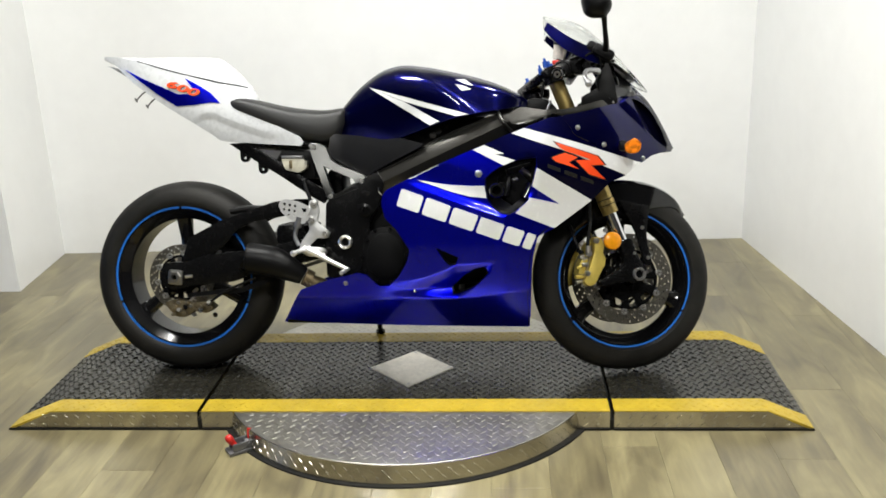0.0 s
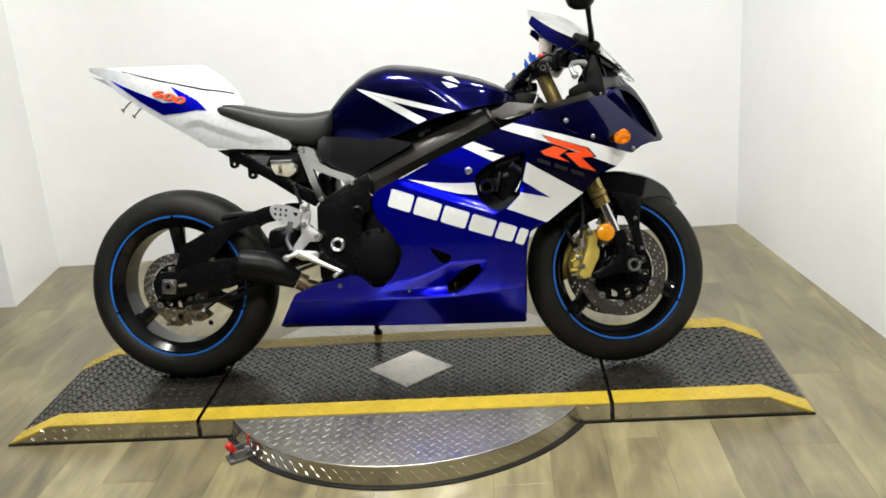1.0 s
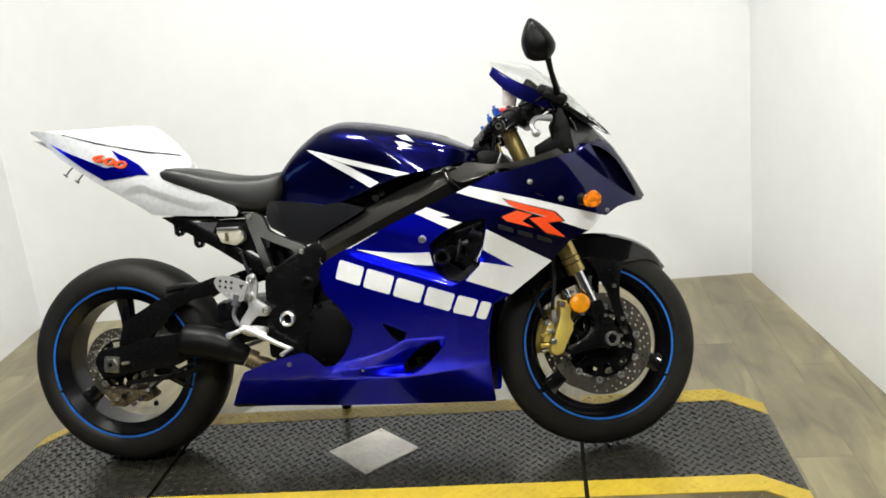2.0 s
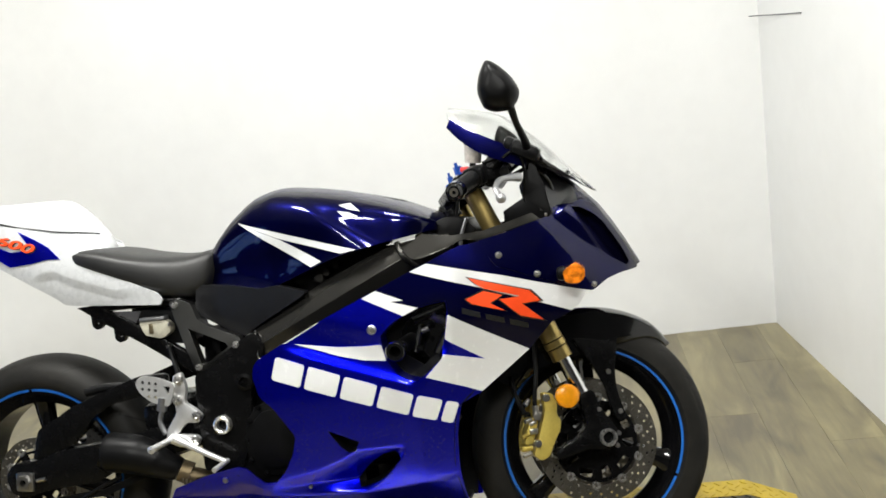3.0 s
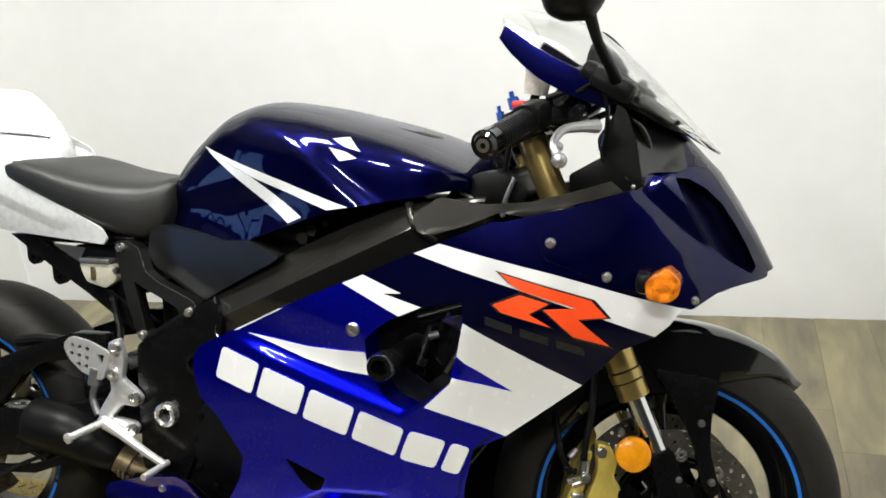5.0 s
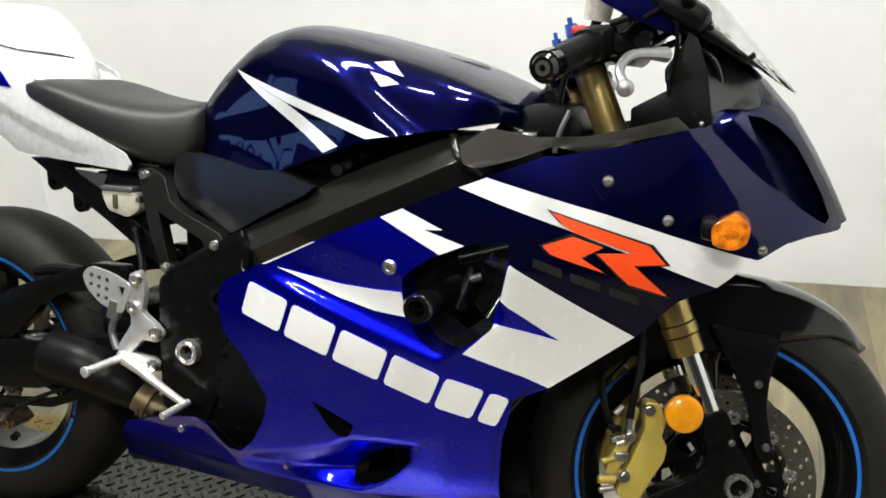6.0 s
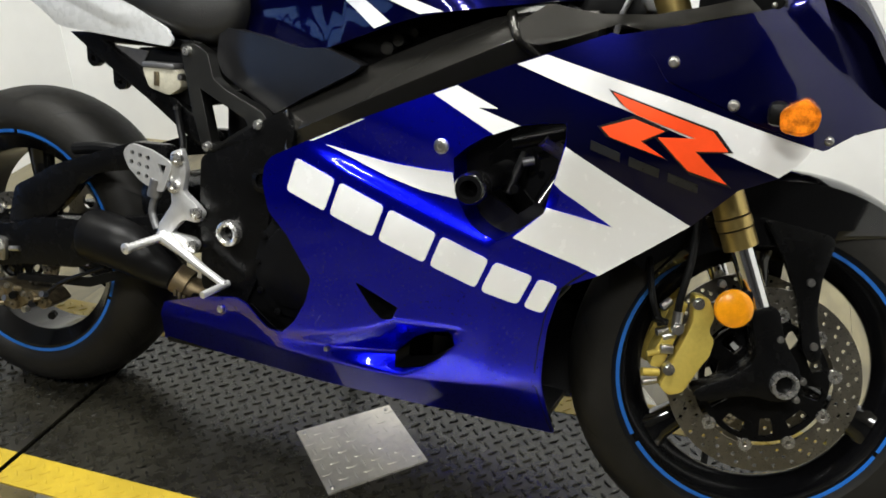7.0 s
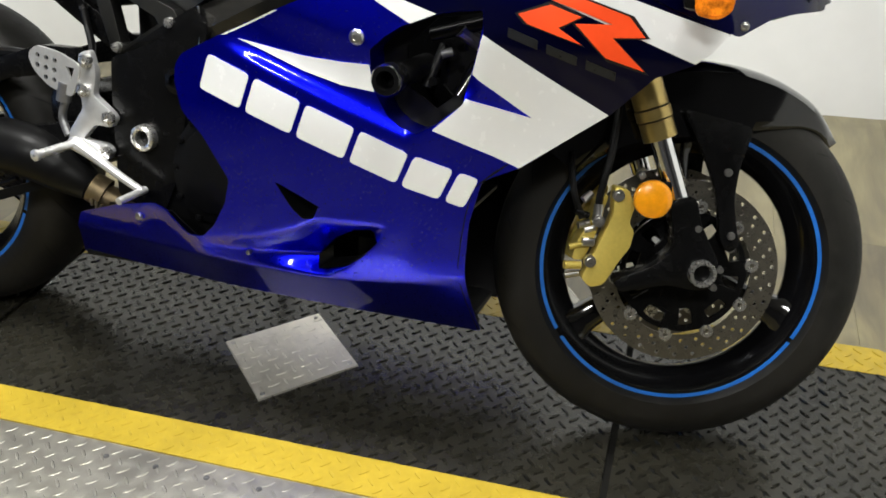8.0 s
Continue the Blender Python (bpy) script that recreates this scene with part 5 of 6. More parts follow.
# nose: upper cowl
COWL = [(0.461, 0.765), (0.500, 0.762), (0.53, 0.717), (0.64, 0.670), (0.710, 0.643), (0.722, 0.638), (0.735, 0.647), (0.760, 0.663), (0.790, 0.669), (0.824, 0.672), (0.820, 0.69), (0.798, 0.735), (0.774, 0.778), (0.746, 0.822), (0.700, 0.872), (0.660, 0.905), (0.625, 0.935), (0.582, 0.950), (0.611, 0.90), (0.623, 0.86), (0.632, 0.825), (0.655, 0.812), (0.56, 0.786)]
INTAKE = [(0.694, 0.824), (0.708, 0.792), (0.722, 0.761), (0.737, 0.733), (0.766, 0.706), (0.800, 0.682), (0.806, 0.690), (0.793, 0.722), (0.777, 0.752), (0.757, 0.785), (0.735, 0.807), (0.713, 0.821)]
cowl = fpart("nose_cowl", rounded(COWL, 0.006, 2), NAVY, 0.002, bike, "dark navy nose cowl", holes=(INTAKE,), step=0.0125, fine=((0.64, 0.675, 0.81, 0.84, 0.005),))


def duct(u, w):
    """Floor of the intake: deep beside the brow, shallow at the nose's front."""
    a = max(0.0, (u - 0.694) * 0.88 + (w - 0.824) * 0.475)
    return max(0.006, fair(u, w) - 0.004 - 0.040 * hermite(a, [0.0, 0.012, 0.035, 0.07], [0.5, 1.0, 0.8, 0.1]))


for sgn in (-1, 1):
    bm = panel([(0.690, 0.828), (0.704, 0.790), (0.718, 0.757), (0.734, 0.729), (0.764, 0.701), (0.803, 0.677), (0.810, 0.690), (0.797, 0.725), (0.781, 0.756), (0.760, 0.790), (0.738, 0.812), (0.712, 0.827)], duct, 0, 0.003, (), sgn, 0.006)
    part("intake_duct", bm, NAVYM, cowl, "dark hollow of the air intake", surf=duct, side=sgn)
# closing strip down the nose's centre line
bm = bmesh.new()
rings = []
for u, w in [(0.760, 0.660), (0.795, 0.671), (0.815, 0.674), (0.825, 0.679), (0.820, 0.69), (0.798, 0.735), (0.774, 0.778), (0.746, 0.822), (0.700, 0.872), (0.66, 0.905)]:
    h = max(fair(u, w) + 0.003, 0.006)
    rings.append([(u - 0.002, -h, w), (u + 0.004, -h * 0.5, w + 0.002), (u + 0.006, 0, w + 0.003), (u + 0.004, h * 0.5, w + 0.002), (u - 0.002, h, w), (u - 0.012, 0, w - 0.002)])
ring_bridge(bm, rings)
part("nose_spine", bm, NAVY, cowl, smooth=60)
# black inner trim between frame and cowl
TRIM = [(0.34, 0.775), (0.375, 0.800), (0.44, 0.790), (0.505, 0.793), (0.56, 0.806), (0.662, 0.835), (0.66, 0.812), (0.56, 0.788), (0.50, 0.772), (0.466, 0.780), (0.42, 0.762), (0.372, 0.748), (0.350, 0.752)]


def trim_half(u, w):
    low = hermite(u, [0.34, 0.42, 0.466, 0.56, 0.66], [0.745, 0.762, 0.776, 0.788, 0.812])
    return fair(u, low) - 0.008 - 0.55 * max(0.0, w - low)


for sgn in (-1, 1):
    part("inner_trim", panel(rounded(TRIM, 0.006, 2), trim_half, 0.0, 0.010, (), sgn, 0.0125), FRAMEM, bike, "black inner fairing trim", surf=trim_half, side=sgn)
fpart("cowl_edge", [(0.580, 0.951), (0.609, 0.90), (0.621, 0.86), (0.629, 0.823), (0.655, 0.811), (0.652, 0.828), (0.642, 0.87), (0.627, 0.915), (0.602, 0.945)], BLACKM, 0.004, cowl, "black rubber-edged inner cowl trim", thick=0.002)
fpart("cowl_shoulder", rounded([(0.606, 0.942), (0.655, 0.906), (0.698, 0.870), (0.709, 0.836), (0.698, 0.831), (0.663, 0.831), (0.650, 0.822), (0.640, 0.868), (0.625, 0.913)], 0.004, 2), COVERM, 0.0065, cowl, "satin black cowl shoulder beside the screen", thick=0.002)
for sgn in (-1, 1):
    bm = bmesh.new()
    a, b = sorted((sgn * 0.138, sgn * 0.148))
    prism(bm, rounded([(0.549, 0.829), (0.599, 0.856), (0.591, 0.862), (0.589, 0.880), (0.613, 0.915), (0.617, 0.928), (0.628, 0.920), (0.642, 0.88), (0.652, 0.818), (0.648, 0.808), (0.55, 0.792)], 0.004), a, b, bevel=0.003)
    part("inner_cowl_panel", bm, BLACKM, bike, "black inner cowl panel beside the lever")
bm = bmesh.new()
tube(bm, [(0.56, -0.150, 0.945), (0.585, -0.156, 0.955), (0.602, -0.158, 0.935), (0.604, -0.156, 0.900), (0.596, -0.150, 0.865), (0.600, -0.142, 0.835)], 0.0035, 8)
part("cable_loop", bm, BLACKP, bike, "thin black cable looping over the lever")
bm = bmesh.new()
prism(bm, rounded([(0.40, 0.775), (0.56, 0.785), (0.655, 0.815), (0.62, 0.822), (0.45, 0.795)], 0.008), 0.06, 0.12, bevel=0.004)
part("cowl_inner", bm, BLACKM, bike, "black inner cowl on the far side")
# screen rim and screen


def screen_ring(t):
    """Edge and crown of the screen at t from its back (0) to its front (1)."""
    e = Vector((hermite(t, [0, 0.25, 0.5, 0.75, 1], [0.448, 0.507, 0.579, 0.650, 0.722]), hermite(t, [0, 0.5, 0.8, 1], [0.128, 0.145, 0.115, 0.045]), hermite(t, [0, 0.25, 0.5, 0.75, 1], [1.035, 0.992, 0.954, 0.920, 0.872])))
    c = Vector((hermite(t, [0, 0.25, 0.5, 0.75, 1], [0.440, 0.535, 0.620, 0.692, 0.752]), 0, hermite(t, [0, 0.25, 0.5, 0.75, 1], [1.082, 1.060, 0.998, 0.920, 0.853])))
    return e, c


for lo, hi, name, material, lab, inset in ((0.0, 1.0, "windscreen", SCREEN, "clear curved windscreen", 1.0),):
    bm = bmesh.new()
    rings = []
    for i in range(21):
        e, c = screen_ring(i / 20)
        out, inn = [], []
        for k in range(17):
            a = -math.pi / 2 + math.pi * k / 16
            s, q = math.sin(a), math.cos(a) ** 0.9
            p = Vector((e.x + (c.x - e.x) * q, e.y * s, e.z + (c.z - e.z) * q))
            out.append(p)
            inn.append(p - Vector((0.0008, 0, 0.0022)))
        rings.append(out + inn[::-1])
    ring_bridge(bm, rings)
    screen = part(name, bm, material, bike, lab, smooth=60)
# black cover below the screen's front half
bm = bmesh.new()
rings = []
for i in range(11):
    t = 0.46 + 0.40 * i / 10
    e, c = screen_ring(t)
    low = hermite(t, [0.46, 0.6, 0.75, 0.86], [0.30, 0.52, 0.74, 0.88])
    out, inn = [], []
    for k in range(17):
        a = -math.pi / 2 + math.pi * k / 16
        p = Vector((e.x + (c.x - e.x) * low * math.cos(a), (e.y - 0.004) * math.sin(a), e.z - 0.004 + (c.z - e.z) * low * math.cos(a)))
        out.append(p)
        inn.append(p - Vector((0.001, 0, 0.004)))
    rings.append(out + inn[::-1])
ring_bridge(bm, rings)
part("screen_base", bm, BLACKM, bike, "black cover under the front of the screen", smooth=60)
for sgn in (-1, 1):
    bm = bmesh.new()
    rings = []
    for i in range(15):
        t = 0.62 * i / 14
        e, c = screen_ring(t)
        h = hermite(t, [0, 0.08, 0.3, 0.62], [0.009, 0.018, 0.025, 0.020]) * (1.0 if sgn < 0 else 0.35)
        rings.append([(e.x + 0.004, sgn * (e.y + 0.004), e.z + 0.012), (e.x, sgn * (e.y + 0.0052), e.z), (e.x - 0.006, sgn * (e.y + 0.0042), e.z - h), (e.x - 0.006, sgn * (e.y - 0.002), e.z - h), (e.x, sgn * (e.y - 0.001), e.z), (e.x + 0.004, sgn * (e.y - 0.003), e.z + 0.012)])
    ring_bridge(bm, rings)
    part("screen_rim", bm, NAVY, cowl, "navy lip round the screen", smooth=60)
for t in (0.55, 0.72, 0.9):
    e, c = screen_ring(t)
    bm = bmesh.new()
    bolt(bm, (e.x, -e.y - 0.004, e.z + 0.008), 0.0045, 0.003)
    part("screen_screw", bm, BLACKM, screen)

# fairing screws
for name_, u, w, r in (("a", 0.259, 0.612, 0.0115), ("b", 0.536, 0.738, 0.0085), ("c", 0.611, 0.690, 0.0085), ("d", 0.726, 0.652, 0.007), ("e", -0.142, 0.293, 0.008), ("f", 0.067, 0.273, 0.005), ("g", 0.640, 0.812, 0.004)):
    bm = bmesh.new()
    f = fair(u, w)
    r *= 0.9
    lathe(bm, [(0.0, -0.0025), (r * 0.35, -0.0025), (r * 0.4, -0.0035), (r * 0.75, -0.003), (r, 0.0), (r, 0.004), (0.0, 0.004)], 18, (u, -f - 0.003, w))
    part("fairing_screw", bm, STEEL, side, "bright button-head screw")

# indicator
bm = bmesh.new()
box(bm, (0.664, -0.202, 0.686), (0.024, 0.030, 0.030), bevel=0.009)
stem = part("turn_signal", bm, BLACKM, bike, "flush amber turn signal with black base")
bm = bmesh.new()
prism(bm, rounded([(0.666, 0.692), (0.669, 0.667), (0.695, 0.663), (0.710, 0.672), (0.713, 0.693), (0.695, 0.709)], 0.008), -0.226, -0.176, bevel=0.009)
part("lens", bm, AMBERD, stem, "faceted amber lens")
bm = bmesh.new()
prism(bm, rounded([(0.670, 0.690), (0.673, 0.670), (0.695, 0.667), (0.707, 0.674), (0.710, 0.691), (0.695, 0.704)], 0.006), -0.2275, -0.2255)
part("lens_face", bm, AMBERD, stem)

# mirrors
for sgn in (-1, 1):
    du, dw = (0.0, 0.0) if sgn < 0 else (-0.045, -0.06)
    bm = bmesh.new()
    tube(bm, [(0.616, sgn * 0.150, 0.955), (0.616, sgn * 0.195, 0.972), (0.608 + du * 0.6, sgn * 0.262, 1.003 + dw * 0.7), (0.602 + du, sgn * 0.303, 1.042 + dw)], 0.010, 12, [0.011, 0.0085, 0.0068, 0.0085])
    stalk = part("mirror", bm, BLACKM, bike, "black rear-view mirror")
    bm = bmesh.new()
    box(bm, (0.612, sgn * 0.152, 0.953), (0.066, 0.040, 0.034), Matrix.Translation((0.612, 0, 0.955)) @ Matrix.Rotation(radians(30), 4, "Y") @ Matrix.Translation((-0.612, 0, -0.955)), 0.012)
    box(bm, (0.588, sgn * 0.137, 0.968), (0.050, 0.034, 0.030), Matrix.Translation((0.588, 0, 0.968)) @ Matrix.Rotation(radians(30), 4, "Y") @ Matrix.Translation((-0.588, 0, -0.968)), 0.010)
    part("mirror_foot", bm, BLACKM, stalk, "black mirror mounting boot")
    shape = [(0.564, 1.134), (0.548, 1.105), (0.539, 1.070), (0.550, 1.036), (0.570, 1.026), (0.606, 1.026), (0.622, 1.048), (0.625, 1.065), (0.612, 1.092), (0.588, 1.118)]
    cx, cw = 0.582 + du, 1.075 + dw
    shape = [(u + du, w + dw) for u, w in shape]
    bm = bmesh.new()
    rings = []
    base = rounded(shape, 0.014, 3)
    for k in range(7):
        t = k / 6
        sc = math.cos(t * 1.35) ** 0.6
        rings.append([(cx + (u - cx) * sc, sgn * (0.300 + 0.045 * math.sin(t * 1.35)), cw + (w - cw) * sc) for u, w in base])
    for k in range(1, 5):
        t = k / 4
        sc = math.cos(t * 1.3) ** 0.6
        rings.insert(0, [(cx + (u - cx) * sc, sgn * (0.300 - 0.03 * math.sin(t * 1.3)), cw + (w - cw) * sc) for u, w in base])
    ring_bridge(bm, rings)
    part("mirror_shell", bm, BLACKM, stalk, "black plastic mirror shell", smooth=60)

# tank ----------------------------------------------------------------
TU = [-0.196, -0.16, -0.105, -0.033, 0.019, 0.089, 0.194, 0.28, 0.331, 0.365, 0.395]
TT = [0.790, 0.838, 0.893, 0.936, 0.945, 0.937, 0.914, 0.889, 0.868, 0.850, 0.828]
TH = [0.060, 0.084, 0.108, 0.137, 0.157, 0.174, 0.188, 0.190, 0.184, 0.172, 0.140]
TB = [0.738, 0.728, 0.716, 0.709, 0.720, 0.742, 0.774, 0.790, 0.797, 0.803, 0.806]


def tank_half(u, w):
    h, t, b = hermite(u, TU, TH), hermite(u, TU, TT), hermite(u, TU, TB)
    x = min(max((w - b) / (t - b), 0.0), 0.9995)
    v = h * (1 - x**7.0) ** (1 / 2.2)
    # waist above the knee and the raised shoulder in front of it
    v *= 1 - 0.10 * math.exp(-(((x - 0.15) / 0.3) ** 2)) * hermite(u, [0.05, 0.2], [1.0, 0.0])
    v += 0.014 * (1 - x) * hermite(u, [0.02, 0.18, 0.30, 0.37], [0.0, 1.0, 1.0, 0.0])
    d = (u - 0.124) * 0.585 + (w - 0.871) * 0.811
    v += (0.004 - hermite(d, [-0.002, 0.003, 0.018, 0.026], [0.0, 0.0012, 0.0120, 0.0132])) * (1 - x) ** 0.5
    # the panel over the knee folds out below a line
    line = 0.760 - 0.37 * max(0.0, u + 0.094)
    if w < line and u < 0.02:
        v += 0.30 * (line - w) * hermite(u, [-0.196, -0.15, -0.02, 0.02], [0, 1, 1, 0])
    return v


bm = bmesh.new()
rings = []
NS, NU = 44, 130
for i in range(NU + 1):
    u = TU[0] + (TU[-1] - TU[0]) * i / NU
    t, b = hermite(u, TU, TT), hermite(u, TU, TB)
    right = []
    for k in range(NS + 1):
        x = 1 - (1 - k / NS) ** 2.2
        right.append((u, tank_half(u, b + (t - b) * min(x, 0.9995)), b + (t - b) * x))
    ring = [(u, -v, w) for _, v, w in right] + [(u, v, w) for _, v, w in right[::-1]]
    rings.append(ring)
ring_bridge(bm, rings)
tank = part("fuel_tank", bm, NAVY, bike, "dark navy metallic fuel tank with white arrows", smooth=50)
for poly in ([(-0.078, 0.872), (0.227, 0.782), (0.191, 0.777), (0.037, 0.824)], [(-0.076, 0.8705), (0.039, 0.822), (0.141, 0.764), (0.113, 0.753)]):
    for sgn in (-1, 1):
        part("white_arrow", panel(poly, tank_half, 0.0018, 0.0014, (), sgn, 0.015), WHITE, tank, "white arrow graphic")
for poly in ([(0.189, 0.884), (0.215, 0.886), (0.240, 0.864), (0.211, 0.872)], [(0.187, 0.871), (0.216, 0.864), (0.235, 0.854), (0.207, 0.850)]):
    part("badge", panel(poly, tank_half, 0.0022, 0.0018, (), -1, 0.01), SILVERW, tank, "plain silver badge shape")
bm = bmesh.new()
lathe(bm, [(0.0, -0.012), (0.048, -0.012), (0.056, -0.006), (0.058, 0.006), (0.0, 0.006)], 36, m=Matrix.Translation((0.255, 0, 0.884)) @ Matrix.Rotation(radians(-74), 4, "Y") @ Matrix.Rotation(radians(90), 4, "Z"))
part("filler_cap", bm, BLACKS, tank, "black filler cap", smooth=40)
# side cover under the tank
COVER = [(-0.200, 0.738), (-0.10, 0.728), (-0.03, 0.716), (0.020, 0.720), (0.093, 0.700), (0.080, 0.690), (-0.022, 0.642), (-0.088, 0.608), (-0.12, 0.621), (-0.196, 0.664), (-0.206, 0.69)]


def cover_half(u, w):
    return hermite(u, [-0.17, -0.05, 0.1], [0.112, 0.142, 0.182]) - 1.2 * (w - 0.68) ** 2


for sgn in (-1, 1):
    part("side_cover", panel(rounded(COVER, 0.008, 2), cover_half, 0, 0.03, (), sgn, 0.02), COVERM, bike, "satin black side cover under the tank")
bm = bmesh.new()
box(bm, (0.12, 0, 0.73), (0.40, 0.22, 0.10), bevel=0.02)
box(bm, (-0.03, 0, 0.66), (0.12, 0.18, 0.14), bevel=0.02)
part("airbox", bm, BLACKM, bike, "black airbox under the tank")
for u, w, r in ((0.135, 0.738, 0.009), (0.118, 0.726, 0.010), (0.160, 0.750, 0.006)):
    bm = bmesh.new()
    rod(bm, (u, -0.150, w), (u, -0.10, w), r, 14)
    part("throttle_fitting", bm, FRAMEM, bike, "grey fitting in the gap under the tank")

# seat ----------------------------------------------------------------
SU = [-0.536, -0.530, -0.512, -0.485, -0.44, -0.36, -0.28, -0.225, -0.195, -0.172, -0.160]
SH = [0.080, 0.100, 0.116, 0.125, 0.130, 0.132, 0.129, 0.121, 0.114, 0.106, 0.092]
ST = [0.838, 0.846, 0.852, 0.853, 0.847, 0.828, 0.816, 0.813, 0.816, 0.819, 0.815]
SB = [0.825, 0.817, 0.810, 0.800, 0.780, 0.743, 0.711, 0.700, 0.707, 0.732, 0.765]
bm = bmesh.new()
superloft(bm, SU, SH, ST, SB, 40, 3.6, 34)
part("seat", bm, SEATM, bike, "black vinyl rider seat", smooth=60)

# tail ----------------------------------------------------------------
AU = [-0.952, -0.93, -0.90, -0.866, -0.788, -0.70, -0.622, -0.578, -0.55, -0.52, -0.495, -0.475, -0.456]
AH = [0.018, 0.034, 0.046, 0.058, 0.080, 0.092, 0.095, 0.086, 0.077, 0.064, 0.050, 0.036, 0.016]
AT = [0.991, 0.993, 0.993, 0.992, 0.990, 0.988, 0.986, 0.983, 0.966, 0.941, 0.915, 0.893, 0.862]
AB = [0.985, 0.974, 0.960, 0.940, 0.886, 0.830, 0.785, 0.770, 0.765, 0.762, 0.760, 0.760, 0.762]


def tail_half(u, w):
    h, t, b = hermite(u, AU, AH), hermite(u, AU, AT), hermite(u, AU, AB)
    x = min(abs((w - (t + b) / 2) / ((t - b) / 2)), 0.9995)
    return h * (1 - x**2.4) ** (1 / 2.4)


bm = bmesh.new()
superloft(bm, AU, AH, AT, AB, 36, 2.6, 50)
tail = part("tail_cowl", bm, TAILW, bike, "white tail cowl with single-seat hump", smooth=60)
bm = bmesh.new()
superloft(bm, [-0.70, -0.64, -0.58, -0.52, -0.48, -0.455], [0.090, 0.104, 0.110, 0.112, 0.108, 0.094], [0.913, 0.908, 0.893, 0.879, 0.866, 0.845], [0.83, 0.80, 0.775, 0.765, 0.765, 0.78], 36, 3.0, 24)
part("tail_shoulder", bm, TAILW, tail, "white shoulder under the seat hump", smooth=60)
WEDGE = [(-0.948, 0.993), (-0.885, 0.957), (-0.825, 0.904), (-0.765, 0.862), (-0.706, 0.823), (-0.634, 0.780), (-0.562, 0.735), (-0.547, 0.722), (-0.519, 0.718), (-0.399, 0.709), (-0.286, 0.701), (-0.278, 0.712), (-0.290, 0.730), (-0.337, 0.752), (-0.396, 0.781), (-0.455, 0.812), (-0.49, 0.838), (-0.500, 0.866), (-0.536, 0.884), (-0.578, 0.902), (-0.656, 0.924), (-0.735, 0.946), (-0.808, 0.969), (-0.87, 0.985), (-0.93, 0.993)]


def wedge_half(u, w):
    """Half-width of the tail's side panels, with a flute pressed into them."""
    h = hermite(u, [-0.952, -0.90, -0.85, -0.788, -0.70, -0.60, -0.50, -0.30], [0.030, 0.062, 0.083, 0.100, 0.110, 0.117, 0.123, 0.131])
    mid = hermite(u, [-0.95, -0.80, -0.65, -0.55, -0.30], [0.985, 0.925, 0.850, 0.800, 0.730])
    v = h - 1.7 * (w - mid) ** 2
    line = hermite(u, [-0.63, -0.603, -0.566, -0.524, -0.40], [0.788, 0.803, 0.808, 0.790, 0.746])
    d = line - w
    if d > 0 and -0.63 < u < -0.28:
        v -= 0.24 * min(d, 0.022) * hermite(u, [-0.63, -0.58, -0.42, -0.28], [0, 1, 0.8, 0])
    return v


for sgn in (-1, 1):
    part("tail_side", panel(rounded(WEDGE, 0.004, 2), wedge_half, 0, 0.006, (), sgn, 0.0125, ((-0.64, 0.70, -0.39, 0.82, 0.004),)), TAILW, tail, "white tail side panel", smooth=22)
FLASH = [(-0.852, 0.946), (-0.792, 0.917), (-0.671, 0.864), (-0.641, 0.865), (-0.624, 0.857), (-0.614, 0.867), (-0.650, 0.913), (-0.603, 0.888), (-0.568, 0.866), (-0.537, 0.834), (-0.569, 0.837), (-0.618, 0.831), (-0.679, 0.828), (-0.745, 0.869)]
for sgn in (-1, 1):
    part("blue_flash", panel(FLASH, wedge_half, 0.0016, 0.0014, (), sgn, 0.015), BLUE, tail, "bright blue flash", surf=wedge_half, side=sgn)
bm = bmesh.new()
tube(bm, [(u, -wedge_half(u, w) + 0.001, w) for u, w in ((-0.808, 0.969), (-0.735, 0.947), (-0.656, 0.925))] + [(u, -max(tail_half(u, w), 0.02) - 0.0005, w) for u, w in ((-0.60, 0.912), (-0.56, 0.902), (-0.522, 0.896), (-0.498, 0.892), (-0.480, 0.888))], 0.0024, 6)
part("panel_gap", bm, BLACKV, tail, "dark gap under the seat hump")
# figures on the tail
font = bpy.data.curves.new("figures", "FONT")
font.body, font.size, font.extrude, font.offset, font.shear, font.space_character = "600", 0.050, 0.0012, 0.0011, 0.25, 1.0
tmp = new("figures", font)
me = bpy.data.meshes.new_from_object(tmp.evaluated_get(bpy.context.evaluated_depsgraph_get()))
bpy.data.objects.remove(tmp)
bm = bmesh.new()
bm.from_mesh(me)
bpy.data.meshes.remove(me)

def lay_figures(bm, grow, lift):
    a = radians(-19)
    for v in bm.verts:
        x, y, z = v.co
        u, w = -0.714 + 1.42 * x * math.cos(a) - y * 0.62 * math.sin(a), 0.891 + 1.42 * x * math.sin(a) + y * 0.62 * math.cos(a)
        v.co = (u + grow, -wedge_half(u, w) - lift - (0.0008 if z > 0 else 0.0), w - grow)
    return bm


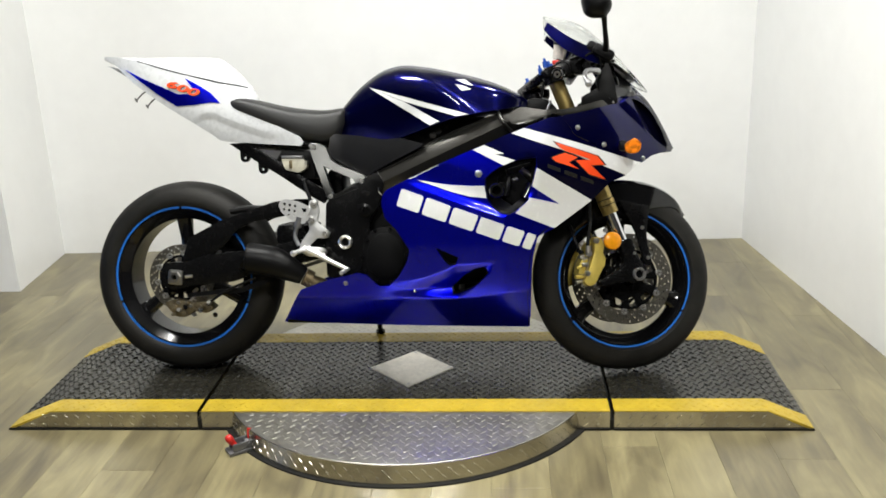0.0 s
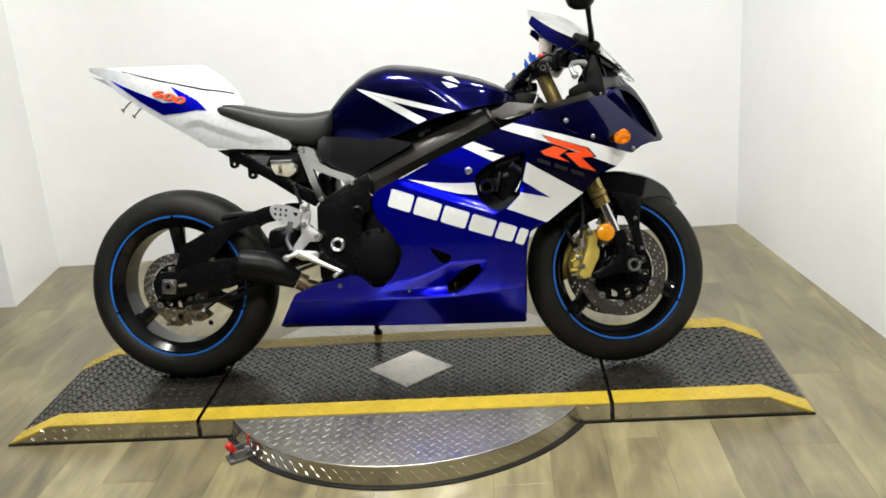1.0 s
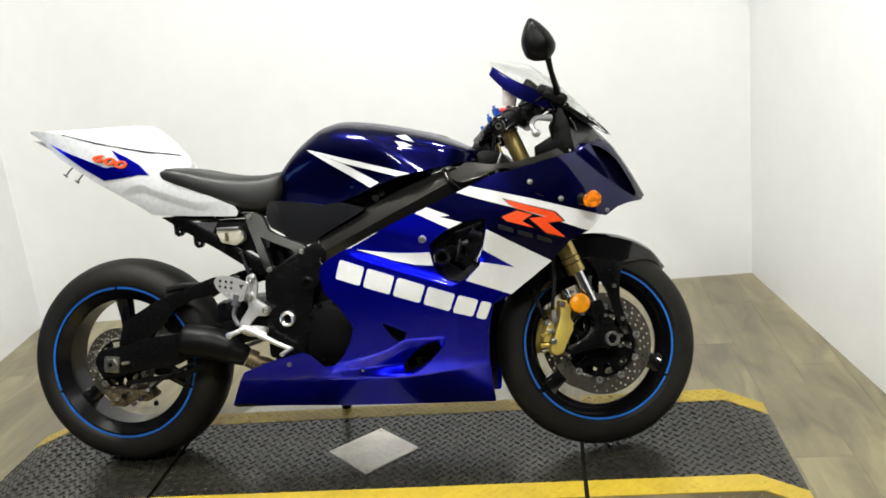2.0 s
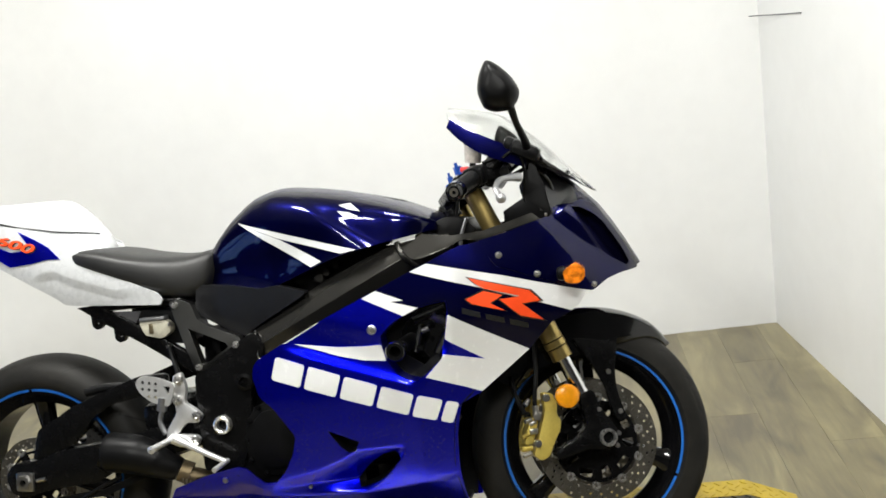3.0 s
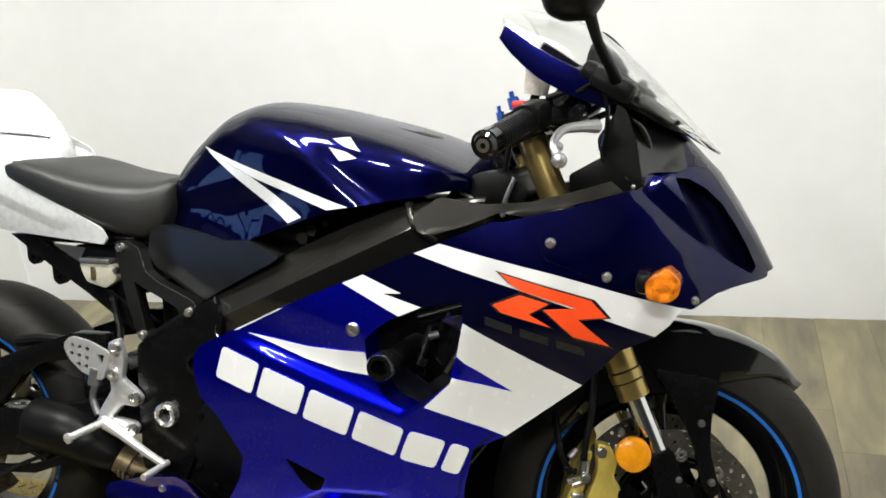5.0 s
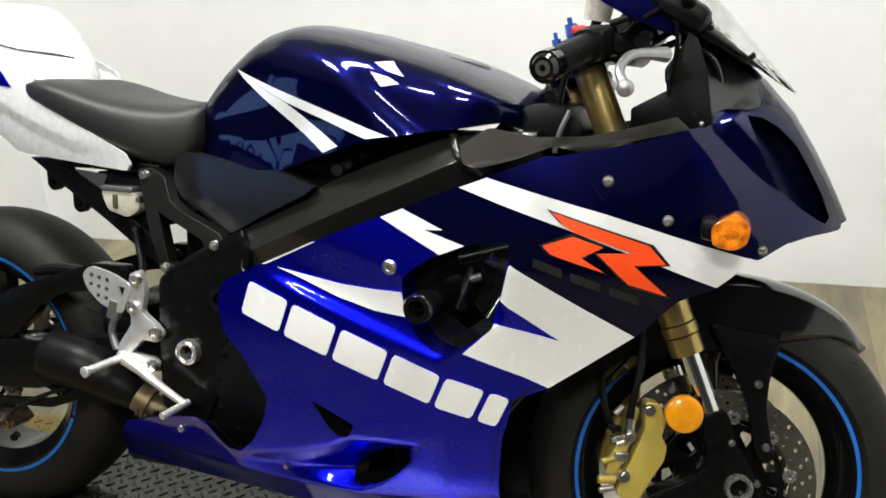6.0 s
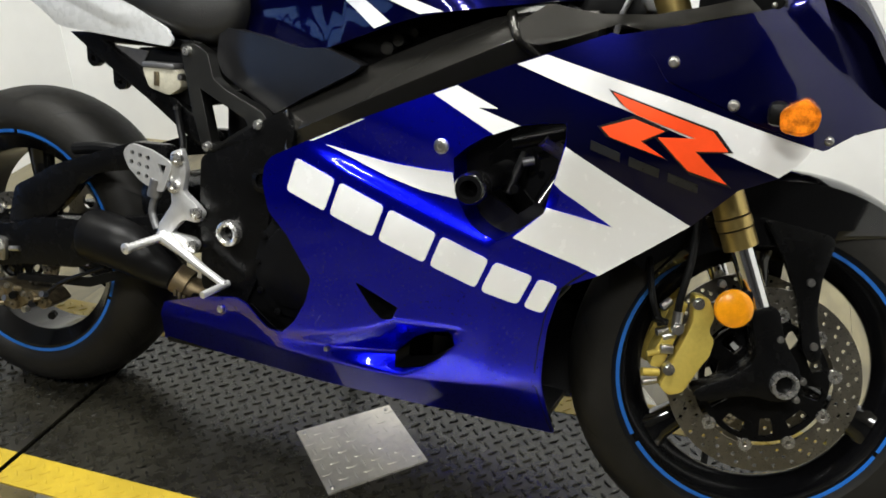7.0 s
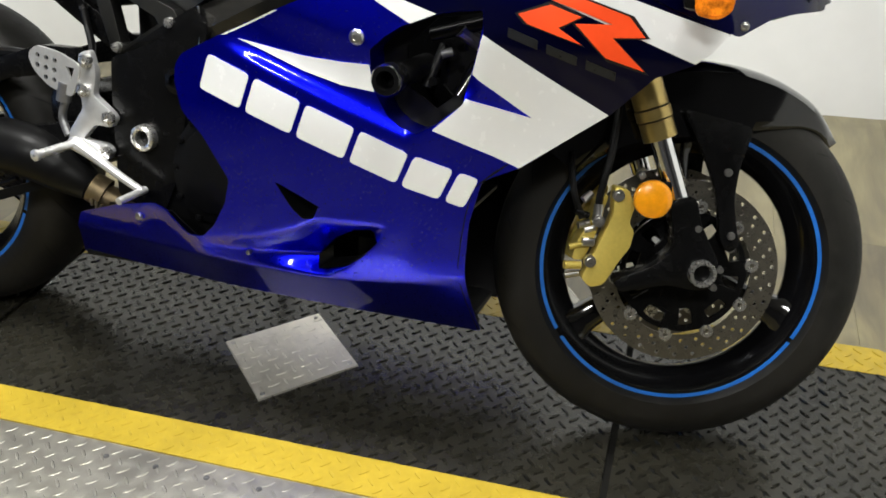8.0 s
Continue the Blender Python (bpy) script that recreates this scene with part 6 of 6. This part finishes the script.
shadow = bm.copy()
part("figures", lay_figures(bm, 0.0, 0.0042), ORANGE, tail, "red-orange figures 600")
part("figures_edge", lay_figures(shadow, 0.0022, 0.0034), BLACKV, tail, "black drop edge of the figures")
bm = bmesh.new()
prism(bm, rounded([(-0.93, 0.965), (-0.87, 0.935), (-0.83, 0.905), (-0.86, 0.925)], 0.005), -0.05, 0.05, bevel=0.003)
part("tail_lamp", bm, SILVERW, tail, "pale clear tail lamp lens")
for a in ((-0.80, 0.888), (-0.765, 0.868)):
    bm = bmesh.new()
    tube(bm, [(a[0], -0.03, a[1]), (a[0] - 0.02, -0.035, a[1] - 0.012), (a[0] - 0.04, -0.04, a[1] - 0.035)], 0.0022, 6)
    rod(bm, (a[0] - 0.036, -0.055, a[1] - 0.03), (a[0] - 0.044, -0.025, a[1] - 0.036), 0.0025, 6)
    part("bungee_hook", bm, GREYM, tail, "thin wire hook")

# subframe and rear set -------------------------------------------------
for sgn in (-1, 1):
    bm = bmesh.new()
    prism(bm, [(-0.52, 0.712), (-0.507, 0.704), (-0.447, 0.664), (-0.354, 0.608), (-0.271, 0.552), (-0.225, 0.526), (-0.205, 0.556), (-0.264, 0.593), (-0.355, 0.652), (-0.44, 0.699), (-0.30, 0.696), (-0.24, 0.70), (-0.24, 0.712), (-0.40, 0.716)], sgn * 0.095 - 0.01, sgn * 0.095 + 0.01, bevel=0.003)
    rail = part("subframe", bm, BLACKS, bike, "black seat subframe rail")
    for c in ((-0.471, 0.668), (-0.415, 0.632)):
        bm = bmesh.new()
        prism(bm, rounded([(c[0] - 0.014, c[1] + 0.03), (c[0] + 0.020, c[1] + 0.018), (c[0] + 0.013, c[1] - 0.008), (c[0], c[1] - 0.015), (c[0] - 0.013, c[1] - 0.006)], 0.008), sgn * 0.095 - 0.007, sgn * 0.095 + 0.007, [circle(c[0], c[1], 0.005, 10)])
        part("mount_tab", bm, BLACKS, rail, "black mounting tab with a hole")
    # triangulated bracket
    bm = bmesh.new()
    outer = [(-0.267, 0.706), (-0.241, 0.710), (-0.212, 0.697), (-0.196, 0.658), (-0.170, 0.642), (-0.095, 0.613), (-0.086, 0.600), (-0.086, 0.586), (-0.099, 0.575), (-0.190, 0.537), (-0.204, 0.541), (-0.229, 0.605), (-0.251, 0.662)]
    inner = [(-0.218, 0.640), (-0.206, 0.634), (-0.127, 0.600), (-0.120, 0.590), (-0.178, 0.555), (-0.188, 0.557)]
    prism(bm, rounded(outer, 0.006, 2), sgn * 0.146 - 0.012, sgn * 0.146 + 0.012, [inner], bevel=0.003)
    for v in bm.verts:
        v.co.x += 0.003
        v.co.y -= sgn * 0.22 * max(0.0, v.co.z - 0.58)
    br = part("frame_bracket", bm, CASTGREY if sgn < 0 else BLACKS, bike, "dark grey triangular cast frame bracket", smooth=12)
    for c in ((-0.250, 0.697), (-0.100, 0.594), (-0.194, 0.550)):
        bm = bmesh.new()
        bolt(bm, (c[0] + 0.003, sgn * (0.159 - 0.22 * max(0.0, c[1] - 0.58)), c[1]), 0.0085, 0.006, (0, sgn, 0))
        part("bracket_bolt", bm, BRIGHT, br, "bright bracket bolt")
bm = bmesh.new()
prism(bm, rounded([(-0.382, 0.694), (-0.262, 0.690), (-0.252, 0.60), (-0.300, 0.606), (-0.385, 0.650)], 0.01), -0.092, 0.05, bevel=0.004)
part("tray_box", bm, BLACKM, bike, "black inner tray behind the reservoir")
bm = bmesh.new()
prism(bm, rounded([(-0.352, 0.664), (-0.286, 0.664), (-0.272, 0.650), (-0.274, 0.634), (-0.298, 0.620), (-0.338, 0.630), (-0.346, 0.645)], 0.006), -0.118, -0.095, bevel=0.004)
bottle = part("rear_reservoir", bm, FLUID, bike, "cloudy plastic rear brake reservoir")
bm = bmesh.new()
box(bm, (-0.318, -0.107, 0.668), (0.066, 0.028, 0.010), bevel=0.003)
part("lid", bm, GREYM, bottle, "grey lid")
bm = bmesh.new()
box(bm, (-0.322, -0.119, 0.646), (0.010, 0.003, 0.024), bevel=0.001)
part("level_window", bm, BRASS, bottle, "yellowed level window")
for c in ((-0.262, 0.652), (-0.272, 0.600)):
    bm = bmesh.new()
    bolt(bm, (c[0] - 0.012, -0.116, c[1]), 0.006, 0.004)
    part("screw", bm, STEEL, bottle)
bm = bmesh.new()
tube(bm, [(-0.285, -0.115, 0.605), (-0.275, -0.12, 0.57), (-0.262, -0.13, 0.54), (-0.256, -0.15, 0.50)], 0.006, 8)
part("reservoir_hose", bm, BLACKM, bottle, "black rubber hose")
bm = bmesh.new()
box(bm, (-0.20, 0, 0.575), (0.05, 0.13, 0.11), bevel=0.015)
box(bm, (-0.36, 0, 0.705), (0.28, 0.17, 0.02), bevel=0.006)
part("battery_tray", bm, BLACKM, bike, "black undertray and shock mount")
bm = bmesh.new()
prism(bm, [(-0.448, 0.695), (-0.357, 0.688), (-0.384, 0.645)], -0.094, -0.088)
part("tray_flap", bm, GREYM, bike, "grey inner tray plate")

# foot rest assembly
heel = [(-0.322, 0.540), (-0.305, 0.556), (-0.262, 0.548), (-0.222, 0.530), (-0.232, 0.500), (-0.242, 0.478), (-0.285, 0.492), (-0.312, 0.515)]
holes = [circle(-0.302 + 0.016 * i - 0.002 * j, 0.540 - 0.0155 * j - 0.003 * i, 0.0042, 8) for i in range(4) for j in range(3) if not (i == 0 and j > 1) and i < 3 or (i == 3 and j == 9)]
bm = bmesh.new()
prism(bm, rounded(heel, 0.010), -0.208, -0.203, holes + [[(-0.250, 0.527), (-0.234, 0.525), (-0.242, 0.505)]])
foot = part("foot_rest", bm, PEGALU, bike, "satin alloy rear-set foot rest")
foot.location = (-0.026, 0.030, -0.012)
bm = bmesh.new()
hanger = [(-0.228, 0.548), (-0.208, 0.556), (-0.198, 0.520), (-0.206, 0.484), (-0.180, 0.466), (-0.166, 0.452), (-0.176, 0.436), (-0.206, 0.438), (-0.232, 0.412), (-0.188, 0.408), (-0.178, 0.398), (-0.186, 0.382), (-0.232, 0.382), (-0.262, 0.398), (-0.256, 0.424), (-0.228, 0.462), (-0.232, 0.505)]
prism(bm, rounded(hanger, 0.007), -0.203, -0.190, bevel=0.003)
part("hanger_plate", bm, PEGALU, foot, "satin alloy hanger plate")
for c in ((-0.178, 0.452), (-0.188, 0.395), (-0.213, 0.538), (-0.221, 0.492)):
    bm = bmesh.new()
    lathe(bm, [(0.0045, -0.006), (0.0105, -0.005), (0.0105, 0.004), (0.0045, 0.004)], 18, (c[0], -0.205, c[1]))
    rod(bm, (c[0], -0.207, c[1]), (c[0], -0.198, c[1]), 0.0055, 6)
    part("hanger_bolt", bm, BRIGHT, foot)
bm = bmesh.new()
prof = [(0.003, 0.0), (0.0115, 0.0), (0.0115, 0.010), (0.0072, 0.013)]
for k in range(6):
    y = 0.016 + 0.0105 * k
    prof += [(0.0070, y), (0.0078, y + 0.002), (0.0078, y + 0.006), (0.0070, y + 0.008)]
prof += [(0.0072, 0.082), (0.0098, 0.084), (0.0098, 0.090), (0.003, 0.092)]
lathe(bm, prof, 16, m=Matrix.Translation((-0.245, -0.203, 0.404)) @ Matrix.Diagonal((0.92, 0.92, 0.92, 1)) @ Vector((-0.013, -0.085, -0.006)).to_track_quat("Y", "Z").to_matrix().to_4x4())
part("peg", bm, PEGALU, foot, "knurled alloy foot peg")
bm = bmesh.new()
tube(bm, [(-0.234, -0.212, 0.404), (-0.20, -0.216, 0.388), (-0.155, -0.220, 0.366), (-0.112, -0.222, 0.346)], 0.008, 10, [0.0125, 0.0085, 0.0068, 0.0062])
rod(bm, (-0.112, -0.212, 0.346), (-0.120, -0.270, 0.340), 0.0058, 12)
part("brake_pedal", bm, PEGALU, foot, "satin alloy brake pedal")
bm = bmesh.new()
tube(bm, [(-0.262, -0.20, 0.414), (-0.275, -0.195, 0.445), (-0.262, -0.19, 0.485)], 0.0065, 10)
rod(bm, (-0.266, -0.20, 0.47), (-0.258, -0.20, 0.50), 0.012, 12)
part("master_cylinder", bm, GREYM, foot, "grey rear brake cylinder")

# swingarm --------------------------------------------------------------
ARM = [(-0.745, 0.318), (-0.725, 0.346), (-0.668, 0.350), (-0.63, 0.358), (-0.604, 0.370), (-0.465, 0.385), (-0.28, 0.420), (-0.15, 0.465), (-0.12, 0.42), (-0.16, 0.375), (-0.30, 0.345), (-0.459, 0.310), (-0.50, 0.290), (-0.63, 0.278), (-0.70, 0.262), (-0.735, 0.276)]
BRACE = [(-0.673, 0.352), (-0.650, 0.425), (-0.604, 0.447), (-0.554, 0.474), (-0.509, 0.490), (-0.464, 0.505), (-0.371, 0.535), (-0.30, 0.535), (-0.30, 0.500), (-0.356, 0.489), (-0.449, 0.472), (-0.498, 0.446), (-0.515, 0.424), (-0.549, 0.393), (-0.60, 0.355)]
for sgn in (-1, 1):
    bm = bmesh.new()
    prism(bm, rounded(ARM, 0.012), sgn * 0.116 - 0.018, sgn * 0.116 + 0.018, bevel=0.006)
    arm = part("swingarm", bm, BLACKS, bike, "satin black braced swingarm")
    bm = bmesh.new()
    prism(bm, rounded(BRACE, 0.010), sgn * 0.112 - 0.012, sgn * 0.112 + 0.012, bevel=0.005)
    part("swingarm_brace", bm, BLACKS, arm, "black swingarm brace")
    bm = bmesh.new()
    prism(bm, rounded(circle(-0.690, 0.303, 0.032, 4, radians(40)), 0.007), sgn * 0.136 - 0.006, sgn * 0.136 + 0.006, [circle(-0.690, 0.303, 0.010, 16)], bevel=0.0015)
    part("axle_plate", bm, STEEL, arm, "bright square axle adjuster")
    bm = bmesh.new()
    lathe(bm, [(0.009, -0.006), (0.018, -0.006), (0.0205, 0.0), (0.0205, 0.006), (0.009, 0.006)], 6, (-0.690, sgn * 0.144, 0.303))
    part("axle_nut", bm, STEEL, arm, "bright axle nut", smooth=20)
    bm = bmesh.new()
    rod(bm, (-0.660, sgn * 0.136, 0.304), (-0.636, sgn * 0.136, 0.307), 0.005, 8)
    part("adjuster_bolt", bm, STEEL, arm)
bm = bmesh.new()
box(bm, (-0.33, 0, 0.43), (0.10, 0.22, 0.07), bevel=0.02)
part("swingarm_bridge", bm, BLACKS, bike, "black swingarm cross member")
bm = bmesh.new()
tube(bm, [(-0.52, -0.105, 0.505), (-0.45, -0.10, 0.512), (-0.36, -0.10, 0.505), (-0.30, -0.11, 0.50)], 0.011, 10)
part("hugger_bar", bm, BLACKM, bike, "black bar over the swingarm")

# rear caliper and chain
for k in range(9):
    bm = bmesh.new()
    c = Vector((-0.70 + 0.016 * k, -0.126, 0.186 + 0.012 * ((k * 5) % 4)))
    rod(bm, c, c + Vector((0.006 * ((k % 3) - 1), -0.012, 0.004 * (k % 2))), 0.005 + 0.0012 * (k % 3), 10)
    part("caliper_fitting", bm, (BRASS, STEEL, BLACKS)[k % 3], bike, "small grimy caliper fitting")
bm = bmesh.new()
prism(bm, rounded([(-0.735, 0.222), (-0.70, 0.232), (-0.645, 0.222), (-0.60, 0.225), (-0.578, 0.205), (-0.60, 0.188), (-0.64, 0.196), (-0.668, 0.176), (-0.70, 0.178), (-0.718, 0.198)], 0.006), -0.122, -0.072, bevel=0.004)
rc = part("rear_caliper", bm, BRASS, bike, "grimy gold rear brake caliper")
for c, r in (((-0.705, 0.205), 0.012), ((-0.672, 0.188), 0.010), ((-0.628, 0.208), 0.012), ((-0.595, 0.205), 0.009)):
    bm = bmesh.new()
    lathe(bm, [(0.003, -0.006), (r, -0.005), (r, 0.004), (0.003, 0.004)], 14, (c[0], -0.124, c[1]))
    part("caliper_piston", bm, BRASS, rc)
for c in ((-0.650, 0.212), (-0.69, 0.222)):
    bm = bmesh.new()
    bolt(bm, (c[0], -0.122, c[1]), 0.006, 0.005)
    part("caliper_bolt", bm, STEEL, rc)
bm = bmesh.new()
tube(bm, [(-0.60, -0.12, 0.215), (-0.55, -0.13, 0.25), (-0.50, -0.134, 0.275), (-0.44, -0.13, 0.30)], 0.004, 8)
part("brake_hose", bm, BLACKM, rc, "black rear brake hose")


def chain(bm, a, b):
    a, b = Vector(a), Vector(b)
    n = int((b - a).length / 0.0159)
    d = (b - a).normalized()
    for i in range(n):
        p = a + d * (i * 0.0159)
        off = 0.005 if i % 2 else 0.0035
        for s in (-off, off):
            box(bm, (0, 0, 0), (0.017, 0.0018, 0.012), Matrix.Translation(p + d * 0.008 + Vector((0, s, 0))) @ Matrix.Rotation(-math.atan2(d.z, d.x), 4, "Y"))
        rod(bm, p + Vector((0, -0.007, 0)), p + Vector((0, 0.007, 0)), 0.0045, 8)


bm = bmesh.new()
chain(bm, (-0.70, 0.0855, 0.200), (-0.12, 0.0855, 0.385))
chain(bm, (-0.71, 0.0855, 0.394), (-0.12, 0.0855, 0.455))
part("drive_chain", bm, STEEL, bike, "oily steel drive chain", kind="stuff")
bm = bmesh.new()
prism(bm, rounded([(-0.66, 0.24), (-0.48, 0.255), (-0.36, 0.30), (-0.37, 0.312), (-0.49, 0.27), (-0.655, 0.252)], 0.004), -0.128, -0.118)
part("chain_slider", bm, BLACKM, bike)

# exhaust: short under-engine pipe and black stub silencer
bm = bmesh.new()
tube(bm, [(-0.452, -0.142, 0.362), (-0.447, -0.142, 0.362), (-0.38, -0.142, 0.352), (-0.335, -0.136, 0.332), (-0.288, -0.126, 0.306)], 0.04, 28, [0.043, 0.047, 0.046, 0.040, 0.026])
ex = part("silencer", bm, BLACKM, bike, "matt black stub silencer", smooth=50)
bm = bmesh.new()
rod(bm, (-0.286, -0.125, 0.305), (-0.264, -0.119, 0.293), 0.0265, 24)
part("clamp", bm, TITAN, ex, "heat-tinted exhaust clamp", smooth=40)
bm = bmesh.new()
tube(bm, [(-0.275, -0.121, 0.291), (-0.245, -0.110, 0.280), (-0.20, -0.08, 0.255), (-0.05, -0.05, 0.225), (0.15, 0.0, 0.215)], 0.022, 16)
part("link_pipe", bm, TITAN, ex, "heat-tinted link pipe", smooth=50)
for k in range(5):
    bm = bmesh.new()
    a = radians(60 * k)
    box(bm, (-0.272 + 0.009 * k, -0.120 - 0.026, 0.285 - 0.004 * k), (0.006, 0.006, 0.012), bevel=0.001)
    part("clamp_bolt", bm, BRASS, ex)

# side stand
bm = bmesh.new()
tube(bm, [(-0.10, 0.10, 0.25), (-0.115, 0.17, 0.16), (-0.125, 0.272, 0.069)], 0.009, 12)
stand = part("side_stand", bm, BLACKS, bike, "black side stand")
bm = bmesh.new()
rod(bm, (-0.125, 0.2715, 0.071), (-0.125, 0.2740, 0.0635), 0.016, 16)
part("stand_foot", bm, BLACKS, stand)

# tread grooves
for hub, holder, base, r, half, count in ((WHEEL, front_wheel, 0.2165, 0.278, 0.053, 20), (REAR, rear_wheel, 0.2305, 0.302, 0.090, 18)):
    part("tread_grooves", at(tread(base, r, half, count), hub), BLACKM, holder, "slanted rain grooves", kind="stuff")

# ---- floor planks, laid along the booth's depth ----
PW, PL = 0.152, 1.22


def plank_mesh(length):
    bm = bmesh.new()
    box(bm, (0, 0, -0.003), (PW - 0.0004, length - 0.0004, 0.006), bevel=0.0005)
    me = bpy.data.meshes.new("plank")
    bm.to_mesh(me)
    bm.free()
    me.materials.append(WOOD)
    return me


whole = plank_mesh(PL)
rest = bmesh.new()
for i in range(-32, 21):
    shift = random.random() * PL
    x = 0.03 + i * PW
    end = 0.945 if x < LX - 0.02 else (back_line(x) if x < 1.56 else -0.45)
    for j in range(-6, 3):
        y0, y1 = max(j * PL + shift, -4.88), min((j + 1) * PL + shift, end)
        if y1 - y0 < 0.02:
            continue
        if -2.3 < x < 1.75 and y1 > -2.2:
            ob = new("plank", whole if y1 - y0 > PL - 0.001 else plank_mesh(y1 - y0))
            ob.parent = floor
            ob.matrix_world = pose(x, (y0 + y1) / 2, 0)
        else:
            box(rest, (x, (y0 + y1) / 2, -0.003), (PW - 0.0004, y1 - y0 - 0.0004, 0.006))
part("outer_planks", rest, WOOD, floor, kind="stuff")
